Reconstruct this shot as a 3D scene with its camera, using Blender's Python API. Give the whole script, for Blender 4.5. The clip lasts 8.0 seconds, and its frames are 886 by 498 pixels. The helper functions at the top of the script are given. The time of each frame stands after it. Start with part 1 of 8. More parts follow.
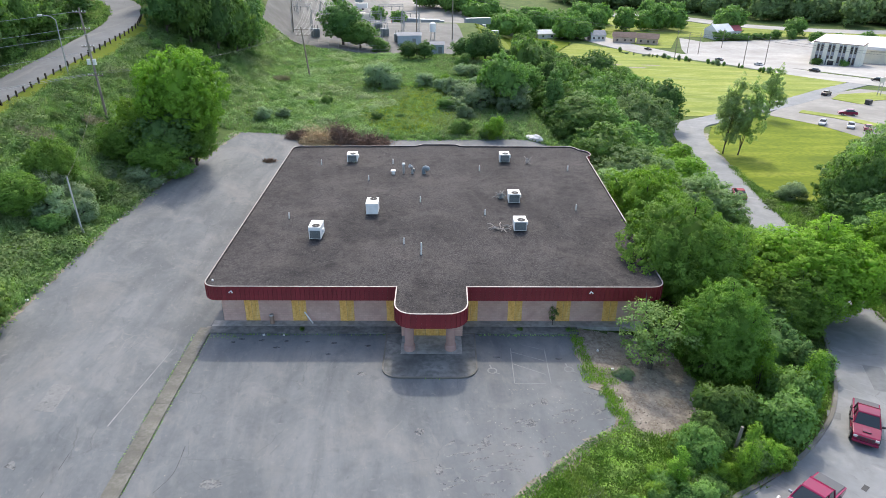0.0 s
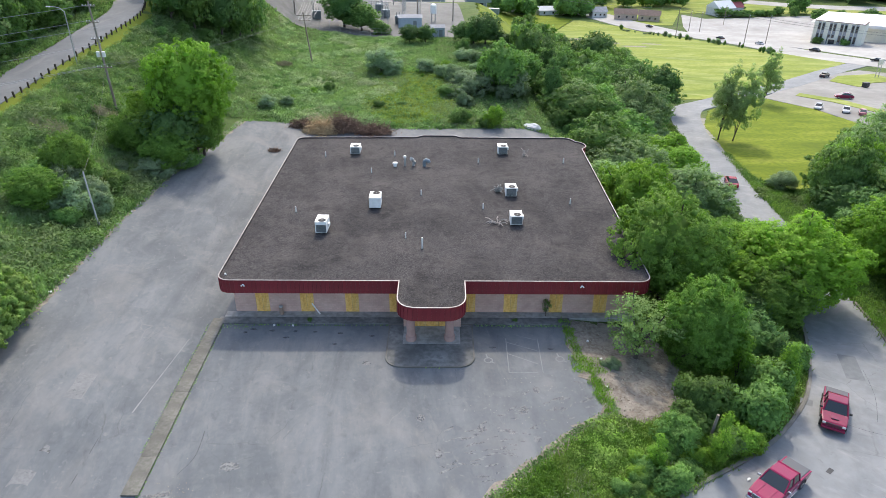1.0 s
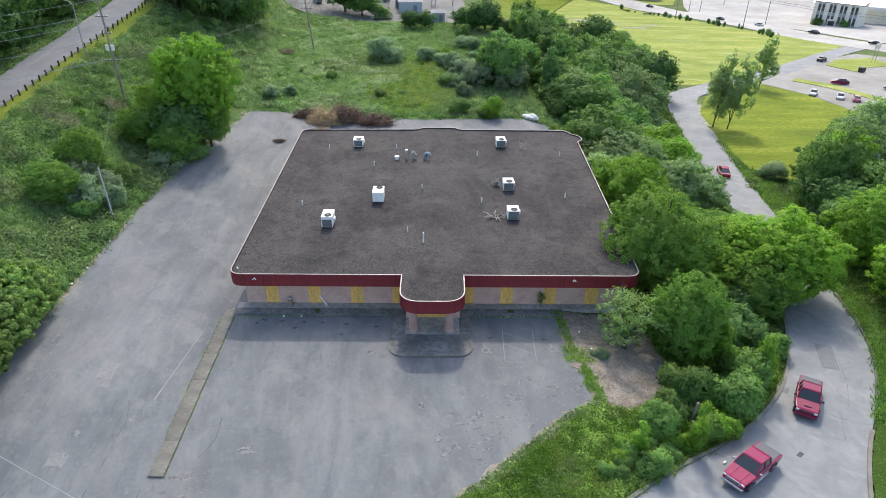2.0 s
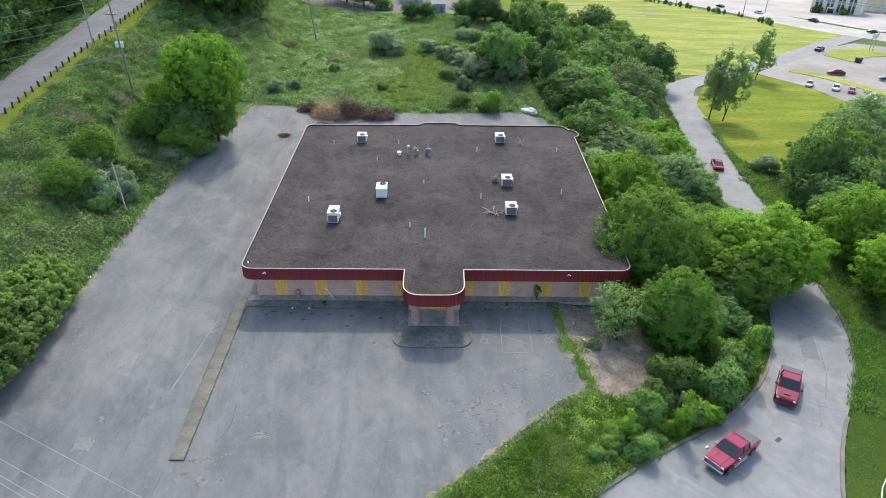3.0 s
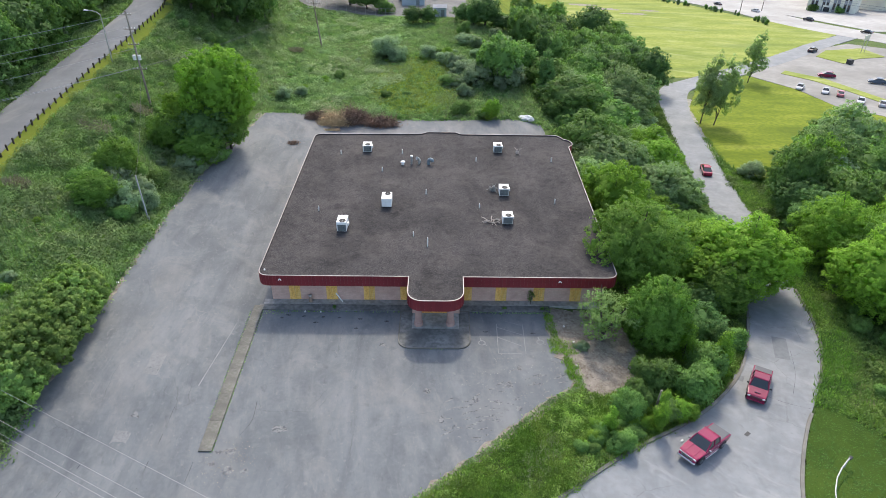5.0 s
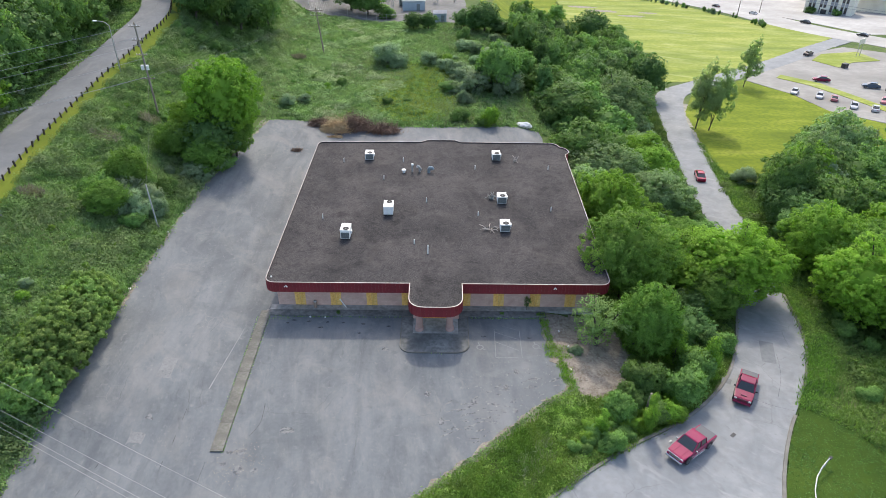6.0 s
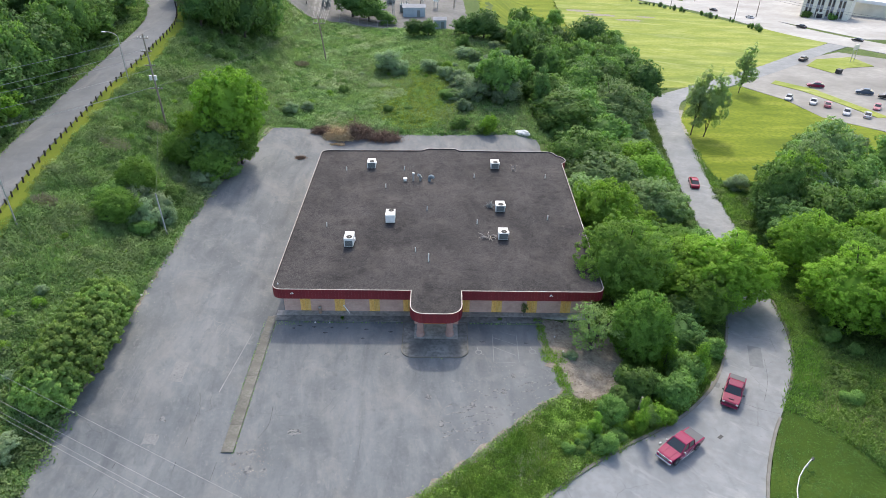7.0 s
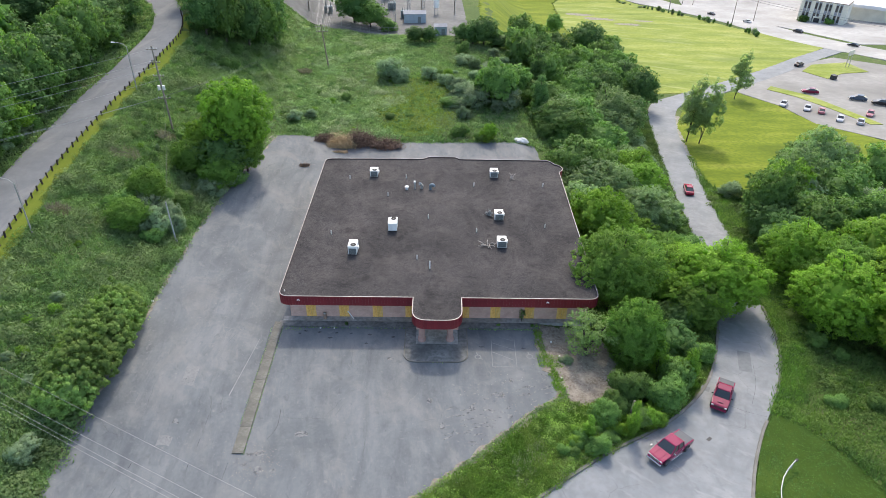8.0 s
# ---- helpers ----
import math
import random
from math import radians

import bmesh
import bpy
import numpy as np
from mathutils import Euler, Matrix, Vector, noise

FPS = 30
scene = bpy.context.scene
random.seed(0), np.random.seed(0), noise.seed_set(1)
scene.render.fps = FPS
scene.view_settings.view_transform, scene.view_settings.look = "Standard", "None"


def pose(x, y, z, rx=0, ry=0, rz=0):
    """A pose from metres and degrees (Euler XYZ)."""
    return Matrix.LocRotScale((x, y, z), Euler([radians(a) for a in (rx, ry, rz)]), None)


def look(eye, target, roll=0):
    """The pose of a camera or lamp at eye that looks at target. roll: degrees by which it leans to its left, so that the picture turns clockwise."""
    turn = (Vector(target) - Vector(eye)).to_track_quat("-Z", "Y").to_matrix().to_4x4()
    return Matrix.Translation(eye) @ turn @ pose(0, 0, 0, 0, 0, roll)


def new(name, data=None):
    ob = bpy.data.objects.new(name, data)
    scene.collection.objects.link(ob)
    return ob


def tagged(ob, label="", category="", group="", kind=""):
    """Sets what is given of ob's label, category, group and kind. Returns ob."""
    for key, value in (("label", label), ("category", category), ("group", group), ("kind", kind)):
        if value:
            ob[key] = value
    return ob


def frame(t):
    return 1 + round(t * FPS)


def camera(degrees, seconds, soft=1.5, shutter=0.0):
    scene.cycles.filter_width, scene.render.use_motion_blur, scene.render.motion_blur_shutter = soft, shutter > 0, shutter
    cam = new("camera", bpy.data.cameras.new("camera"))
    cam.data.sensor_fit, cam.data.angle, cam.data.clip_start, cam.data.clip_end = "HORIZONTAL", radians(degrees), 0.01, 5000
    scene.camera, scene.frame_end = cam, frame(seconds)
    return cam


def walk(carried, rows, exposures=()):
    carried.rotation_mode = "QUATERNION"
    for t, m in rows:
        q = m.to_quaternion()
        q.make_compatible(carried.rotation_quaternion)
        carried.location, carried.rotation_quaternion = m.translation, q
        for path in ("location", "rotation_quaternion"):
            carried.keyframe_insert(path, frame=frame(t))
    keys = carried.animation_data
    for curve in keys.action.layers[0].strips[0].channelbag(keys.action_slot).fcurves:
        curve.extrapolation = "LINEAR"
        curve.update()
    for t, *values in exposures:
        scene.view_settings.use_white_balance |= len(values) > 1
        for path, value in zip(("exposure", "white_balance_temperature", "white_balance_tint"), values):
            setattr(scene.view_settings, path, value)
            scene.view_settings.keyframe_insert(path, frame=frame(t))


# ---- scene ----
cam = camera(67.0, 8.0, soft=0.7)
PATH = [
    (0, (0.869, 3.799, 33.55), (0.873, 5.595, 32.67), 0.2),
    (0.5, (0.869, 2.692, 35.254), (0.873, 4.47, 34.339), 0.3),
    (1, (0.926, 1.58, 36.943), (0.929, 3.341, 35.994), 0.3),
    (1.5, (0.879, 0.486, 38.638), (0.884, 2.23, 37.657), 0.4),
    (3, (0.733, -2.928, 43.003), (0.738, -1.225, 41.953), 0.5),
    (3.5, (0.716, -3.965, 43.928), (0.72, -2.267, 42.871), 0.5),
    (4, (0.649, -4.954, 45.178), (0.654, -3.26, 44.114), 0.5),
    (4.5, (0.579, -5.918, 46.543), (0.584, -4.228, 45.473), 0.6),
    (6, (0.627, -8.802, 50.536), (0.631, -7.119, 49.456), 0.6),
    (6.5, (0.555, -9.813, 51.806), (0.561, -8.13, 50.725), 0.7),
    (7, (0.504, -10.796, 53.149), (0.51, -9.114, 52.067), 0.7),
    (7.5, (0.448, -11.788, 54.457), (0.454, -10.107, 53.375), 0.7),
    (8, (0.345, -12.812, 55.825), (0.352, -11.131, 54.741), 0.8),
]
EXPOSURES = [(0.0, 1.54, 6900, 9), (1.5, 1.52, 6900, 9), (3.0, 1.49, 6950, 9), (8.0, 1.5, 6950, 9)]
walk(cam, [(t, look(eye, target, roll)) for t, eye, target, roll in PATH], EXPOSURES)

# ---- daylight: hazy sky and a soft sun behind the building ----
SUN_HEIGHT = 46.5
world = bpy.data.worlds.new("sky")
scene.world = world
world.use_nodes = True
wn = world.node_tree.nodes
wn.clear()
sky = wn.new("ShaderNodeTexSky")
sky.sky_type = "NISHITA"
sky.sun_disc = False
sky.sun_elevation = radians(SUN_HEIGHT)
sky.sun_rotation = radians(2.0)
sky.air_density, sky.dust_density, sky.ozone_density = 0.8, 2.0, 0.4
background = wn.new("ShaderNodeBackground")
background.inputs["Strength"].default_value = 0.15
world_out = wn.new("ShaderNodeOutputWorld")
world.node_tree.links.new(sky.outputs["Color"], background.inputs["Color"])
world.node_tree.links.new(background.outputs["Background"], world_out.inputs["Surface"])

sun_data = bpy.data.lights.new("sun", "SUN")
sun_data.energy, sun_data.angle, sun_data.color = 0.85, radians(2.0), (1.0, 0.96, 0.88)
sun = new("sun", sun_data)
sun.matrix_world = look((2, 100 * math.cos(radians(SUN_HEIGHT)), 100 * math.sin(radians(SUN_HEIGHT))), (0, 0, 0))


from mathutils import geometry


# ---- tools for meshes ----
def smooth(a, b, v):
    u = np.clip((v - a) / (b - a), 0.0, 1.0)
    return u * u * (3 - 2 * u)


def land(x, y):
    """Height of the natural ground: level lot, hillside with a road to the west, valley to the east."""
    x, y = np.asarray(x, float), np.asarray(y, float)
    valley = np.clip(-1.9 - 0.087 * (y - 38), -32.0, 1.0)
    fall = smooth(12, 33 + 12 * smooth(60, 150, y), x)
    back = 1.3 * smooth(95, 130, y) - 22 * smooth(230, 420, y)
    ramp = 0.11 * np.clip(-20 - x, 0, 18) * smooth(30, 46, y)
    top = 8.0 + 0.08 * (np.minimum(y, 260) - 64)
    k = np.clip((-38 - x) / 20, 0, 1)
    k = 0.35 * k * k * (3 - 2 * k) + 0.65 * k
    hill = back + ramp + k * np.maximum(0, top - 2) + 0.12 * np.clip(-74 - x, 0, 400)
    return hill * (1 - fall) + valley * fall


def z_at(x, y):
    return float(land(x, y))


def inside(px, py, poly):
    """Which of the points lie in the polygon."""
    px, py = np.asarray(px, float), np.asarray(py, float)
    hit = np.zeros(px.shape, bool)
    n = len(poly)
    for i in range(n):
        (x1, y1), (x2, y2) = poly[i], poly[(i + 1) % n]
        if y1 == y2:
            continue
        cross = ((y1 > py) != (y2 > py)) & (px < (x2 - x1) * (py - y1) / (y2 - y1) + x1)
        hit ^= cross
    return hit


def thing(name, x, y, z, turn=0.0):
    ob = new(name)
    ob.empty_display_size = 0.2
    ob.matrix_basis = pose(x, y, z, 0, 0, turn)
    return ob


def part(name, bm, material, parent, label="", smooth_faces=False):
    """Links a bmesh as one mesh object under a thing or a part (or at top level)."""
    mesh = bpy.data.meshes.new(name)
    bm.to_mesh(mesh)
    bm.free()
    return put(name, mesh, material, parent, label, smooth_faces)


def put(name, mesh, material, parent, label="", smooth_faces=False):
    if material is not None and not mesh.materials:
        mesh.materials.append(material)
    if smooth_faces:
        mesh.polygons.foreach_set("use_smooth", [True] * len(mesh.polygons))
    ob = new(name, mesh)
    if parent is not None:
        ob.parent = parent
    if label:
        ob["label"] = label
    return ob


def box(bm, x, y, z, sx, sy, sz, bevel=0.0, turn=0.0):
    """A box with its centre at x, y, z."""
    made = bmesh.ops.create_cube(bm, size=1.0, matrix=pose(x, y, z, 0, 0, turn) @ Matrix.Diagonal((sx, sy, sz, 1)))
    if bevel:
        edges = {e for v in made["verts"] for e in v.link_edges}
        bmesh.ops.bevel(bm, geom=list(edges), offset=bevel, segments=1, affect="EDGES", profile=0.5)
    return bm


def rod(bm, a, b, r0, r1=None, sides=10, caps=True):
    """A tapered round bar from a to b."""
    r1 = r0 if r1 is None else r1
    a, b = Vector(a), Vector(b)
    way = b - a
    turn = way.to_track_quat("Z", "Y").to_matrix().to_4x4()
    bmesh.ops.create_cone(bm, cap_ends=caps, segments=sides, radius1=r0, radius2=r1, depth=way.length,
                          matrix=Matrix.Translation((a + b) / 2) @ turn)
    return bm


def tube(bm, points, radii, sides=8):
    """A tapering tube through the points."""
    rings = []
    pts = [Vector(p) for p in points]
    for i, p in enumerate(pts):
        d = (pts[min(i + 1, len(pts) - 1)] - pts[max(i - 1, 0)]).normalized()
        u = d.cross(Vector((0.31, 0.91, 0.27))).normalized()
        v = d.cross(u)
        r = radii[i] if isinstance(radii, (list, tuple)) else radii
        rings.append([bm.verts.new(p + r * (math.cos(a) * u + math.sin(a) * v)) for a in
                      [2 * math.pi * k / sides for k in range(sides)]])
    for a, b in zip(rings, rings[1:]):
        for k in range(sides):
            bm.faces.new((a[k], a[(k + 1) % sides], b[(k + 1) % sides], b[k]))
    bm.faces.new(rings[0][::-1])
    bm.faces.new(rings[-1])
    return bm


def prism(bm, poly, z0, z1):
    """An upright block over a polygon."""
    low = [bm.verts.new((x, y, z0)) for x, y in poly]
    high = [bm.verts.new((x, y, z1)) for x, y in poly]
    n = len(poly)
    for i in range(n):
        bm.faces.new((low[i], low[(i + 1) % n], high[(i + 1) % n], high[i]))
    bm.faces.new(low[::-1])
    bm.faces.new(high)
    bmesh.ops.recalc_face_normals(bm, faces=bm.faces)
    return bm


def side_block(bm, outline, half, taper=None):
    """A block whose outline (x, z) is drawn from the side and whose half width may change from point to point."""
    n = len(outline)
    halves = taper or [half] * n
    a = [bm.verts.new((x, -w, z)) for (x, z), w in zip(outline, halves)]
    b = [bm.verts.new((x, w, z)) for (x, z), w in zip(outline, halves)]
    for i in range(n):
        bm.faces.new((a[i], a[(i + 1) % n], b[(i + 1) % n], b[i]))
    bm.faces.new(a[::-1])
    bm.faces.new(b)
    bmesh.ops.recalc_face_normals(bm, faces=bm.faces)
    return bm


def rounded(points, radii, steps=7):
    """A closed outline whose corners are rounded by the given radii."""
    out = []
    n = len(points)
    for i, r in enumerate(radii):
        p, q, s = (Vector(points[(i + k) % n]) for k in (-1, 0, 1))
        if r <= 0:
            out.append(tuple(q))
            continue
        a, b = (p - q).normalized(), (s - q).normalized()
        for k in range(steps + 1):
            u = k / steps
            c0, c1 = q + a * r, q + b * r
            w = c0 * (1 - u) ** 2 + q * 2 * u * (1 - u) * 0.9 + c1 * u ** 2
            w = w / ((1 - u) ** 2 + 1.8 * u * (1 - u) + u ** 2)
            out.append((w.x, w.y))
    return out


def inset(poly, d):
    """The outline moved inwards by d (outline counter-clockwise)."""
    out = []
    n = len(poly)
    for i in range(n):
        p, q, s = (Vector(poly[(i + k) % n]) for k in (-1, 0, 1))
        e0, e1 = (q - p).normalized(), (s - q).normalized()
        n0, n1 = Vector((-e0.y, e0.x)), Vector((-e1.y, e1.x))
        m = (n0 + n1).normalized()
        w = q + m * d / max(0.4, m.dot(n0))
        out.append((w.x, w.y))
    return out


def ring(bm, outer, inner, z0, z1):
    """A closed band between two outlines of equal count."""
    n = len(outer)
    rows = [[bm.verts.new((x, y, z)) for x, y in line] for line, z in
            ((outer, z0), (outer, z1), (inner, z1), (inner, z0))]
    for a, b in zip(rows, rows[1:] + rows[:1]):
        for i in range(n):
            bm.faces.new((a[i], a[(i + 1) % n], b[(i + 1) % n], b[i]))
    bmesh.ops.recalc_face_normals(bm, faces=bm.faces)
    return bm


CARVED = []


def dense(poly, step):
    out = []
    for (x1, y1), (x2, y2) in zip(poly, poly[1:] + poly[:1]):
        n = max(1, int(math.hypot(x2 - x1, y2 - y1) / step))
        out += [(x1 + (x2 - x1) * i / n, y1 + (y2 - y1) * i / n) for i in range(n)]
    return out


def sheet(name, poly, material, lift=0.0, cell=2.5, carve=True, depth=0.45, ragged=0.0, seed=1):
    """A surface laid over the ground inside a polygon, with an edge that goes down into the earth."""
    rng = np.random.default_rng(seed)
    edge = dense(poly, cell if not ragged else 0.6)
    if ragged:
        edge = [(x + rng.normal(0, ragged), y + rng.normal(0, ragged)) for x, y in edge]
    if carve:
        CARVED.append(poly)
    xs, ys = [p[0] for p in edge], [p[1] for p in edge]
    gx, gy = np.meshgrid(np.arange(min(xs) + cell / 2, max(xs), cell), np.arange(min(ys) + cell / 2, max(ys), cell))
    gx, gy = gx.ravel(), gy.ravel()
    keep = inside(gx, gy, edge)
    pts = [Vector(p) for p in edge] + [Vector((float(a), float(b))) for a, b in zip(gx[keep], gy[keep])]
    n = len(edge)
    flat = geometry.delaunay_2d_cdt(pts, [(i, (i + 1) % n) for i in range(n)], [], 1, 0.001)
    vs, faces, source = flat[0], flat[2], flat[3]
    z = land([v.x for v in vs], [v.y for v in vs]) + lift
    verts = [(v.x, v.y, float(h)) for v, h in zip(vs, z)]
    place = {}
    for i, src in enumerate(source):
        for s in src:
            place.setdefault(s, i)
    rim = [place[i] for i in range(n)]
    base = len(verts)
    verts += [(verts[i][0], verts[i][1], verts[i][2] - depth) for i in rim]
    faces = [tuple(f) for f in faces]
    faces += [(rim[i], rim[(i + 1) % n], base + (i + 1) % n, base + i) for i in range(n)]
    mesh = bpy.data.meshes.new(name)
    mesh.from_pydata(verts, [], faces)
    bm = bmesh.new()
    bm.from_mesh(mesh)
    bmesh.ops.recalc_face_normals(bm, faces=bm.faces)
    top = max(bm.faces, key=lambda f: abs(f.normal.z))
    if top.normal.z < 0:
        bmesh.ops.reverse_faces(bm, faces=bm.faces)
    bm.to_mesh(mesh)
    bm.free()
    return put(name, mesh, material, None)


def along(points, step):
    """Points at even steps on a smooth line through the given ones, each with its direction."""
    pts = [Vector(p) for p in points]
    line = []
    for i in range(len(pts) - 1):
        p0, p1, p2, p3 = (pts[max(0, min(len(pts) - 1, i + k))] for k in (-1, 0, 1, 2))
        for k in range(20):
            u = k / 20
            line.append(0.5 * (2 * p1 + (p2 - p0) * u + (2 * p0 - 5 * p1 + 4 * p2 - p3) * u * u + (3 * p1 - p0 - 3 * p2 + p3) * u ** 3))
    line.append(pts[-1])
    out, left = [], 0.0
    for a, b in zip(line, line[1:]):
        d = (b - a).length
        while left <= d and d > 0:
            out.append((a + (b - a) * left / d, (b - a).normalized()))
            left += step
        left -= d
    return out


def band(points, w_left, w_right=None):
    """The outline of a strip along a line; widths to the left and right of it."""
    w_right = w_left if w_right is None else w_right
    rows = along(points, 3.0)
    l = [(p.x - d.y * w_left, p.y + d.x * w_left) for p, d in rows]
    r = [(p.x + d.y * w_right, p.y - d.x * w_right) for p, d in rows]
    return l + r[::-1]


def wire(name, points, radius, material, sag=0.0, parent=None):
    """A hanging cable between the points."""
    bm = bmesh.new()
    line = []
    for a, b in zip(points, points[1:]):
        a, b = Vector(a), Vector(b)
        for k in range(12):
            u = k / 12
            line.append(a.lerp(b, u) - Vector((0, 0, 4 * sag * u * (1 - u))))
    line.append(Vector(points[-1]))
    tube(bm, line, radius, 4)
    return tagged(part(name, bm, material, parent), "thin cable hanging between wooden poles", "cable", "overhead cables")


# ---- materials ----
def material(name, colours, rough=0.85, scale=1.0, bump=0.0, bump_scale=None, metal=0.0, stretch=(1, 1, 1), fine=None,
             fine_scale=20.0, fine_mix=0.35, vary=0.0, island=0.0, gloss=0.5, space="Object"):
    """A surface whose colour runs through the colours by a cloudy pattern, with a finer grain, relief and piece-to-piece change."""
    m = bpy.data.materials.new(name)
    m.use_nodes = True
    nodes, links = m.node_tree.nodes, m.node_tree.links
    shade = nodes["Principled BSDF"]
    shade.inputs["Metallic"].default_value = metal
    shade.inputs["Specular IOR Level"].default_value = gloss
    coords = nodes.new("ShaderNodeTexCoord")
    place = nodes.new("ShaderNodeMapping")
    place.inputs["Scale"].default_value = stretch
    if space == "World":
        where = nodes.new("ShaderNodeNewGeometry").outputs["Position"]
    else:
        where = coords.outputs["Object"]
    links.new(where, place.inputs["Vector"])
    cloud = nodes.new("ShaderNodeTexNoise")
    cloud.inputs["Scale"].default_value, cloud.inputs["Detail"].default_value = scale, 6.0
    cloud.inputs["Roughness"].default_value = 0.6
    links.new(place.outputs["Vector"], cloud.inputs["Vector"])
    ramp = nodes.new("ShaderNodeValToRGB")
    while len(ramp.color_ramp.elements) < len(colours):
        ramp.color_ramp.elements.new(0.5)
    for i, (e, c) in enumerate(zip(ramp.color_ramp.elements, colours)):
        e.position = 0.30 + 0.40 * i / max(1, len(colours) - 1)
        e.color = (*c, 1)
    links.new(cloud.outputs["Fac"], ramp.inputs["Fac"])
    colour = ramp.outputs["Color"]
    grain = nodes.new("ShaderNodeTexNoise")
    grain.inputs["Scale"].default_value, grain.inputs["Detail"].default_value = fine_scale, 3.0
    links.new(where, grain.inputs["Vector"])
    if fine is not None:
        fr = nodes.new("ShaderNodeValToRGB")
        fr.color_ramp.elements[0].position, fr.color_ramp.elements[1].position = 0.42, 0.62
        fr.color_ramp.elements[0].color, fr.color_ramp.elements[1].color = (0, 0, 0, 1), (fine_mix,) * 3 + (1,)
        links.new(grain.outputs["Fac"], fr.inputs["Fac"])
        mix = nodes.new("ShaderNodeMix")
        mix.data_type = "RGBA"
        mix.inputs["B"].default_value = (*fine, 1)
        links.new(fr.outputs["Color"], mix.inputs["Factor"])
        links.new(colour, mix.inputs["A"])
        colour = mix.outputs["Result"]
    for amount, source in ((vary, "object"), (island, "island")):
        if amount:
            if source == "object":
                rnd = nodes.new("ShaderNodeObjectInfo").outputs["Random"]
            else:
                rnd = nodes.new("ShaderNodeNewGeometry").outputs["Random Per Island"]
            span = nodes.new("ShaderNodeMapRange")
            span.inputs["To Min"].default_value, span.inputs["To Max"].default_value = 1 - amount, 1 + amount
            links.new(rnd, span.inputs["Value"])
            hsv = nodes.new("ShaderNodeHueSaturation")
            links.new(span.outputs["Result"], hsv.inputs["Value"])
            links.new(colour, hsv.inputs["Color"])
            colour = hsv.outputs["Color"]
    links.new(colour, shade.inputs["Base Color"])
    rr = nodes.new("ShaderNodeMapRange")
    rr.inputs["To Min"].default_value, rr.inputs["To Max"].default_value = max(0.02, rough - 0.1), min(1.0, rough + 0.1)
    links.new(cloud.outputs["Fac"], rr.inputs["Value"])
    links.new(rr.outputs["Result"], shade.inputs["Roughness"])
    if bump:
        relief = nodes.new("ShaderNodeTexNoise")
        relief.inputs["Scale"].default_value, relief.inputs["Detail"].default_value = bump_scale or fine_scale, 4.0
        links.new(where, relief.inputs["Vector"])
        b = nodes.new("ShaderNodeBump")
        b.inputs["Strength"].default_value, b.inputs["Distance"].default_value = bump, 0.05
        links.new(relief.outputs["Fac"], b.inputs["Height"])
        links.new(b.outputs["Normal"], shade.inputs["Normal"])
    return m


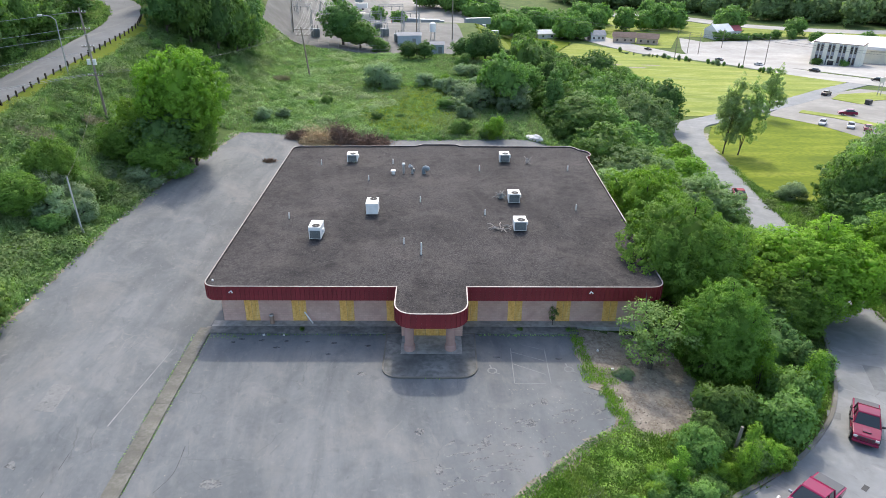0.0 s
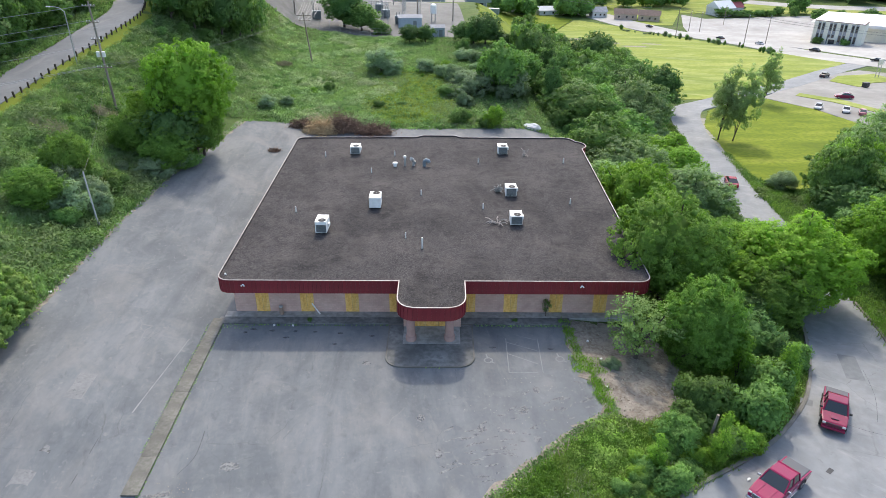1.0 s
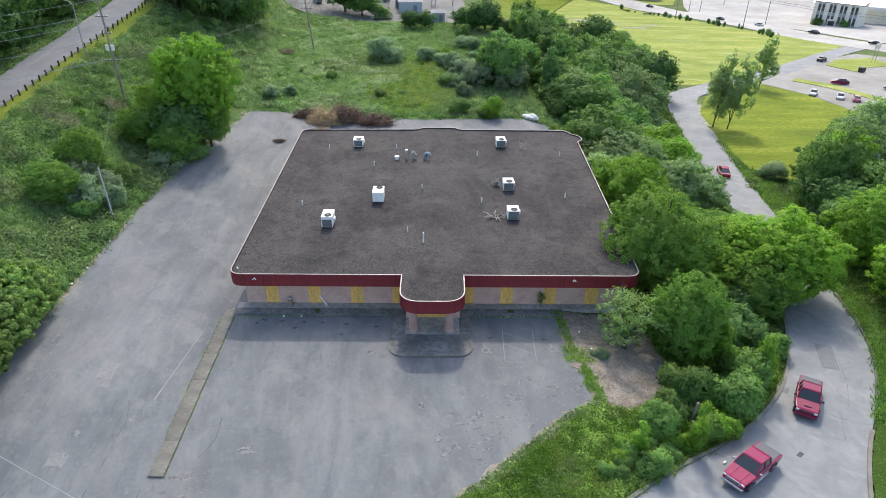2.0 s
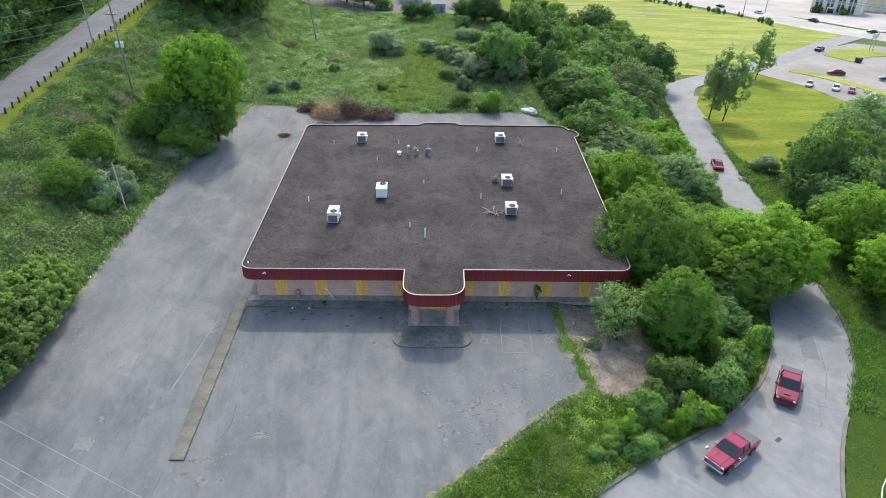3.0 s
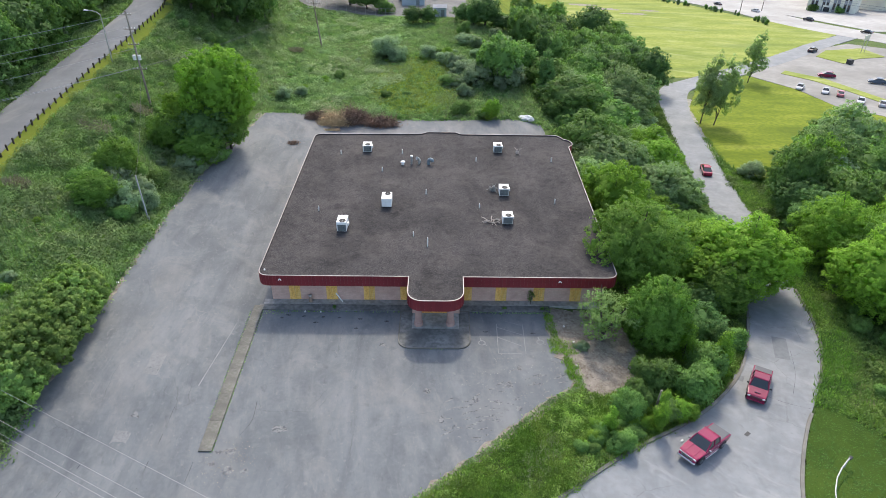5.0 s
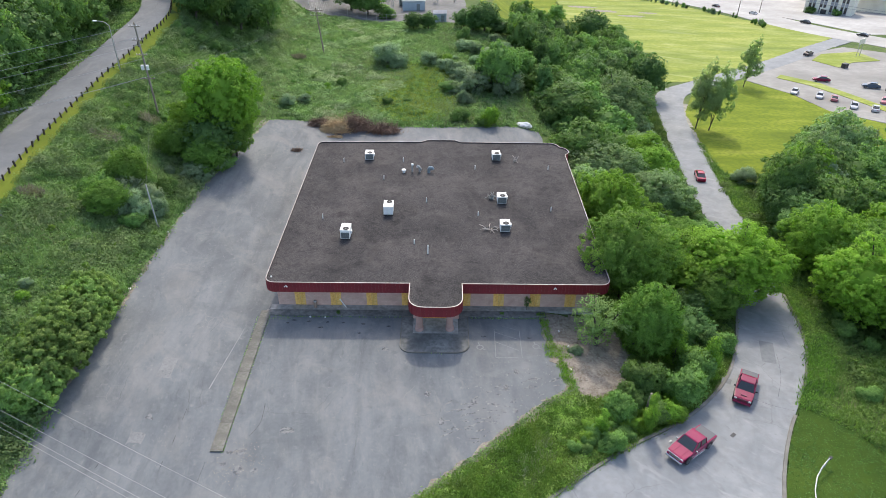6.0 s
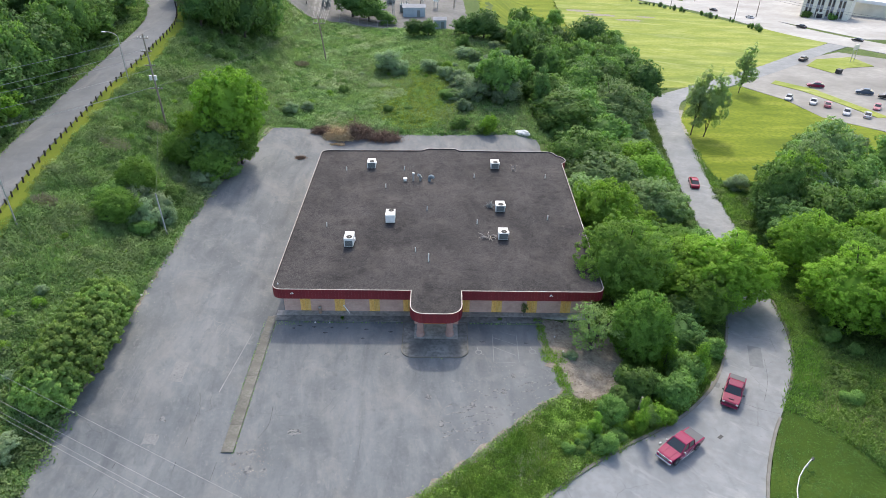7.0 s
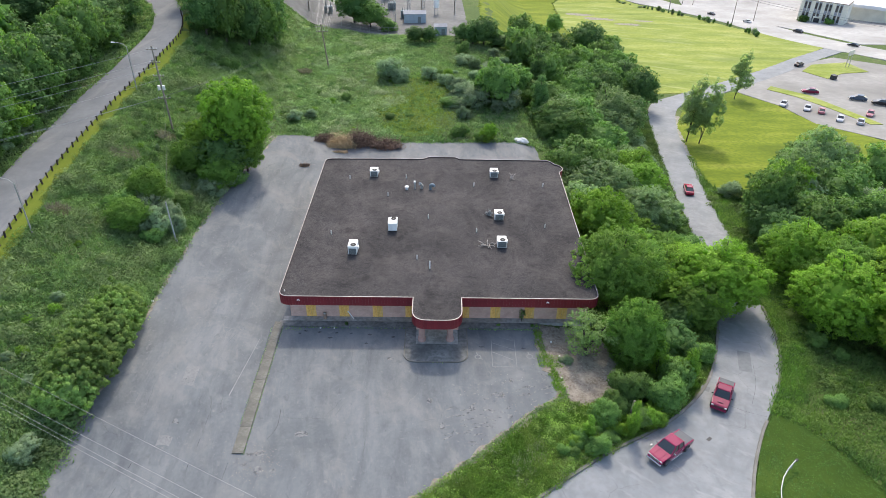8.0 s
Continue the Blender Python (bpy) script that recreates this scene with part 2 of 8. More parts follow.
def foliage(name, dark, light, glow=0.45, third=None, patch=0.1, clump=0.55, spans=(0.78, 1.32), mottle=(0.12, 0.4)):
    """Leaves: from leaf to leaf and from plant to plant the green changes; some light comes through."""
    m = bpy.data.materials.new(name)
    m.use_nodes = True
    nodes, links = m.node_tree.nodes, m.node_tree.links
    shade = nodes["Principled BSDF"]
    shade.inputs["Roughness"].default_value = 0.62
    shade.inputs["Specular IOR Level"].default_value = 0.12
    info, geo, coords = (nodes.new("ShaderNode" + n) for n in ("ObjectInfo", "NewGeometry", "TexCoord"))
    cloud = nodes.new("ShaderNodeTexNoise")
    cloud.inputs["Scale"].default_value, cloud.inputs["Detail"].default_value = clump, 3.0
    links.new(geo.outputs["Position"], cloud.inputs["Vector"])
    blend = nodes.new("ShaderNodeMath")
    blend.operation = "MULTIPLY_ADD"
    blend.inputs[1].default_value = 0.45
    links.new(geo.outputs["Random Per Island"], blend.inputs[0])
    spread = nodes.new("ShaderNodeMapRange")
    spread.inputs["From Min"].default_value, spread.inputs["From Max"].default_value = 0.36, 0.64
    spread.inputs["To Min"].default_value, spread.inputs["To Max"].default_value = mottle
    links.new(cloud.outputs["Fac"], spread.inputs["Value"])
    links.new(spread.outputs["Result"], blend.inputs[2])
    mix = nodes.new("ShaderNodeMix")
    mix.data_type = "RGBA"
    mix.inputs["A"].default_value, mix.inputs["B"].default_value = (*dark, 1), (*light, 1)
    links.new(blend.outputs["Value"], mix.inputs["Factor"])
    green = mix.outputs["Result"]
    if third is not None:
        # patches of another growth
        broad = nodes.new("ShaderNodeTexNoise")
        broad.inputs["Scale"].default_value, broad.inputs["Detail"].default_value, broad.inputs["Roughness"].default_value = patch, 5.0, 0.65
        links.new(geo.outputs["Position"], broad.inputs["Vector"])
        part_of = nodes.new("ShaderNodeMapRange")
        part_of.inputs["From Min"].default_value, part_of.inputs["From Max"].default_value = 0.44, 0.62
        part_of.inputs["To Max"].default_value = 0.7
        links.new(broad.outputs["Fac"], part_of.inputs["Value"])
        other = nodes.new("ShaderNodeMix")
        other.data_type = "RGBA"
        other.inputs["B"].default_value = (*third, 1)
        links.new(part_of.outputs["Result"], other.inputs["Factor"])
        links.new(green, other.inputs["A"])
        green = other.outputs["Result"]
    hue = nodes.new("ShaderNodeHueSaturation")
    for key, lo, hi in (("Hue", 0.5, 0.513), ("Value", *spans)):
        span = nodes.new("ShaderNodeMapRange")
        span.inputs["To Min"].default_value, span.inputs["To Max"].default_value = lo, hi
        links.new(info.outputs["Random"], span.inputs["Value"])
        links.new(span.outputs["Result"], hue.inputs[key])
    links.new(green, hue.inputs["Color"])
    links.new(hue.outputs["Color"], shade.inputs["Base Color"])
    through_leaf = nodes.new("ShaderNodeBsdfTranslucent")
    warm = nodes.new("ShaderNodeMix")
    warm.data_type, warm.blend_type = "RGBA", "MULTIPLY"
    warm.inputs["Factor"].default_value = 1.0
    warm.inputs["B"].default_value = (1.0, 1.25, 0.6, 1)
    links.new(hue.outputs["Color"], warm.inputs["A"])
    links.new(warm.outputs["Result"], through_leaf.inputs["Color"])
    join = nodes.new("ShaderNodeMixShader")
    join.inputs["Fac"].default_value = glow
    links.new(shade.outputs["BSDF"], join.inputs[1])
    links.new(through_leaf.outputs["BSDF"], join.inputs[2])
    links.new(join.outputs["Shader"], nodes["Material Output"].inputs["Surface"])
    return m


def plain(name, colour, rough=0.5, metal=0.0, gloss=0.5):
    return material(name, [tuple(c * 0.88 for c in colour), colour], rough, 2.0, metal=metal, gloss=gloss)


def streaked(m, colour_a, amount, scale, stretch, lo=0.42, hi=0.66, turn=0.0):
    """Adds long streaks of another tone to a material: wear, mowing or painted sheen."""
    nodes, links = m.node_tree.nodes, m.node_tree.links
    shade = nodes["Principled BSDF"]
    old = shade.inputs["Base Color"].links[0].from_socket
    coords, swing, place = nodes.new("ShaderNodeTexCoord"), nodes.new("ShaderNodeMapping"), nodes.new("ShaderNodeMapping")
    swing.inputs["Rotation"].default_value = (0, 0, radians(turn))
    place.inputs["Scale"].default_value = stretch
    links.new(coords.outputs["Object"], swing.inputs["Vector"])
    links.new(swing.outputs["Vector"], place.inputs["Vector"])
    cloud = nodes.new("ShaderNodeTexNoise")
    cloud.inputs["Scale"].default_value, cloud.inputs["Detail"].default_value, cloud.inputs["Roughness"].default_value = scale, 5.0, 0.62
    cloud.inputs["Distortion"].default_value = 0.6
    links.new(place.outputs["Vector"], cloud.inputs["Vector"])
    span = nodes.new("ShaderNodeMapRange")
    span.inputs["From Min"].default_value, span.inputs["From Max"].default_value = lo, hi
    span.inputs["To Max"].default_value = amount
    links.new(cloud.outputs["Fac"], span.inputs["Value"])
    mix = nodes.new("ShaderNodeMix")
    mix.data_type = "RGBA"
    mix.inputs["B"].default_value = (*colour_a, 1)
    links.new(span.outputs["Result"], mix.inputs["Factor"])
    links.new(old, mix.inputs["A"])
    links.new(mix.outputs["Result"], shade.inputs["Base Color"])
    return m


def cracked(m, colour_a, scale, width, lo, hi, amount=0.8):
    """Adds a wandering net of thin cracks that comes and goes."""
    nodes, links = m.node_tree.nodes, m.node_tree.links
    shade = nodes["Principled BSDF"]
    old = shade.inputs["Base Color"].links[0].from_socket
    coords = nodes.new("ShaderNodeTexCoord")
    wander = nodes.new("ShaderNodeTexNoise")
    wander.inputs["Scale"].default_value, wander.inputs["Detail"].default_value = 0.9, 5.0
    links.new(coords.outputs["Object"], wander.inputs["Vector"])
    push = nodes.new("ShaderNodeVectorMath")
    push.operation = "MULTIPLY_ADD"
    push.inputs[1].default_value = (0.9, 0.9, 0)
    links.new(wander.outputs["Color"], push.inputs[0])
    links.new(coords.outputs["Object"], push.inputs[2])
    cells = nodes.new("ShaderNodeTexVoronoi")
    cells.feature = "DISTANCE_TO_EDGE"
    cells.inputs["Scale"].default_value = scale
    links.new(push.outputs["Vector"], cells.inputs["Vector"])
    line = nodes.new("ShaderNodeMapRange")
    line.inputs["From Max"].default_value, line.inputs["To Min"].default_value, line.inputs["To Max"].default_value = width * scale, 1.0, 0.0
    links.new(cells.outputs["Distance"], line.inputs["Value"])
    where = nodes.new("ShaderNodeTexNoise")
    where.inputs["Scale"].default_value, where.inputs["Detail"].default_value = 0.16, 4.0
    links.new(coords.outputs["Object"], where.inputs["Vector"])
    some = nodes.new("ShaderNodeMapRange")
    some.inputs["From Min"].default_value, some.inputs["From Max"].default_value, some.inputs["To Max"].default_value = lo, hi, amount
    links.new(where.outputs["Fac"], some.inputs["Value"])
    both = nodes.new("ShaderNodeMath")
    both.operation = "MULTIPLY"
    links.new(line.outputs["Result"], both.inputs[0])
    links.new(some.outputs["Result"], both.inputs[1])
    mix = nodes.new("ShaderNodeMix")
    mix.data_type = "RGBA"
    mix.inputs["B"].default_value = (*colour_a, 1)
    links.new(both.outputs["Value"], mix.inputs["Factor"])
    links.new(old, mix.inputs["A"])
    links.new(mix.outputs["Result"], shade.inputs["Base Color"])
    return m


def worn(m, scale=2.5, lo=0.42, hi=0.55):
    """Lets a thin mark wear through in places."""
    nodes, links = m.node_tree.nodes, m.node_tree.links
    coords = nodes.new("ShaderNodeTexCoord")
    cloud = nodes.new("ShaderNodeTexNoise")
    cloud.inputs["Scale"].default_value, cloud.inputs["Detail"].default_value, cloud.inputs["Roughness"].default_value = scale, 6.0, 0.7
    links.new(coords.outputs["Object"], cloud.inputs["Vector"])
    span = nodes.new("ShaderNodeMapRange")
    span.inputs["From Min"].default_value, span.inputs["From Max"].default_value = lo, hi
    links.new(cloud.outputs["Fac"], span.inputs["Value"])
    links.new(span.outputs["Result"], nodes["Principled BSDF"].inputs["Alpha"])
    return m


ASPHALT = material("asphalt_old", [(0.092, 0.103, 0.112), (0.118, 0.13, 0.139), (0.142, 0.155, 0.163), (0.175, 0.186, 0.192)], 0.8, 0.12, 0.25, 60,
                   stretch=(1.3, 0.55, 1), fine=(0.2, 0.207, 0.208), fine_scale=2.6, fine_mix=0.16, gloss=0.35)
streaked(ASPHALT, (0.23, 0.237, 0.236), 0.36, 0.55, (1.0, 0.13, 1), 0.46, 0.72, -8)
streaked(ASPHALT, (0.068, 0.08, 0.09), 0.55, 0.4, (1.1, 0.16, 1), 0.5, 0.74, 3)
streaked(ASPHALT, (0.082, 0.094, 0.102), 0.6, 0.17, (1.0, 0.7, 1), 0.46, 0.66, 20)
streaked(ASPHALT, (0.24, 0.243, 0.236), 0.45, 0.3, (1.0, 0.8, 1), 0.56, 0.74, -20)
streaked(ASPHALT, (0.24, 0.238, 0.228), 0.32, 1.4, (1.0, 0.3, 1), 0.58, 0.76, -14)
streaked(ASPHALT, (0.28, 0.275, 0.255), 0.34, 2.2, (1.0, 0.8, 1), 0.6, 0.74, 4)
streaked(ASPHALT, (0.06, 0.068, 0.075), 0.4, 1.3, (1.0, 0.5, 1), 0.58, 0.74, -12)
streaked(ASPHALT, (0.245, 0.236, 0.22), 0.42, 0.16, (1.2, 0.75, 1), 0.5, 0.7, -30)
cracked(ASPHALT, (0.05, 0.055, 0.058), 0.15, 0.035, 0.48, 0.64, 0.45)
cracked(ASPHALT, (0.27, 0.268, 0.25), 0.45, 0.05, 0.6, 0.72, 0.4)
ROAD = material("asphalt_road", [(0.17, 0.184, 0.195), (0.215, 0.229, 0.238), (0.26, 0.272, 0.278)], 0.8, 0.2, 0.2, 60,
                fine=(0.17, 0.17, 0.175), fine_scale=1.3, fine_mix=0.3, gloss=0.35)
ROOF = material("roof_gravel", [(0.02, 0.0185, 0.0195), (0.029, 0.0265, 0.0278), (0.039, 0.0355, 0.036), (0.066, 0.058, 0.056)], 0.95, 0.2, 0.8, 14,
                fine=(0.16, 0.15, 0.146), fine_scale=8.0, fine_mix=0.4, gloss=0.2)
CONCRETE = material("concrete", [(0.1, 0.098, 0.083), (0.16, 0.155, 0.135), (0.23, 0.222, 0.198)], 0.88, 0.5, 0.2, 30,
                    fine=(0.16, 0.15, 0.135), fine_scale=3.0, fine_mix=0.5, vary=0.12)
WALK = material("sidewalk_stained", [(0.085, 0.09, 0.088), (0.13, 0.134, 0.13), (0.18, 0.183, 0.175), (0.25, 0.25, 0.238)], 0.88, 0.35, 0.2, 30,
                fine=(0.06, 0.063, 0.06), fine_scale=2.2, fine_mix=0.5)
streaked(ROAD, (0.13, 0.143, 0.155), 0.5, 0.35, (1.0, 0.5, 1), 0.5, 0.72, 20)
streaked(ROAD, (0.33, 0.335, 0.335), 0.5, 0.8, (1.0, 0.35, 1), 0.56, 0.74, -50)
streaked(ROAD, (0.12, 0.13, 0.14), 0.45, 1.8, (1.0, 0.6, 1), 0.6, 0.74, -40)
cracked(ROAD, (0.1, 0.105, 0.11), 0.1, 0.045, 0.44, 0.6, 0.5)
streaked(ROOF, (0.011, 0.0105, 0.012), 0.7, 0.16, (1.0, 0.6, 1), 0.45, 0.7)
streaked(ROOF, (0.1, 0.09, 0.084), 0.55, 0.12, (1.0, 1.4, 1), 0.5, 0.7, 25)
streaked(ROOF, (0.016, 0.0155, 0.017), 0.6, 3.0, (1.0, 1.0, 1), 0.52, 0.66, 10)
streaked(ROOF, (0.13, 0.122, 0.115), 0.6, 5.0, (1.0, 1.0, 1), 0.58, 0.68, 0)
streaked(ROOF, (0.085, 0.077, 0.074), 0.5, 0.5, (1.0, 0.8, 1), 0.58, 0.75)
streaked(ROOF, (0.07, 0.064, 0.061), 0.5, 1.6, (1.0, 1.0, 1), 0.5, 0.68, 25)
streaked(ROOF, (0.012, 0.0115, 0.0125), 0.5, 0.9, (1.0, 0.8, 1), 0.54, 0.7, 60)
RED = material("red_metal", [(0.15, 0.012, 0.02), (0.19, 0.016, 0.025), (0.22, 0.024, 0.032)], 0.45, 0.6, vary=0.09, fine=(0.12, 0.012, 0.018), fine_scale=4, fine_mix=0.4)
COPING = material("coping_metal", [(0.19, 0.14, 0.14), (0.28, 0.235, 0.23), (0.38, 0.35, 0.34)], 0.45, 0.8)
YELLOW = material("yellow_board", [(0.7, 0.38, 0.1), (0.78, 0.47, 0.135), (0.8, 0.55, 0.23)], 0.75, 1.2, 0.15, 12, stretch=(3, 3, 0.4),
                  fine=(0.42, 0.2, 0.03), fine_scale=5, fine_mix=0.35, vary=0.12)
SOIL = material("bare_soil", [(0.115, 0.094, 0.07), (0.2, 0.168, 0.132), (0.32, 0.28, 0.23)], 0.95, 0.9, 0.7, 6, fine=(0.33, 0.3, 0.25), fine_scale=3.5, fine_mix=0.5, space="World")
WEEDY = material("weedy_ground", [(0.055, 0.09, 0.028), (0.085, 0.13, 0.04), (0.11, 0.155, 0.048), (0.17, 0.17, 0.085)], 0.95, 0.12, 0.8, 3,
                 fine=(0.05, 0.075, 0.025), fine_scale=1.6, fine_mix=0.5, space="World", gloss=0.08)
LAWN = material("mown_lawn", [(0.15, 0.2, 0.046), (0.21, 0.26, 0.056), (0.27, 0.31, 0.07), (0.35, 0.36, 0.115)], 0.95, 0.06, 0.4, 4, stretch=(0.5, 2.0, 1),
                fine=(0.13, 0.18, 0.03), fine_scale=0.9, fine_mix=0.4, space="World", gloss=0.08)
GRAVEL = material("pale_gravel", [(0.27, 0.262, 0.245), (0.36, 0.352, 0.335), (0.46, 0.45, 0.43)], 0.95, 0.06, 0.4, 5, fine=(0.3, 0.28, 0.25), fine_scale=0.5, fine_mix=0.4, space="World")
streaked(LAWN, (0.46, 0.46, 0.26), 0.36, 0.16, (0.3, 2.0, 1), 0.54, 0.7, 37)
streaked(LAWN, (0.17, 0.22, 0.035), 0.5, 0.08, (1.0, 1.0, 1), 0.5, 0.7, 0)
# broad pale bands: sun sheen on the field painted into the lawn colour
streaked(LAWN, (0.45, 0.45, 0.2), 0.4, 0.05, (0.7, 1.5, 1), 0.5, 0.75, 12)
SIDE_LOT = material("side_lot_concrete", [(0.17, 0.165, 0.152), (0.24, 0.233, 0.215), (0.33, 0.32, 0.295)], 0.95, 0.07, 0.4, 5, fine=(0.2, 0.19, 0.18), fine_scale=0.6, fine_mix=0.4, space="World")
MOSSY = material("mossy_concrete", [(0.095, 0.092, 0.08), (0.14, 0.135, 0.118), (0.2, 0.193, 0.172)], 0.9, 0.7, 0.3, 20, fine=(0.085, 0.088, 0.06), fine_scale=3.5, fine_mix=0.4, vary=0.15)
STEEL = plain("galvanised_steel", (0.42, 0.43, 0.43), 0.5, 0.6)
WHITE = material("white_enamel", [(0.66, 0.66, 0.64), (0.8, 0.8, 0.78)], 0.45, 1.5)
DARK = plain("dark_metal", (0.03, 0.032, 0.035), 0.55)
GRILLE = plain("grey_grille", (0.2, 0.225, 0.225), 0.5, 0.2)
POLE_WOOD = material("weathered_pole", [(0.16, 0.135, 0.11), (0.24, 0.205, 0.17), (0.3, 0.27, 0.235)], 0.9, 1.2, 0.3, 12, stretch=(3, 3, 0.3))
POST_WOOD = material("dark_post", [(0.03, 0.022, 0.017), (0.055, 0.042, 0.033)], 0.9, 2.0, vary=0.2)
BARK = material("bark", [(0.055, 0.044, 0.035), (0.1, 0.085, 0.07)], 0.95, 1.5, 0.5, 6, stretch=(2, 2, 0.4))
WIRE = plain("cable", (0.12, 0.12, 0.12), 0.6)
WIRE_PALE = plain("aluminium_cable", (0.4, 0.4, 0.4), 0.5, 0.5)
TAR = material("dark_stain", [(0.05, 0.055, 0.06), (0.075, 0.08, 0.086)], 0.8, 0.8)
REPAIR = material("pale_repair", [(0.17, 0.176, 0.176), (0.225, 0.228, 0.224)], 0.9, 0.8, 0.3, 20, fine=(0.14, 0.145, 0.145), fine_scale=5, fine_mix=0.5)
PATCH = material("pale_patch", [(0.18, 0.187, 0.186), (0.24, 0.243, 0.238)], 0.9, 1.5, 0.3, 20, fine=(0.12, 0.125, 0.125), fine_scale=6, fine_mix=0.5)
RUBBER = plain("rubber", (0.02, 0.02, 0.021), 0.8)
GLASS = plain("dark_car_glass", (0.015, 0.022, 0.027), 0.08, 0.0, 0.8)
CHROME = plain("chrome", (0.6, 0.6, 0.6), 0.2, 0.9)
LAMP_GLASS = plain("headlight_glass", (0.62, 0.62, 0.6), 0.15)
RED_LENS = plain("red_lens", (0.3, 0.01, 0.012), 0.2)
LITTER = plain("pale_litter", (0.72, 0.72, 0.7), 0.7)
STRAW = material("dry_straw", [(0.48, 0.35, 0.19), (0.68, 0.53, 0.32)], 0.95, 1.5, island=0.25)
TWIG = material("dead_brush", [(0.13, 0.085, 0.06), (0.29, 0.2, 0.145)], 0.95, 1.2, island=0.3)
PALE_TWIG = plain("bleached_twig", (0.38, 0.34, 0.3), 0.9)
LEAF = foliage("leaves_green", (0.066, 0.128, 0.04), (0.235, 0.385, 0.1), 0.4)
LEAF_BRIGHT = foliage("leaves_bright", (0.09, 0.175, 0.028), (0.29, 0.465, 0.062), 0.42, spans=(0.92, 1.25))
LEAF_OLIVE = foliage("leaves_grey_green", (0.13, 0.2, 0.11), (0.36, 0.45, 0.28), 0.42)
LEAF_DARK = foliage("leaves_dark", (0.046, 0.1, 0.036), (0.18, 0.3, 0.092), 0.36)
GRASS = foliage("tall_grass", (0.105, 0.18, 0.07), (0.28, 0.41, 0.17), 0.46, (0.31, 0.39, 0.19), 0.13, 0.7, mottle=(-0.25, 0.75))
LEAF_DEEP = foliage("leaves_deep", (0.075, 0.145, 0.03), (0.235, 0.395, 0.075), 0.4, spans=(0.98, 1.2))
LEAF_SUN = foliage("leaves_yellow_green", (0.1, 0.185, 0.026), (0.31, 0.475, 0.06), 0.44, spans=(1.0, 1.25))
GRASS_FRESH = foliage("fresh_weeds", (0.065, 0.145, 0.028), (0.27, 0.45, 0.085), 0.46, (0.31, 0.4, 0.11), 0.22, 1.1)
# darker grass tone: the wood's shade is painted into the colour
GRASS_DEEP = foliage("weeds_dark_for_shade", (0.045, 0.09, 0.028), (0.15, 0.24, 0.07), 0.42, (0.21, 0.28, 0.08), 0.16, 0.9)
GRASS_SUN = foliage("yellow_green_grass", (0.22, 0.28, 0.04), (0.42, 0.5, 0.09), 0.46, (0.36, 0.36, 0.1), 0.2, 0.7)
GRASS_DRY = foliage("seeding_grass", (0.2, 0.24, 0.13), (0.31, 0.345, 0.21), 0.4)
LEAF_HEDGE = foliage("leaves_glossy", (0.09, 0.165, 0.038), (0.34, 0.47, 0.14), 0.42)
PAINT_FAINT = material("faint_paint", [(0.165, 0.173, 0.177), (0.205, 0.212, 0.215), (0.255, 0.259, 0.26)], 0.85, 0.9)
ROAD_PATCH = material("road_patch", [(0.14, 0.152, 0.162), (0.18, 0.192, 0.2)], 0.85, 0.6, 0.2, 40, fine=(0.12, 0.13, 0.14), fine_scale=2.0, fine_mix=0.5)
TAR_SOFT = material("soft_stain", [(0.08, 0.087, 0.095), (0.11, 0.12, 0.128)], 0.8, 0.6)
BIN_BROWN = plain("brown_bin", (0.3, 0.21, 0.16), 0.6)
STONE = material("pale_stone", [(0.16, 0.13, 0.1), (0.38, 0.34, 0.29)], 0.95, 1.0, island=0.35)
LAWN_GREEN = material("green_lawn", [(0.1, 0.14, 0.014), (0.14, 0.185, 0.018), (0.18, 0.225, 0.024), (0.25, 0.275, 0.045)], 0.95, 0.09, 0.4, 4, stretch=(0.6, 1.6, 1),
                      fine=(0.07, 0.115, 0.018), fine_scale=1.1, fine_mix=0.4, space="World", gloss=0.08)
WEED = foliage("leafy_weeds", (0.07, 0.13, 0.042), (0.19, 0.3, 0.098), 0.42, (0.225, 0.265, 0.135), 0.075, 0.5, mottle=(-0.35, 0.9))
DEAD_WEED = foliage("dead_stalks", (0.2, 0.18, 0.14), (0.34, 0.305, 0.25), 0.35)
WEED_PALE = foliage("pale_weeds", (0.145, 0.22, 0.09), (0.275, 0.38, 0.17), 0.42, (0.33, 0.34, 0.22), 0.07, 0.45, mottle=(-0.3, 0.8))
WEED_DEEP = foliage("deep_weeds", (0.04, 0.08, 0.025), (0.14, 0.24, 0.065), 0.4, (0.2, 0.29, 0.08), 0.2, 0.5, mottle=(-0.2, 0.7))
WEED_FRESH = foliage("verge_leaves", (0.075, 0.14, 0.028), (0.25, 0.39, 0.075), 0.44, (0.3, 0.38, 0.12), 0.25, 0.8, mottle=(-0.12, 0.85))
LEAF_SILVER = foliage("leaves_silver", (0.12, 0.19, 0.08), (0.32, 0.43, 0.2), 0.45)
LEAF_SAPLING = foliage("leaves_sapling", (0.1, 0.16, 0.05), (0.28, 0.38, 0.14), 0.45)
LEAF_PALE = foliage("leaves_pale", (0.22, 0.28, 0.13), (0.44, 0.52, 0.28), 0.6, spans=(1.0, 1.25))
for mark, size, lo, hi in ((PATCH, 2.4, 0.3, 0.56), (REPAIR, 2.2, 0.16, 0.42), (PAINT_FAINT, 1.2, 0.0, 0.42), (TAR_SOFT, 1.4, 0.36, 0.66), (TAR, 3.0, 0.36, 0.66)):
    worn(mark, size, lo, hi)


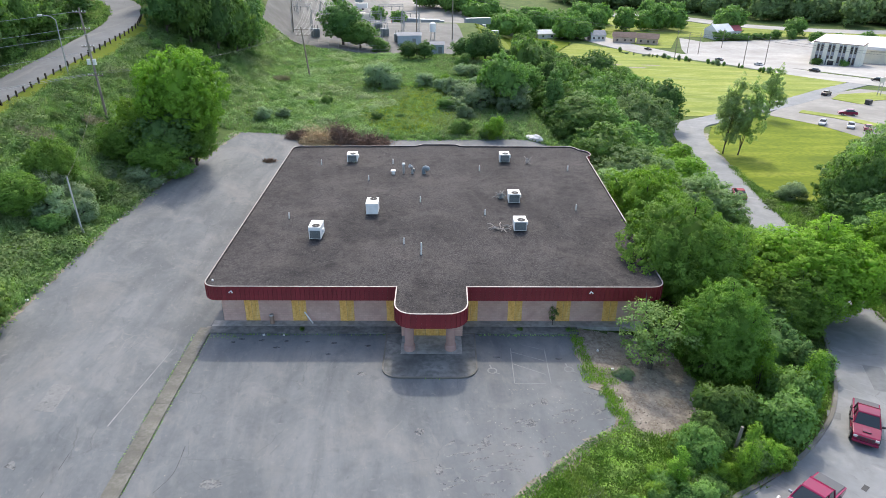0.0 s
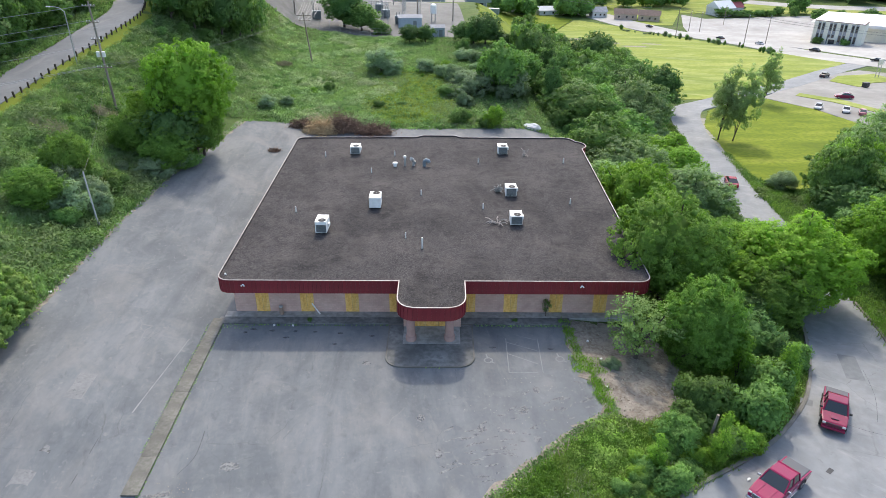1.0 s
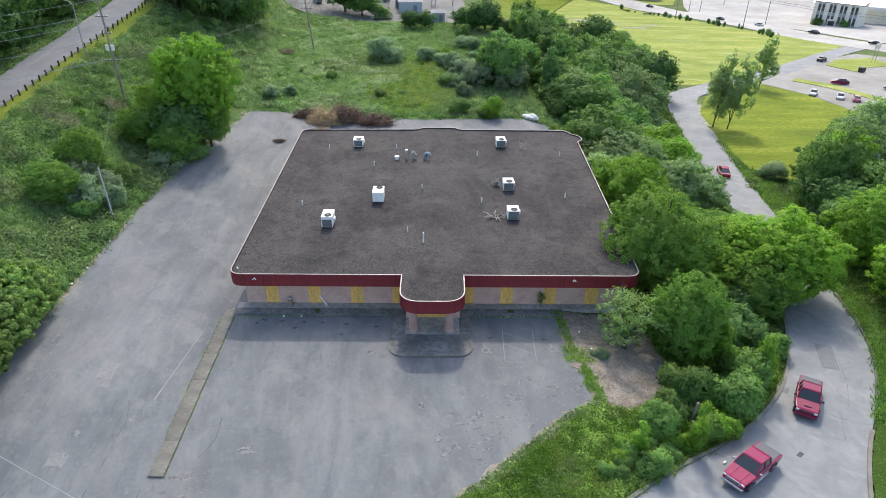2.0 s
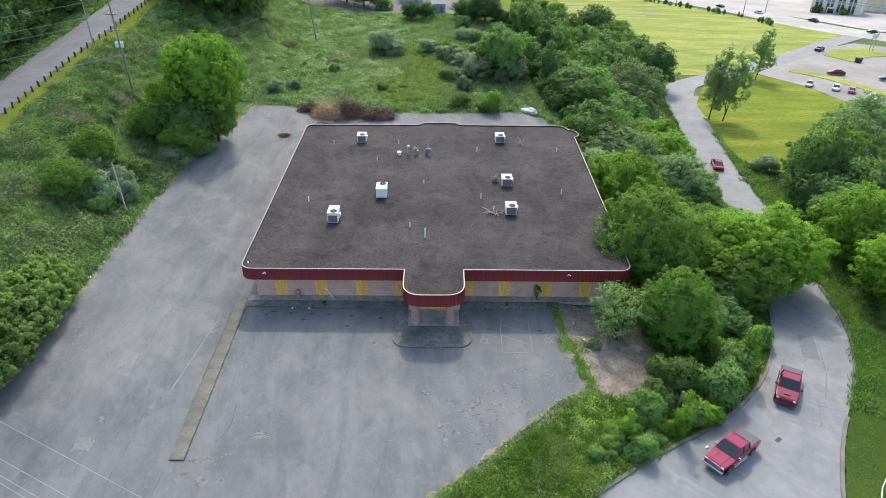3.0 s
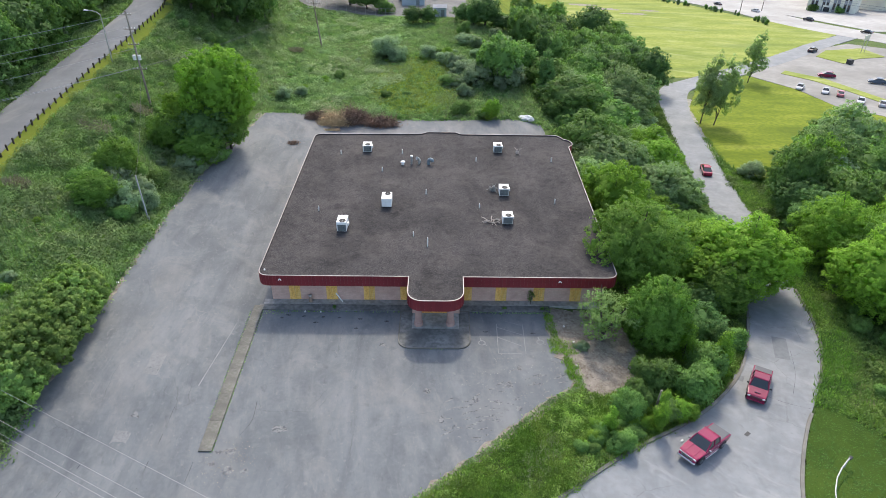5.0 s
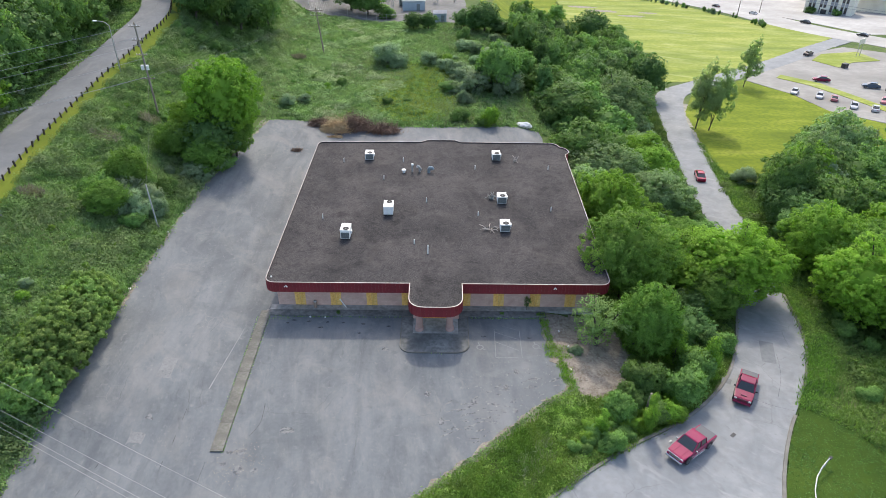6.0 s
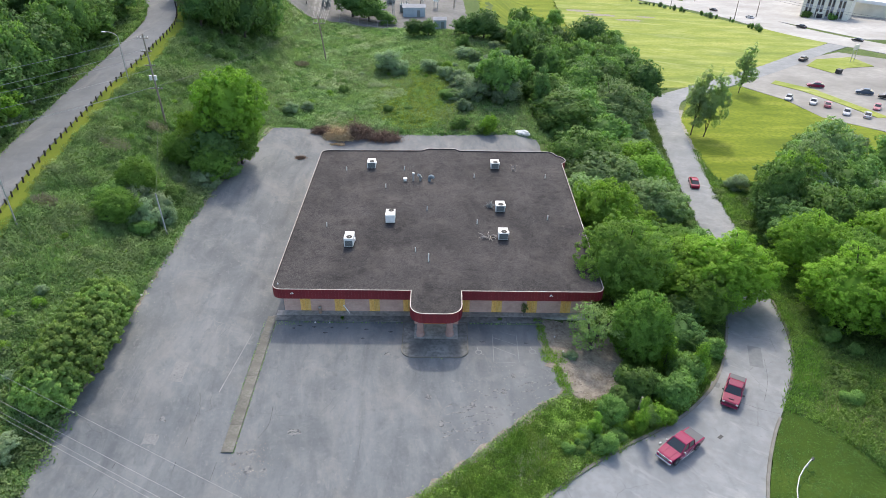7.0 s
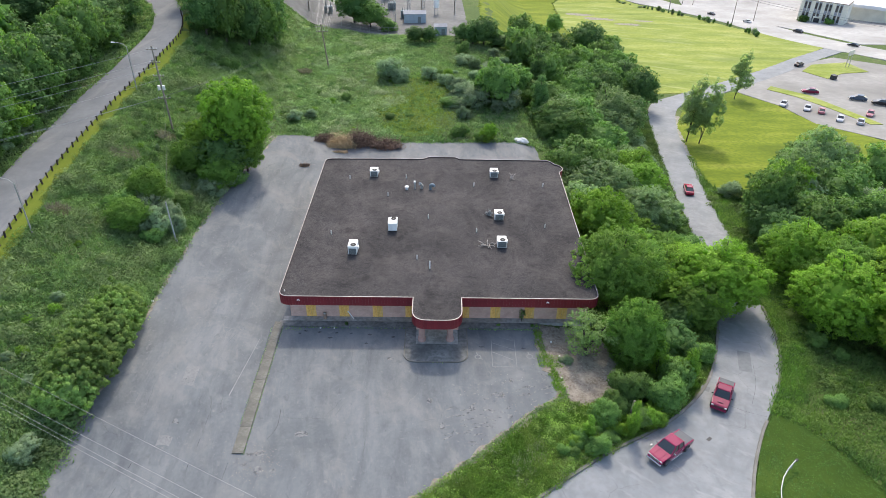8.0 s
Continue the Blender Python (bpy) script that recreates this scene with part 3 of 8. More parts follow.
def brick_wall(name, tones, mortar):
    """Courses of small bricks, too fine to model at this distance."""
    m = material(name, tones, 0.9, 0.7)
    nodes, links = m.node_tree.nodes, m.node_tree.links
    shade = nodes["Principled BSDF"]
    old = shade.inputs["Base Color"].links[0].from_socket
    coords = nodes.new("ShaderNodeTexCoord")
    turn = nodes.new("ShaderNodeMapping")
    turn.inputs["Rotation"].default_value = (radians(90), 0, 0)
    links.new(coords.outputs["Object"], turn.inputs["Vector"])
    courses = nodes.new("ShaderNodeTexBrick")
    courses.inputs["Scale"].default_value = 1.0
    courses.inputs["Brick Width"].default_value, courses.inputs["Row Height"].default_value = 0.41, 0.2
    courses.inputs["Mortar Size"].default_value = 0.018
    courses.inputs["Color1"].default_value, courses.inputs["Color2"].default_value = (0.95, 0.95, 0.95, 1), (1.08, 1.06, 1.06, 1)
    courses.inputs["Mortar"].default_value = (*mortar, 1)
    links.new(turn.outputs["Vector"], courses.inputs["Vector"])
    mix = nodes.new("ShaderNodeMix")
    mix.data_type, mix.blend_type = "RGBA", "MULTIPLY"
    mix.inputs["Factor"].default_value = 1.0
    links.new(old, mix.inputs["A"])
    links.new(courses.outputs["Color"], mix.inputs["B"])
    links.new(mix.outputs["Result"], shade.inputs["Base Color"])
    return m


BRICK = brick_wall("pale_brick", [(0.46, 0.29, 0.24), (0.54, 0.36, 0.3), (0.6, 0.42, 0.355)], (0.95, 0.94, 0.93))

LAWN_VERGE = material("verge_grass", [(0.1, 0.135, 0.02), (0.14, 0.175, 0.025), (0.19, 0.215, 0.035)], 0.95, 0.15, 0.4, 4, fine=(0.11, 0.16, 0.02), fine_scale=1.2, fine_mix=0.4, space="World", gloss=0.08)

LAWN_DEEP = material("deep_lawn", [(0.03, 0.062, 0.009), (0.043, 0.082, 0.012), (0.06, 0.103, 0.017)], 0.95, 0.2, 0.4, 6, fine=(0.03, 0.055, 0.01), fine_scale=2.5, fine_mix=0.4, space="World", gloss=0.08)

# ---- the ground and what is laid on it ----
LOT = [(-40, 4), (-38.6, 28.5), (-38.6, 35.3), (-38.1, 45), (-37.6, 55), (-37.8, 70), (-36.9, 88), (-35.4, 99), (-33.0, 112.2),
       (-26.8, 113.4), (-14.8, 112.8), (-6.7, 112.5), (8, 112.9), (19.5, 114), (20.5, 100), (20.8, 57), (13.4, 56.6), (12.65, 54.3),
       (12.8, 51.5), (13.3, 49), (13.9, 46.8), (14.6, 44.2), (15.0, 42.7), (12.1, 41.0), (7.7, 37.0), (3.7, 33.3), (-1.0, 29.3), (-8, 23.5), (-18, 14), (-22, 4)]
tagged(sheet("parking_lot", LOT, ASPHALT, 0.0, 3.0, ragged=0.1), "worn grey asphalt parking lot with pale streaks and patches", "parking lot", kind="structure")

EAST_ROAD = [(4, 17), (15, 25.2), (23, 30.8), (30.5, 36.2), (35.4, 41.8), (39.4, 49.7), (42.3, 57.8), (45.2, 70), (48.7, 89.5), (51.0, 107),
             (54.5, 130), (59.0, 154.6), (64.6, 172.5), (74.5, 182.2), (92, 197), (113, 215.5), (138, 240), (158, 258), (172, 272)]
def road_width(p):
    return 7.2 if p.y < 30 else 6.0 if p.y < 38 else 4.7 if p.y < 62 else 3.2 if p.y < 160 else 3.8

rows = along(EAST_ROAD, 3.0)
ws = [road_width(p) for p, d in rows]
ws = [sum(ws[max(0, i - 3):i + 4]) / len(ws[max(0, i - 3):i + 4]) for i in range(len(ws))]
NEAR_INNER = [(-6, 16.5), (3, 23.6), (13.1, 31.2), (18.6, 35.2), (23.8, 38.6), (28.0, 41.9), (32.2, 46.3), (34.8, 50.1), (37.2, 55.0), (39.7, 61.6), (41.0, 66.5)]
NEAR_OUTER = [(22, 8), (27.2, 19), (32.0, 30.3), (33.4, 33.4), (35.1, 36.6), (37.1, 39.9), (39.1, 42.7), (41.3, 46.0), (43.1, 49.2), (44.8, 52.7), (46.4, 57.7), (47.3, 62.0), (47.9, 66.5)]
edge_left = [(p.x, p.y) for p, d in along(NEAR_INNER, 2.0)]
edge_right = [(p.x, p.y) for p, d in along(NEAR_OUTER, 2.0)]
beyond = [(p, d, w) for (p, d), w in zip(rows, ws) if p.y > 70]
ROAD_OUTLINE = edge_left + [(p.x - d.y * w, p.y + d.x * w) for p, d, w in beyond] + \
               [(p.x + d.y * w, p.y - d.x * w) for p, d, w in reversed(beyond)] + edge_right[::-1]
tagged(sheet("road_east", ROAD_OUTLINE, ROAD, 0.02, 2.5), "light grey asphalt road curving down past the trees", "road", kind="structure")

SHOULDER = material("gravel_shoulder", [(0.2, 0.185, 0.15), (0.28, 0.262, 0.22), (0.36, 0.34, 0.3)], 0.95, 0.5, 0.5, 10, fine=(0.13, 0.15, 0.08), fine_scale=1.5, fine_mix=0.5, space="World")
shoulder = [(p.x + d.y * (w + 0.35), p.y - d.x * (w + 0.35)) for p, d, w in beyond if p.y < 168]
tagged(sheet("road_shoulder", band(shoulder, 0.75, 0.75), SHOULDER, 0.012, 1.5, carve=False, ragged=0.2, seed=8), "pale gravel shoulder along the road", "shoulder", kind="structure")

HILL_ROAD = [(-52, 10), (-57.5, 35), (-61.3, 60), (-63.2, 78), (-63.6, 91), (-63.2, 106), (-61.6, 120), (-61.5, 138), (-66, 153), (-75, 166), (-92, 178), (-120, 190)]
ROAD_HILL = material("asphalt_hill_road", [(0.12, 0.13, 0.14), (0.155, 0.165, 0.173), (0.19, 0.2, 0.205)], 0.85, 0.2, 0.2, 60,
                     fine=(0.13, 0.135, 0.14), fine_scale=1.3, fine_mix=0.3, gloss=0.3)
streaked(ROAD_HILL, (0.27, 0.262, 0.245), 0.6, 0.18, (1.0, 0.35, 1), 0.55, 0.75, 10)
cracked(ROAD_HILL, (0.07, 0.072, 0.075), 0.14, 0.05, 0.45, 0.6, 0.5)
tagged(sheet("road_hill", band(HILL_ROAD, 3.2), ROAD_HILL, 0.1, 2.5), "pale grey asphalt road along the hillside", "road", kind="structure")
tagged(sheet("verge_hill", band([(x + 4.6, y) for x, y in HILL_ROAD[:8]] + [(-60.5, 150.5)], 1.35, 1.2), LAWN_VERGE, 0.03, 2.0, ragged=0.1),
       "yellow-green mown grass verge beside the hill road", "grass verge", kind="structure")

FAR_ROAD = [(84, 470), (106, 412), (128, 372), (145, 329), (154, 290), (166, 262), (190, 225), (230, 180)]
tagged(sheet("road_valley", band(FAR_ROAD, 9.5), GRAVEL, 0.04, 6.0), "wide sunlit concrete highway across the valley", "road", kind="structure")
FIELD = [(64, 186), (74, 187), (92, 202), (113, 220.5), (131, 238.5), (148, 254), (160, 266), (147, 290), (137, 305), (122, 350), (104, 395), (80, 420), (62, 380), (56, 300), (56, 220)]
tagged(sheet("lawn_field", FIELD, LAWN, 0.03, 5.0, ragged=0.15), "bright yellow-green mown field beside the road", "lawn", kind="structure")
LAWN_NEAR = [(56.4, 113), (60, 106), (80, 106), (100, 124), (112, 143), (101, 157), (98.5, 174), (91.5, 190), (76.5, 178.3), (70, 171.6), (62.8, 155), (58.6, 131)]
# shaded end of the field: its shade is painted by the greener lawn
SLOPE = [(12, 206), (30, 196), (55.5, 190), (55.8, 300), (61.5, 381), (79, 421), (60, 436), (30, 436), (23, 400), (15, 300)]
tagged(sheet("lawn_slope", SLOPE, LAWN_GREEN, 0.03, 5.0, ragged=0.6), "grass slope behind the thicket, green for the field's shade", "lawn", kind="structure")
tagged(sheet("lawn_roadside", LAWN_NEAR, LAWN_GREEN, 0.03, 4.0, ragged=0.15), "bright mown lawn with young trees", "lawn", kind="structure")
CORNER = [(27.5, 19), (32.2, 30.2), (33.6, 33.3), (35.3, 36.5), (37.3, 39.8), (39.4, 42.6), (41.4, 41.5), (43.2, 39.3), (44.6, 35.9), (46.0, 31.3), (50, 16), (44, 5)]
tagged(sheet("lawn_corner", CORNER, LAWN_DEEP, 0.03, 2.0, ragged=0.1), "mown green lawn inside the kerb", "lawn", kind="structure")
DEALER = [(92, 190), (99, 174), (101, 157), (113, 143), (136, 128), (175, 150), (190, 185), (172, 222), (150, 243), (136, 234), (124, 222), (108, 208)]
tagged(sheet("side_lot", DEALER, SIDE_LOT, 0.0, 4.0), "pale concrete side lot with parked cars", "parking lot", kind="structure")
MEDIAN = [(103, 193), (106, 197), (113, 186.5), (116, 172), (119, 157), (115.5, 157), (112.5, 171), (108.5, 184)]
tagged(sheet("median", MEDIAN, LAWN, 0.12, 3.0, carve=False), "narrow grass median between two lanes", "median", kind="structure")
ISLAND = [(126.5, 219), (135, 229.5), (150, 234), (150, 219), (139, 216), (130, 208)]
tagged(sheet("grass_island", ISLAND, LAWN, 0.12, 3.0, carve=False), "grass island with a sign beside the side lot", "grass island", kind="structure")
YARD_GRIT = material("yard_grit", [(0.1, 0.098, 0.095), (0.145, 0.142, 0.138), (0.2, 0.195, 0.185)], 0.95, 0.12, 0.4, 5, fine=(0.09, 0.1, 0.07), fine_scale=0.8, fine_mix=0.4, space="World")
YARD = [(-47, 190), (-40, 191), (-16, 188), (4, 188), (8, 200), (6, 262), (-48, 262), (-50, 215)]
tagged(sheet("substation_yard", YARD, YARD_GRIT, 0.02, 4.0), "grey gravel yard of the electrical substation", "yard", kind="structure")
FAR_LOT = [(-120, 262), (-6, 264), (12, 300), (22, 430), (12, 640), (-190, 640), (-170, 380)]
tagged(sheet("far_yard", FAR_LOT, SIDE_LOT, 0.04, 6.0), "sunlit pale gravel yards in the distance", "yard", kind="structure")
PLAZA = [(150, 440), (138, 398), (134, 372), (150, 334), (163, 304), (176, 270), (260, 270), (320, 400), (240, 440), (160, 425)]
tagged(sheet("pale_plaza", PLAZA, GRAVEL, 0.0, 8.0), "wide pale concrete lot round the white building", "parking lot", kind="structure")
FAR_GREEN = [(88, 440), (118, 404), (133, 402), (150, 445), (240, 446), (330, 408), (430, 430), (300, 456), (252, 464), (202, 490), (165, 534), (85, 550)]
tagged(sheet("lawn_far", FAR_GREEN, LAWN, 0.02, 8.0), "yellow-green grass between the houses and the freeway", "lawn", kind="structure")
FREEWAY = [(90, 560), (170, 545), (208, 500), (255, 474), (300, 466), (420, 450)]
tagged(sheet("freeway", band(FREEWAY, 9), GRAVEL, 0.05, 8.0), "wide pale concrete freeway in the distance", "road", kind="structure")
DIRT = [(12.6, 55.6), (12.5, 51.6), (13.0, 49.1), (13.5, 46.8), (14.1, 44.2), (14.6, 42.4), (17.0, 41.4), (21.2, 44), (22.6, 50), (21.4, 55.6)]
tagged(sheet("bare_soil", DIRT, SOIL, 0.03, 1.2, ragged=0.25), "bare brown soil with stones beside the lot", "soil", kind="structure")


def ground():
    xs = np.concatenate([-np.geomspace(2500, 125, 16), np.arange(-120, 200, 2.0), np.geomspace(205, 2500, 16)])
    ys = np.concatenate([-np.geomspace(1500, 40, 12), np.arange(-30, 280, 2.0), np.arange(280, 600, 8.0), np.geomspace(620, 3000, 12)])
    gx, gy = np.meshgrid(xs, ys)
    z = land(gx, gy) + 0.12 * np.sin(gx * 0.41 + 1.3 * np.sin(gy * 0.23)) * np.sin(gy * 0.37) * (smooth(-39, -43, gx) + smooth(114, 120, gy))
    low = np.zeros(gx.shape, bool)
    for poly in CARVED:
        low |= inside(gx, gy, poly)
    z = z - 0.24 * low
    nx, ny = len(xs), len(ys)
    verts = np.stack([gx, gy, z], -1).reshape(-1, 3)
    i = np.arange(nx * ny).reshape(ny, nx)
    faces = np.stack([i[:-1, :-1], i[:-1, 1:], i[1:, 1:], i[1:, :-1]], -1).reshape(-1, 4)
    mesh = bpy.data.meshes.new("ground")
    mesh.from_pydata(verts.tolist(), [], faces.tolist())
    return tagged(put("ground", mesh, WEEDY, None, smooth_faces=True), "weedy green hillside and meadow ground", "ground", kind="structure")


ground()

# kerbs of the east road and the lawn corner
def kerb(name, points, label):
    rows = along(points, 1.0)
    bm = bmesh.new()
    rings = []
    for p, d in rows:
        z = z_at(p.x, p.y)
        n = Vector((-d.y, d.x))
        rings.append([bm.verts.new((p.x + n.x * a, p.y + n.y * a, z + h)) for a, h in ((-0.22, -0.2), (-0.2, 0.13), (0.1, 0.16), (0.2, -0.2))])
    for a, b in zip(rings, rings[1:]):
        for k in range(3):
            bm.faces.new((a[k], b[k], b[k + 1], a[k + 1]))
    bmesh.ops.recalc_face_normals(bm, faces=bm.faces)
    return tagged(part(name, bm, CONCRETE, None), label, "kerb", kind="structure")


kerb("kerb", NEAR_INNER[1:], "concrete kerb along the inner edge of the road")
kerb("kerb", NEAR_OUTER[1:6] + [(38.4, 41.7)], "pale concrete kerb round the lawn corner")
kerb("kerb", NEAR_OUTER[7:], "low worn concrete edging along the outer side of the road")
# crumbled earth along the lot's edges
for line, seed in ((LOT[1:9], 3), (LOT[21:28], 4)):
    rng = random.Random(seed)
    strip = band(line, 0.55, 0.6)
    tagged(sheet("bare_soil", strip, SOIL, 0.012, 1.2, carve=False, ragged=0.16, seed=seed), "crumbled earth and grit along the lot's edge", "soil", kind="structure")


# ---- the store ----
EAVES, TOP, ROOF_Z = 3.35, 4.74, 4.6
OUTLINE = rounded([(-20.2, 55.0), (-3.1, 55.0), (-3.1, 50.45), (3.1, 50.45), (3.1, 55.0), (20.6, 55.0), (20.6, 91.2), (21.5, 92.2), (21.1, 93.9),
                   (20.2, 94.3), (19.4, 95.9), (3.6, 96.0), (2.8, 96.8), (-2.0, 96.8), (-2.9, 96.0), (-20.2, 95.7)],
                  [1.3, 0, 1.9, 1.9, 0, 1.3, 0, 0.7, 0.8, 0, 0.9, 0.3, 0.3, 0.3, 0.3, 1.2])
store = thing("store_building", 0, 75, 0)
tagged(store, "vacant single-storey store with red metal fascia and boarded windows", "building")


def store_part(name, bm, mat, label="", parent=None):
    ob = part(name, bm, mat, parent or store, label)
    if parent is None:
        ob.matrix_parent_inverse = store.matrix_basis.inverted()
    return ob


bm = bmesh.new()
deck = inset(OUTLINE, 0.118)
prism(bm, deck, EAVES + 0.02, ROOF_Z)
store_part("roof", bm, ROOF, "dark brown gravel roof")
bm = bmesh.new()
ring(bm, inset(OUTLINE, 0.03), inset(OUTLINE, 0.085), EAVES, TOP - 0.003)
store_part("fascia", bm, RED, "dark red metal fascia")
bm = bmesh.new()
ring(bm, inset(OUTLINE, -0.015), inset(OUTLINE, 0.088), TOP, TOP + 0.04)
store_part("coping", bm, COPING, "pale pinkish metal roof edge")

bm = bmesh.new()
ring(bm, inset(OUTLINE, 0.0865), inset(OUTLINE, 0.115), ROOF_Z - 0.02, TOP - 0.004)
store_part("roof_upstand", bm, ROOF, "dark upstand inside the roof edge")

# front wall: brick piers between boarded openings
WALL_Y, WALL_X0, WALL_X1 = 56.8, -19.3, 19.7
OPENINGS = [-16.6, -12.25, -7.85, -3.55, 3.55, 7.65, 12.1, 16.4]
HALF = 0.66
ENTRY = (-1.7, 1.75)
spans = sorted([(c - HALF, c + HALF) for c in OPENINGS] + [ENTRY])
x = WALL_X0
for a, b in spans + [(WALL_X1, WALL_X1)]:
    bm = bmesh.new()
    box(bm, (x + a) / 2, WALL_Y + 0.15, (EAVES + 0.02) / 2, a - x, 0.3, EAVES - 0.02)
    ob = store_part("wall", bm, BRICK, "pale pink-brown brick wall")
    x = b
for name, cx, cy, sx, sy in (("wall", WALL_X0 + 0.15, 76.2, 0.3, 38.2), ("wall", WALL_X1 - 0.15, 74.5, 0.3, 34.8), ("wall", 0.2, 95.2, 38.4, 0.3)):
    bm = bmesh.new()
    box(bm, cx, cy, EAVES / 2, sx, sy, EAVES - 0.02)
    store_part(name, bm, BRICK)
bm = bmesh.new()
box(bm, 0.2, 76, 0.06, 38.2, 38, 0.1)
store_part("floor_slab", bm, CONCRETE)

# boarded windows: two painted sheets and a batten each
for i, c in enumerate(OPENINGS):
    window = thing("window_%d" % (i + 1), c, WALL_Y, 0.12)
    tagged(window, "tall window boarded up with yellow painted plywood", "boarded window", "boarded windows", "structure")
    rng = random.Random(30 + i)
    for s in (-1, 1):
        bm = bmesh.new()
        box(bm, s * 0.3285, 0.02 + 0.015 * rng.random(), 1.6, 0.652, 0.02, 3.2, 0.004)
        part("board", bm, YELLOW, window)
    bm = bmesh.new()
    box(bm, 0.0, 0.016, 1.6, 0.014, 0.02, 3.1)
    part("gap_strip", bm, BIN_BROWN, window)
    for s in (-0.33, 0.33):
        bm = bmesh.new()
        box(bm, s, -0.002, 1.6 + 0.3 * rng.random(), 0.05, 0.025, 2.4)
        part("batten", bm, YELLOW, window)

PORCH_Y = 54.3
for x0, x1 in ((-2.7, -1.78), (1.83, 2.75)):
    bm = bmesh.new()
    box(bm, (x0 + x1) / 2, (PORCH_Y + WALL_Y) / 2, EAVES / 2 + 0.04, x1 - x0, WALL_Y - PORCH_Y - 0.01, EAVES - 0.06)
    store_part("wall", bm, BRICK, "pale brick side of the entrance porch")
door = thing("door_1", 0.025, PORCH_Y, 0.13)
tagged(door, "entrance boarded up with yellow painted plywood sheets", "boarded door", kind="structure")
for k in range(3):
    bm = bmesh.new()
    box(bm, -1.2 + 1.2 * k, 0.05, 1.58, 1.18, 0.02, 3.15, 0.004)
    part("board", bm, YELLOW, door)

# two round columns carry it
def column(x, y):
    c = tagged(thing("entrance_column", x, y, 0.12), "round pink brick column with a wider base under the canopy", "column", "entrance columns")
    bm = bmesh.new()
    rod(bm, (0, 0, 0.5), (0, 0, EAVES - 0.13), 0.4, sides=20)
    part("shaft", bm, COLUMN, c, smooth_faces=False)
    bm = bmesh.new()
    rod(bm, (0, 0, 0.0), (0, 0, 0.46), 0.5, sides=20)
    rod(bm, (0, 0, 0.46), (0, 0, 0.53), 0.5, 0.42, sides=20)
    part("base", bm, COLUMN, c)


COLUMN = material("pink_render", [(0.34, 0.21, 0.18), (0.43, 0.28, 0.245)], 0.85, 1.2, 0.2, 10)
column(-1.9, 52.25)
column(1.65, 52.3)

CONCRETE_PALE = material("pale_concrete", [(0.25, 0.25, 0.236), (0.34, 0.338, 0.32), (0.43, 0.425, 0.4)], 0.88, 0.4, 0.2, 30, fine=(0.15, 0.148, 0.135), fine_scale=2.0, fine_mix=0.45)
# walk in front, entrance pad and long divider kerb
bm = bmesh.new()
prism(bm, [(-20.6, 54.75), (13.3, 54.75), (13.3, 55.85), (-20.6, 55.85)], -0.3, 0.12)
tagged(part("sidewalk", bm, WALK, None), "dark stained concrete walk along the store front", "sidewalk", kind="structure")
bm = bmesh.new()
prism(bm, [(-20.2, 55.855), (19.6, 55.855), (19.6, WALL_Y), (-20.2, WALL_Y)], -0.3, 0.124)
tagged(part("sidewalk", bm, CONCRETE_PALE, None), "pale concrete strip at the foot of the wall", "sidewalk", kind="structure")
bm = bmesh.new()
box(bm, 0.0, 52.95, 0.105, 5.3, 2.8, 0.05)
tagged(part("entrance_floor", bm, CONCRETE_PALE, None), "pale concrete floor under the canopy", "entrance floor", kind="structure")
pad = rounded([(-4.1, 48.2), (3.9, 48.2), (3.9, 54.74), (-4.1, 54.74)], [1.6, 1.6, 0, 0])
bm = bmesh.new()
prism(bm, inset(pad, 0.14), -0.3, 0.115)
tagged(part("entrance_pad", bm, WALK, None), "dark stained concrete entrance pad with rounded corners", "entrance pad", kind="structure")
bm = bmesh.new()
ring(bm, pad, inset(pad, 0.137), -0.3, 0.125)
tagged(part("kerb", bm, CONCRETE, None), "concrete kerb round the entrance pad", "kerb", kind="structure")

divider = tagged(thing("divider_strip", -20.6, 44, 0), "long concrete divider strip with grass in its joints", "concrete strip", kind="structure")
bm = bmesh.new()
box(bm, 0, 0, 0, 1.2, 3.595, 0.5, 0.012)
slab_mesh = bpy.data.meshes.new("slab")
bm.to_mesh(slab_mesh)
bm.free()
slab_mesh.materials.append(MOSSY)
rng = random.Random(5)
for k in range(6):
    ob = new("slab", slab_mesh)
    ob.parent = divider
    ob.matrix_basis = pose(rng.uniform(-0.015, 0.015) - 0.03 * (k - 2.5), -8.2 + 3.6 * k, -0.11 + rng.uniform(-0.01, 0.01), 0, 0, 0.4 + rng.uniform(-0.2, 0.2))

# red metal panels along the front and round the canopy
bm = bmesh.new()
box(bm, 0, 0, 0, 0.96, 0.02, TOP - EAVES - 0.02)
box(bm, -0.46, -0.025, 0, 0.07, 0.04, TOP - EAVES - 0.022)
panel_mesh = bpy.data.meshes.new("panel")
bm.to_mesh(panel_mesh)
bm.free()
panel_mesh.materials.append(RED)
n = len(OUTLINE)
for i in range(n):
    a, b = Vector(OUTLINE[i]), Vector(OUTLINE[(i + 1) % n])
    if max(a.y, b.y) > 56.4:
        continue
    length = (b - a).length
    count = max(1, round(length / 0.41))
    d = (b - a).normalized()
    for k in range(count):
        m = a.lerp(b, (k + 0.5) / count)
        ob = new("panel", panel_mesh)
        ob.parent = store
        ob.matrix_parent_inverse = store.matrix_basis.inverted()
        ob.matrix_basis = pose(m.x, m.y, (EAVES + TOP) / 2, 0, 0, math.degrees(math.atan2(d.y, d.x))) @ Matrix.Diagonal((length / count, 1, 1, 1))

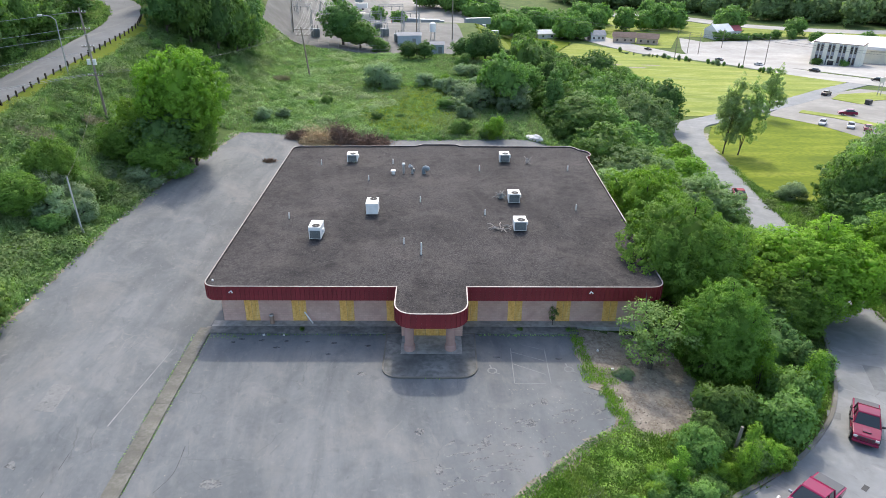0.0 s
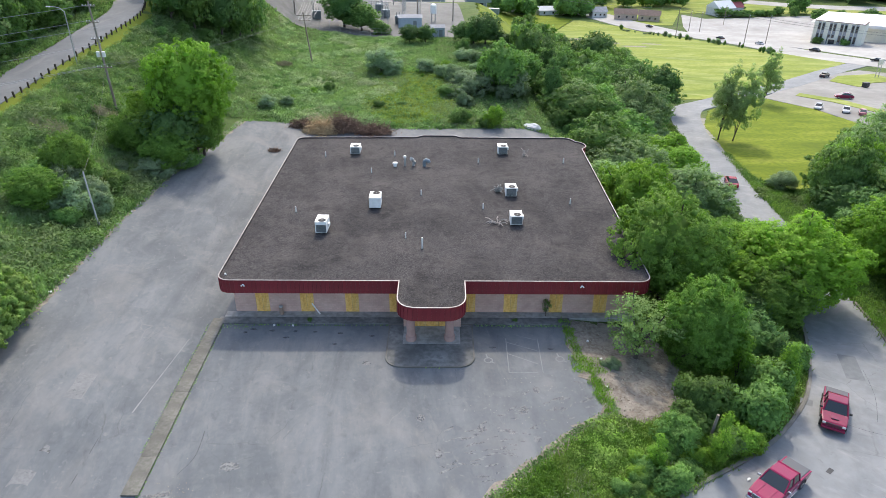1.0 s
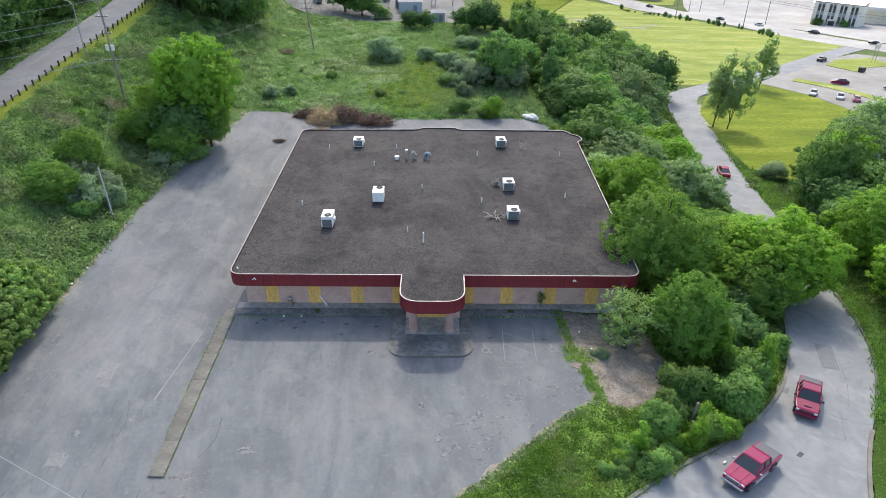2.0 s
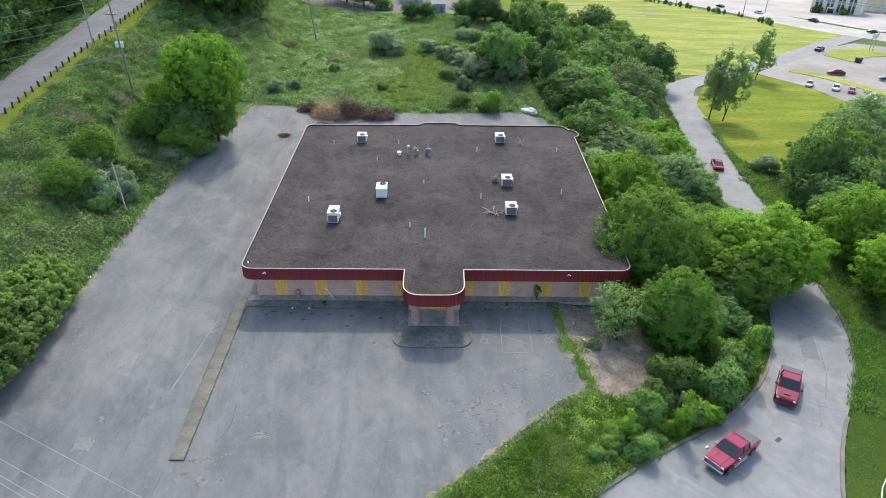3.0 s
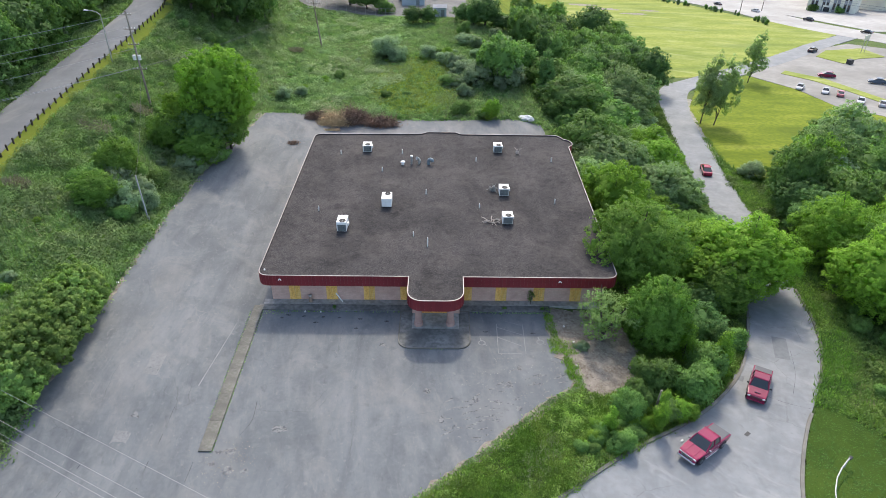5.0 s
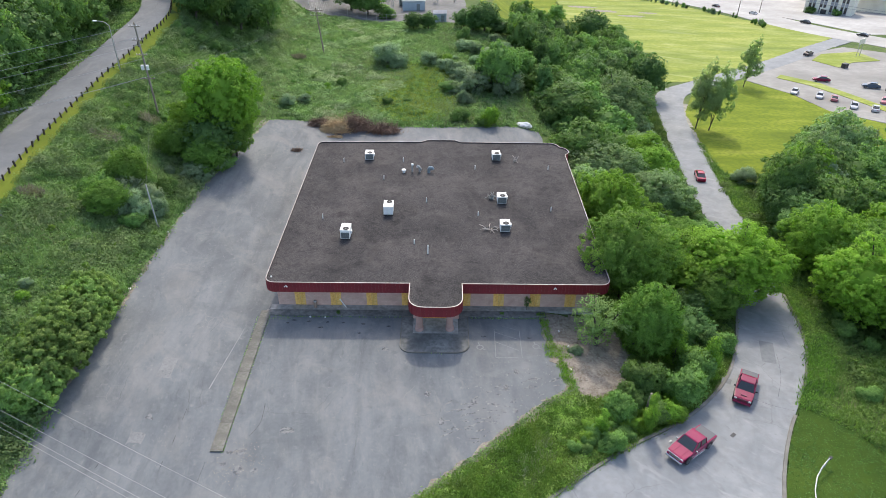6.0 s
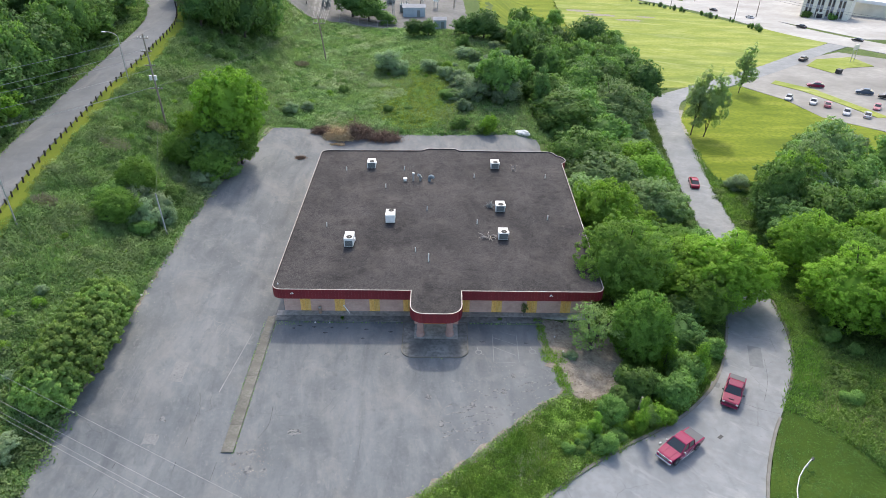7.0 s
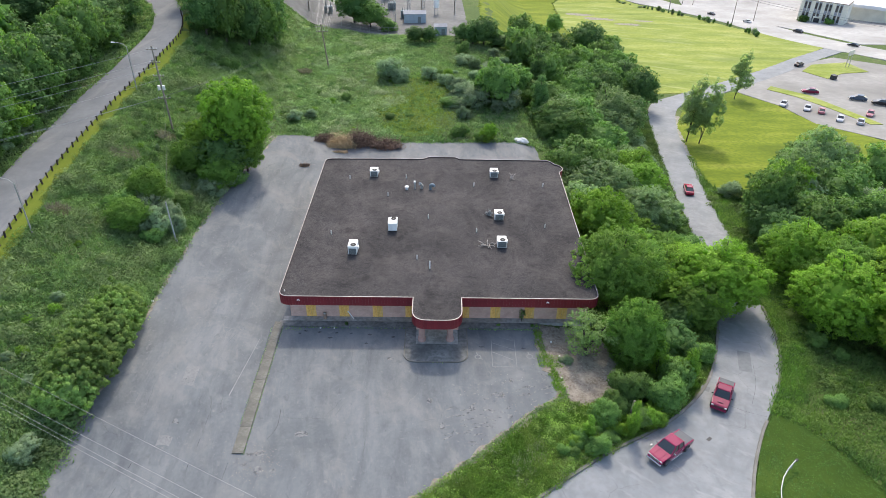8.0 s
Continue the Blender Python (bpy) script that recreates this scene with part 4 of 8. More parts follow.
# floodlights on the fascia
def floodlight(x):
    f = tagged(thing("floodlight", x, 54.93, 4.35), "small white twin floodlight on the red fascia", "floodlight", "fascia floodlights")
    bm = bmesh.new()
    box(bm, 0, -0.05, 0, 0.1, 0.1, 0.1, 0.01)
    part("bracket", bm, WHITE, f)
    for s in (-1, 1):
        bm = bmesh.new()
        rod(bm, (s * 0.05, -0.08, 0), (s * 0.15, -0.22, -0.06), 0.035, 0.07, 10)
        part("lamp_head", bm, WHITE, f)


floodlight(-17.6)
floodlight(14.0)


# ---- on the roof ----
def air_unit(x, y, fan_y, front, turn=0.0, w=1.3, d=1.5, h=1.05):
    """A packaged unit: cabinet, lid with a fan opening, louvred front, feet and a hood."""
    u = tagged(thing("air_conditioner", x, y, ROOF_Z, turn), "white rooftop air conditioner with a round black fan on top", "air conditioner", "rooftop air conditioners")
    bm = bmesh.new()
    box(bm, 0, 0, 0.13 + h / 2 - 0.03, w, d, h - 0.06, 0.015)
    part("cabinet", bm, WHITE, u)
    bm = bmesh.new()
    box(bm, 0, 0, 0.13 + h - 0.025, w + 0.04, d + 0.04, 0.06, 0.012)
    part("lid", bm, WHITE, u)
    bm = bmesh.new()
    rod(bm, (0.1, fan_y, 0.13 + h + 0.005), (0.1, fan_y, 0.13 + h + 0.03), 0.42, 0.41, 20)
    fan = part("fan_grille", bm, RUBBER, u, "round black fan grille")
    bm = bmesh.new()
    rod(bm, (0.1, fan_y, 0.13 + h + 0.03), (0.1, fan_y, 0.13 + h + 0.045), 0.07, 0.06, 12)
    part("hub", bm, GRILLE, fan)
    if front:
        for k in range(7):
            bm = bmesh.new()
            box(bm, 0.03, -d / 2 - 0.012, 0.3 + k * 0.11, w - 0.22, 0.03, 0.07)
            part("louvre", bm, GRILLE, u)
        bm = bmesh.new()
        box(bm, 0.03, -d / 2 - 0.004, 0.63, w - 0.16, 0.012, 0.86)
        part("louvre_backing", bm, DARK, u)
        bm = bmesh.new()
        box(bm, w / 2 + 0.1, 0.0, 0.75, 0.2, 0.5, 0.35, 0.02)
        part("hood", bm, WHITE, u)
    for sx in (-1, 1):
        bm = bmesh.new()
        box(bm, sx * (w / 2 - 0.12), 0, 0.065, 0.1, d - 0.06, 0.13)
        part("runner", bm, POST_WOOD, u)


air_unit(-11.85, 65.7, -0.45, True, -2, 1.2, 1.8, 1.3)
air_unit(-6.75, 72.1, 0.5, False, 0, 1.3, 1.8, 1.25)
air_unit(9.1, 75.4, -0.3, True)
air_unit(9.0, 67.7, -0.3, True)
air_unit(-11.05, 89.5, -0.3, True)
air_unit(9.2, 89.7, -0.3, True)


def pipe(x, y, h=0.72, r=0.062):
    p = tagged(thing("vent_pipe", x, y, ROOF_Z), "thin white plastic vent pipe standing on the gravel roof", "vent pipe", "roof vent pipes")
    bm = bmesh.new()
    rod(bm, (0, 0, 0), (0.02, 0.01, h), r, r, 10)
    part("tube", bm, WHITE, p)
    bm = bmesh.new()
    rod(bm, (0, 0, 0), (0, 0, 0.06), r * 2.6, r * 1.2, 12)
    part("flashing", bm, TAR, p)


for x, y in ((-15.0, 88.0), (-5.6, 88.4), (-8.2, 82.1), (-1.6, 75.1), (-15.6, 70.2), (-2.9, 63.9), (5.7, 85.8), (17.1, 85.9), (15.8, 72.7), (5.6, 71.3)):
    pipe(x, y)
pipe(-1.1, 61.6, 1.3, 0.075)


def roof_vents():
    v = tagged(thing("roof_vent", -5.3, 84.6, ROOF_Z), "short white capped roof vent", "roof vent", "kitchen roof vents")
    bm = bmesh.new()
    rod(bm, (0, 0, 0), (0, 0, 0.4), 0.22, 0.22, 14)
    part("stack", bm, WHITE, v)
    bm = bmesh.new()
    rod(bm, (0, 0, 0.4), (0, 0, 0.52), 0.36, 0.3, 14)
    part("cap", bm, WHITE, v)
    v = tagged(thing("roof_vent", -4.0, 84.8, ROOF_Z), "tall slim galvanised roof vent with a cap", "roof vent", "kitchen roof vents")
    bm = bmesh.new()
    rod(bm, (0, 0, 0), (0, 0, 1.2), 0.14, 0.14, 12)
    part("stack", bm, STEEL, v)
    bm = bmesh.new()
    rod(bm, (0, 0, 1.2), (0, 0, 1.38), 0.22, 0.18, 12)
    part("cap", bm, WHITE, v)
    v = tagged(thing("roof_vent", -2.9, 84.8, ROOF_Z), "galvanised exhaust fan with a bent duct", "roof vent", "kitchen roof vents")
    bm = bmesh.new()
    tube(bm, [(0, 0, 0), (0, 0, 0.6), (-0.05, -0.1, 0.9), (-0.3, -0.3, 1.1)], [0.16, 0.16, 0.2, 0.24], 12)
    part("duct", bm, STEEL, v)
    bm = bmesh.new()
    box(bm, 0.1, 0.1, 0.45, 0.4, 0.4, 0.35, 0.03)
    part("motor_box", bm, GRILLE, v)
    v = tagged(thing("roof_vent", -1.2, 84.7, ROOF_Z), "blue-grey gooseneck roof vent", "roof vent", "kitchen roof vents")
    bm = bmesh.new()
    tube(bm, [(-0.25, 0, 0), (-0.25, 0, 0.55), (-0.17, -0.05, 0.78), (0.03, -0.08, 0.88), (0.24, -0.1, 0.8), (0.34, -0.1, 0.55)], [0.24, 0.24, 0.25, 0.26, 0.26, 0.27], 14)
    part("hood", bm, BLUEGREY, v)


BLUEGREY = plain("bluegrey_sheet", (0.2, 0.25, 0.28), 0.5, 0.3)
roof_vents()


def scraps(name, x, y, z, label, mat, count, reach, lift, radius, seed, category="debris"):
    """A loose heap of bent sticks or tubes."""
    rng = random.Random(seed)
    s = tagged(thing(name, x, y, z), label, category)
    for k in range(count):
        bm = bmesh.new()
        a = rng.uniform(0, 2 * math.pi)
        p = Vector((rng.uniform(-0.3, 0.3) * reach, rng.uniform(-0.3, 0.3) * reach, 0.02 + radius))
        q = p + Vector((math.cos(a), math.sin(a), 0)) * reach * rng.uniform(0.5, 1)
        q.z = radius + rng.uniform(0, lift)
        mid = (p + q) / 2 + Vector((rng.uniform(-0.1, 0.1), rng.uniform(-0.1, 0.1), lift * 0.3)) * reach
        tube(bm, [p, mid, q], [radius, radius, radius * 0.6], 5)
        part("stick", bm, mat, s)


scraps("broken_antenna", 7.0, 67.8, ROOF_Z, "broken pale branches lying on the gravel roof", PALE_TWIG, 11, 1.4, 0.4, 0.055, 3)
scraps("hose_tangle", 7.7, 76.3, ROOF_Z, "tangle of dark hoses lying on the gravel roof", GRILLE, 34, 0.8, 0.8, 0.035, 4)
scraps("fallen_antenna", 12.1, 88.7, ROOF_Z, "fallen metal aerial on the gravel roof", PALE_TWIG, 8, 0.9, 0.9, 0.045, 8)
bm = bmesh.new()
rod(bm, (-19.6, 56.3, ROOF_Z), (-19.6, 56.3, ROOF_Z + 0.14), 0.1, 0.08, 12)
tagged(part("roof_drain_cap", bm, WHITE, None), "small white drain cap near the roof corner", "drain cap")


# ---- plants ----
def leaf_cards(rng, centres, normals, size, droop=0.25, jitter=0.5, lean=False):
    """Folded leaf sprays, one at each centre, facing roughly along the normals: vertices and faces."""
    n = len(centres)
    nrm = normals + rng.normal(0, jitter, (n, 3))
    nrm /= np.linalg.norm(nrm, axis=1)[:, None] + 1e-9
    aim = rng.normal(0, 1, (n, 3)) + normals * 0.5 - np.array([0, 0, droop])
    u = aim - nrm * np.sum(aim * nrm, 1)[:, None]
    u /= np.linalg.norm(u, axis=1)[:, None] + 1e-9
    v = np.cross(nrm, u)
    s = size * rng.uniform(0.6, 1.35, (n, 1))
    w = s * rng.uniform(0.34, 0.55, (n, 1))
    i = np.arange(n)[:, None]
    if lean:
        verts = np.stack([centres - u * s * 0.5 + v * w, centres - u * s * 0.35 - v * w * 0.9, centres + u * s * 0.6], 1).reshape(-1, 3)
        return verts, np.hstack([i * 3, i * 3 + 1, i * 3 + 2])
    fold = nrm * s * 0.12
    a = centres - u * s * 0.5
    b = centres + v * w - fold + u * s * 0.08
    c = centres + u * s * 0.55 - fold * 0.6
    d = centres - v * w - fold + u * s * 0.08
    verts = np.stack([a, b, c, d], 1).reshape(-1, 3)
    i = i * 4
    faces = np.concatenate([np.hstack([i, i + 1, i + 2]), np.hstack([i, i + 2, i + 3])])
    return verts, faces


def facing(verts, faces, normals):
    """Turns each face to the side of its normal."""
    a, b, c = (verts[faces[:, k]] for k in range(3))
    wrong = np.sum(np.cross(b - a, c - a) * normals[faces[:, 0]], 1) < 0
    faces = faces.copy()
    faces[wrong] = faces[wrong][:, [0, 2, 1]]
    return faces


def mesh_of(name, verts, faces, mat, normals=None):
    if normals is not None:
        faces = facing(np.asarray(verts), np.asarray(faces), normals)
    mesh = bpy.data.meshes.new(name)
    mesh.vertices.add(len(verts))
    mesh.vertices.foreach_set("co", np.asarray(verts, np.float32).ravel())
    mesh.loops.add(len(faces) * 3)
    mesh.loops.foreach_set("vertex_index", np.asarray(faces, np.int32).ravel())
    mesh.polygons.add(len(faces))
    mesh.polygons.foreach_set("loop_start", np.arange(0, len(faces) * 3, 3, dtype=np.int32))
    mesh.update(calc_edges=True)
    if normals is not None:
        # leaves shade as the bough that bears them
        mesh.polygons.foreach_set("use_smooth", np.ones(len(faces), bool))
        mesh.normals_split_custom_set_from_vertices(normals.tolist())
    mesh.materials.append(mat)
    return mesh


SHADING = {}


def crown(seed, mat, radius=1.0, tall=1.1, lobes=16, leaves=5000, leaf=0.085, spread=0.62, lobe=(0.3, 0.5), shape="round", open_=0.0, tuft=0.15, core=0.38, lean=True, shell=0.5, per_lobe=26, even=False, skyward=0.7, low=1.75, base=0.92, shade=(0.35, 0.4, 0.5)):
    """A crown about one unit in radius, standing on z = 0: boughs that bear tufts of leaf sprays, with gaps between the tufts."""
    rng = np.random.default_rng(seed)
    d = rng.normal(0, 1, (lobes, 3))
    d /= np.linalg.norm(d, axis=1)[:, None]
    r = rng.uniform(shell, 1.05, (lobes, 1)) * spread
    if even:
        # boughs spaced evenly over a dome
        i = np.arange(lobes) + 0.5
        high = 1 - low * i / lobes
        turn = 2.39996 * i
        flat = np.sqrt(1 - high ** 2)
        d = np.stack([flat * np.cos(turn), flat * np.sin(turn), high], 1) + rng.normal(0, 0.11, (lobes, 3))
    c = d * r * np.array([1, 1, tall])
    c[:, 2] += tall * base
    rad = rng.uniform(*lobe, lobes)
    if shape == "cone":
        up = (c[:, 2] - c[:, 2].min()) / (np.ptp(c[:, 2]) + 1e-6)
        c[:, :2] *= (1.1 - 0.8 * up)[:, None]
        rad *= 1.1 - 0.5 * up
    c[:, 2] = np.maximum(c[:, 2], rad * 0.75)
    # tufts on the skin of the boughs
    count = int(lobes * per_lobe)
    pick = rng.choice(lobes, count, p=rad ** 2 / np.sum(rad ** 2))
    n = rng.normal(0, 1, (count, 3))
    n /= np.linalg.norm(n, axis=1)[:, None]
    t = c[pick] + n * (rad[pick] * rng.uniform(0.75, 1.12, count))[:, None] * np.array([1, 1, 0.85])
    gap = np.linalg.norm(t[:, None, :] - c[None, :, :], axis=2) / rad[None, :]
    gap[np.arange(count), pick] = 9
    keep = (gap.min(axis=1) > 0.72) & (t[:, 2] > 0.04)
    if open_:
        keep &= rng.uniform(0, 1, count) > open_
    t, n = t[keep], n[keep]
    size = tuft * rng.uniform(0.6, 1.4, len(t))
    each = rng.choice(len(t), leaves, p=size ** 2 / np.sum(size ** 2))
    m = rng.normal(0, 1, (leaves, 3)) + n[each] * 0.5 + np.array([0, 0, 0.45])
    m /= np.linalg.norm(m, axis=1)[:, None]
    p = t[each] + m * (size[each] * rng.uniform(0.45, 1.05, leaves))[:, None] * np.array([1, 1, 0.75])
    face = m * 0.6 + n[each] * 0.4 + np.array([0, 0, skyward])
    verts, faces = leaf_cards(rng, p, face / np.linalg.norm(face, axis=1)[:, None], leaf, 0.25, 0.45, lean)
    whole = (p - np.array([0, 0, tall * 0.7])) / np.array([1, 1, tall])
    whole /= np.linalg.norm(whole, axis=1)[:, None] + 1e-6
    soft = m * shade[0] + n[each] * shade[1] + whole * shade[2] + np.array([0, 0, 0.22]) + rng.normal(0, 0.2, (leaves, 3))
    soft /= np.linalg.norm(soft, axis=1)[:, None]
    soft = np.repeat(soft, len(verts) // leaves, 0)
    if not open_ and core:
        # inner boughs that close the crown
        if even:
            c = np.concatenate([c, [[0, 0, tall * base]]])
            rad = np.append(rad, 0.7 / core)
        for k in range(len(c)):
            bm = bmesh.new()
            bmesh.ops.create_icosphere(bm, subdivisions=1 if k < lobes else 3, radius=1.0)
            q = np.array([v.co[:] for v in bm.verts])
            f = np.array([[v.index for v in face.verts] for face in bm.faces])
            bm.free()
            q = q * rng.uniform(0.5 if k < lobes else 0.8, 1.2 if k < lobes else 1.05, (len(q), 1)) * rad[k] * core * np.array([1, 1, 0.85 if k < lobes else tall]) + c[k]
            faces = np.concatenate([faces, f + len(verts)])
            verts = np.concatenate([verts, q])
            out = q - c[k]
            soft = np.concatenate([soft, out / np.linalg.norm(out, axis=1)[:, None]])
    verts = verts * radius
    mesh = mesh_of("crown", verts, faces, mat, soft)
    SHADING[mesh.name] = soft
    return mesh, c * radius


def trunk_mesh(seed, aims, height, radius):
    """A tapered trunk that parts into limbs which reach into the boughs."""
    rng = random.Random(seed)
    bm = bmesh.new()
    fork = Vector((rng.uniform(-0.04, 0.04), rng.uniform(-0.04, 0.04), height))
    tube(bm, [(0, 0, -0.12), (rng.uniform(-0.02, 0.02), 0.01, height * 0.5), fork], [radius * 1.35, radius, radius * 0.8], 8)
    for a in aims:
        a = Vector(a)
        mid = fork.lerp(a, 0.5) + Vector((rng.uniform(-0.06, 0.06), rng.uniform(-0.06, 0.06), 0.04))
        tube(bm, [fork - Vector((0, 0, height * 0.25)), mid, a], [radius * 0.6, radius * 0.4, radius * 0.12], 5)
    mesh = bpy.data.meshes.new("trunk")
    bm.to_mesh(mesh)
    bm.free()
    mesh.materials.append(BARK)
    return mesh


MODELS, TALL = {}, {}


def model(key, mat, variants, **kw):
    """Several variants of one kind of plant, each a crown mesh and a trunk mesh of unit size."""
    MODELS[key] = []
    for k in range(variants):
        seed = sum(ord(ch) for ch in key) * 7 + k * 13
        cm, c = crown(seed, mat, **kw)
        order = np.argsort(-c[:, 2])
        aims = [tuple(c[i]) for i in order[:: max(1, len(order) // 6)]]
        TALL[cm.name] = max(v.co.z for v in cm.vertices)
        MODELS[key].append((cm, trunk_mesh(seed, aims, 0.35, 0.055)))


DOME = dict(even=True, shell=0.86, skyward=0.35, core=0.36, spread=0.82, per_lobe=18)
SMALL, MID, BROAD = dict(DOME, lobe=(0.12, 0.25)), dict(DOME, lobe=(0.14, 0.28)), dict(DOME, lobe=(0.16, 0.3), spread=0.78)
model("near_tree", LEAF_DEEP, 3, lobes=150, leaves=50000, leaf=0.032, tall=1.0, tuft=0.07, **dict(SMALL, lobe=(0.11, 0.22), spread=0.83))
model("near_maple", LEAF_BRIGHT, 3, lobes=120, leaves=46000, leaf=0.035, tall=0.92, tuft=0.07, **SMALL)
model("sun_maple", LEAF_SUN, 2, lobes=120, leaves=46000, leaf=0.036, tall=0.92, tuft=0.074, **SMALL)
model("tree", LEAF, 4, lobes=58, leaves=14000, leaf=0.058, tall=1.0, tuft=0.085, **MID)
model("maple", LEAF_BRIGHT, 3, lobes=58, leaves=15000, leaf=0.056, tall=0.92, tuft=0.085, **MID)
model("olive", LEAF_OLIVE, 3, lobes=26, leaves=10000, leaf=0.062, tall=0.7, lobe=(0.14, 0.38), tuft=0.14, spread=0.78, shell=0.5, core=0.5)
model("dark", LEAF_DARK, 3, lobes=58, leaves=13000, leaf=0.058, tall=1.2, tuft=0.085, **MID)
model("pale_tree", LEAF_SILVER, 2, lobes=60, leaves=15000, leaf=0.052, tall=1.0, tuft=0.09, **MID)
model("cone", LEAF_DARK, 2, lobes=28, leaves=8000, leaf=0.072, tall=1.9, spread=0.65, lobe=(0.16, 0.34), shape="cone", tuft=0.12)
model("spire", LEAF_BRIGHT, 2, lobes=26, leaves=3600, leaf=0.12, tall=2.2, spread=0.8, lobe=(0.1, 0.36), shape="cone", tuft=0.3, open_=0.25)
model("shrub", LEAF, 3, lobes=20, leaves=5500, leaf=0.088, tall=0.6, lobe=(0.12, 0.42), tuft=0.2, spread=0.78, shell=0.3, core=0.45)
model("shrub_bright", LEAF_BRIGHT, 2, lobes=20, leaves=5000, leaf=0.09, tall=0.8, lobe=(0.12, 0.38), tuft=0.19, spread=0.78, shell=0.3, core=0.45)
model("sapling", LEAF_SAPLING, 1, lobes=34, leaves=5200, leaf=0.048, tall=1.0, lobe=(0.1, 0.26), spread=0.84, open_=0.62, tuft=0.12, lean=False)
model("airy", LEAF_PALE, 2, lobes=40, leaves=13000, leaf=0.05, tall=1.5, lobe=(0.13, 0.26), spread=0.75, open_=0.45, tuft=0.1, shape="cone")
model("far", LEAF, 3, lobes=24, leaves=1500, leaf=0.15, tall=1.0, tuft=0.13, **dict(BROAD, core=0.7))
model("hedge", LEAF_HEDGE, 2, lobes=34, leaves=18000, leaf=0.06, tall=0.75, tuft=0.095, **dict(DOME, lobe=(0.2, 0.36), spread=0.74, per_lobe=20, low=1.3, base=0.5, shade=(0.8, 0.3, 0.2)))
model("tree_distant", LEAF, 3, lobes=36, leaves=6000, leaf=0.085, tall=1.0, tuft=0.12, **BROAD)
model("dark_distant", LEAF_DARK, 3, lobes=36, leaves=5500, leaf=0.085, tall=1.2, tuft=0.12, **BROAD)
DISTANT = {"tree": "tree_distant", "maple": "tree_distant", "dark": "dark_distant"}
KINDS = {"pale_tree": ("tree", "broad pale grey-green leafy tree"), "sun_maple": ("tree", "dense yellow-green maple-like tree"), "spire": ("tree", "slender yellow-green sapling among the shrubs"), "near_tree": ("tree", "leafy green broadleaf tree"), "near_maple": ("tree", "dense bright green maple-like tree"), "sapling": ("tree", "sparse young tree with large pale leaves"), "hedge": ("shrub", "large glossy green shrub"), "tree": ("tree", "leafy green broadleaf tree"), "maple": ("tree", "dense bright green maple-like tree"), "olive": ("shrub", "silvery grey-green wild shrub"),
         "dark": ("tree", "dark green broadleaf tree"), "cone": ("tree", "narrow dark green tree"), "shrub": ("shrub", "green wild shrub with small leaves"),
         "shrub_bright": ("shrub", "yellow-green young sapling bush"), "airy": ("tree", "airy pale green young tree with visible stems"), "far": ("tree", "distant rounded green broadleaf tree")}
plant_rng = random.Random(77)


def plant(kind, x, y, radius, height=None, label="", group="", sink=0.0, lean=0.0, z=None, clear=None):
    """One tree or shrub with trunk and crown. height: how high the crown's top stands over the ground."""
    cm, tm = plant_rng.choice(MODELS[DISTANT[kind] if kind in DISTANT and math.hypot(x, y) > 118 else kind])
    name, words = KINDS[kind]
    ground_z = z_at(x, y) if z is None else z
    tall = TALL[cm.name]
    height = height or radius * tall * 1.15
    bole = {"airy": 0.05, "sapling": 0.16, "near_tree": 0.04, "near_maple": 0.07, "sun_maple": 0.07, "tree": 0.04, "maple": 0.07, "dark": 0.03, "cone": 0.03}.get(kind, 0.0) * height if clear is None else clear
    ob = thing(name, x, y, ground_z - 0.05 - sink)
    turn = plant_rng.uniform(0, 360)
    ob.matrix_basis = pose(x, y, ground_z - 0.05 - sink, lean * 0.5, lean, 0) @ pose(0, 0, 0, 0, 0, turn)
    tagged(ob, label or words, "tree" if name == "tree" else "shrub", group)
    k = (height - bole) / tall
    crown_ob = put("crown", cm, None, ob)
    crown_ob.matrix_basis = Matrix.Translation((0, 0, bole)) @ Matrix.Diagonal((radius, radius, k, 1))
    trunk_ob = put("trunk", tm, None, ob)
    slim = radius * (0.5 if kind == "airy" else 1.0)
    trunk_ob.matrix_basis = Matrix.Diagonal((slim, slim, k * 0.8 if kind == "airy" else k + bole / 0.9 if clear is None else 0.85 * height / tall, 1))
    return ob


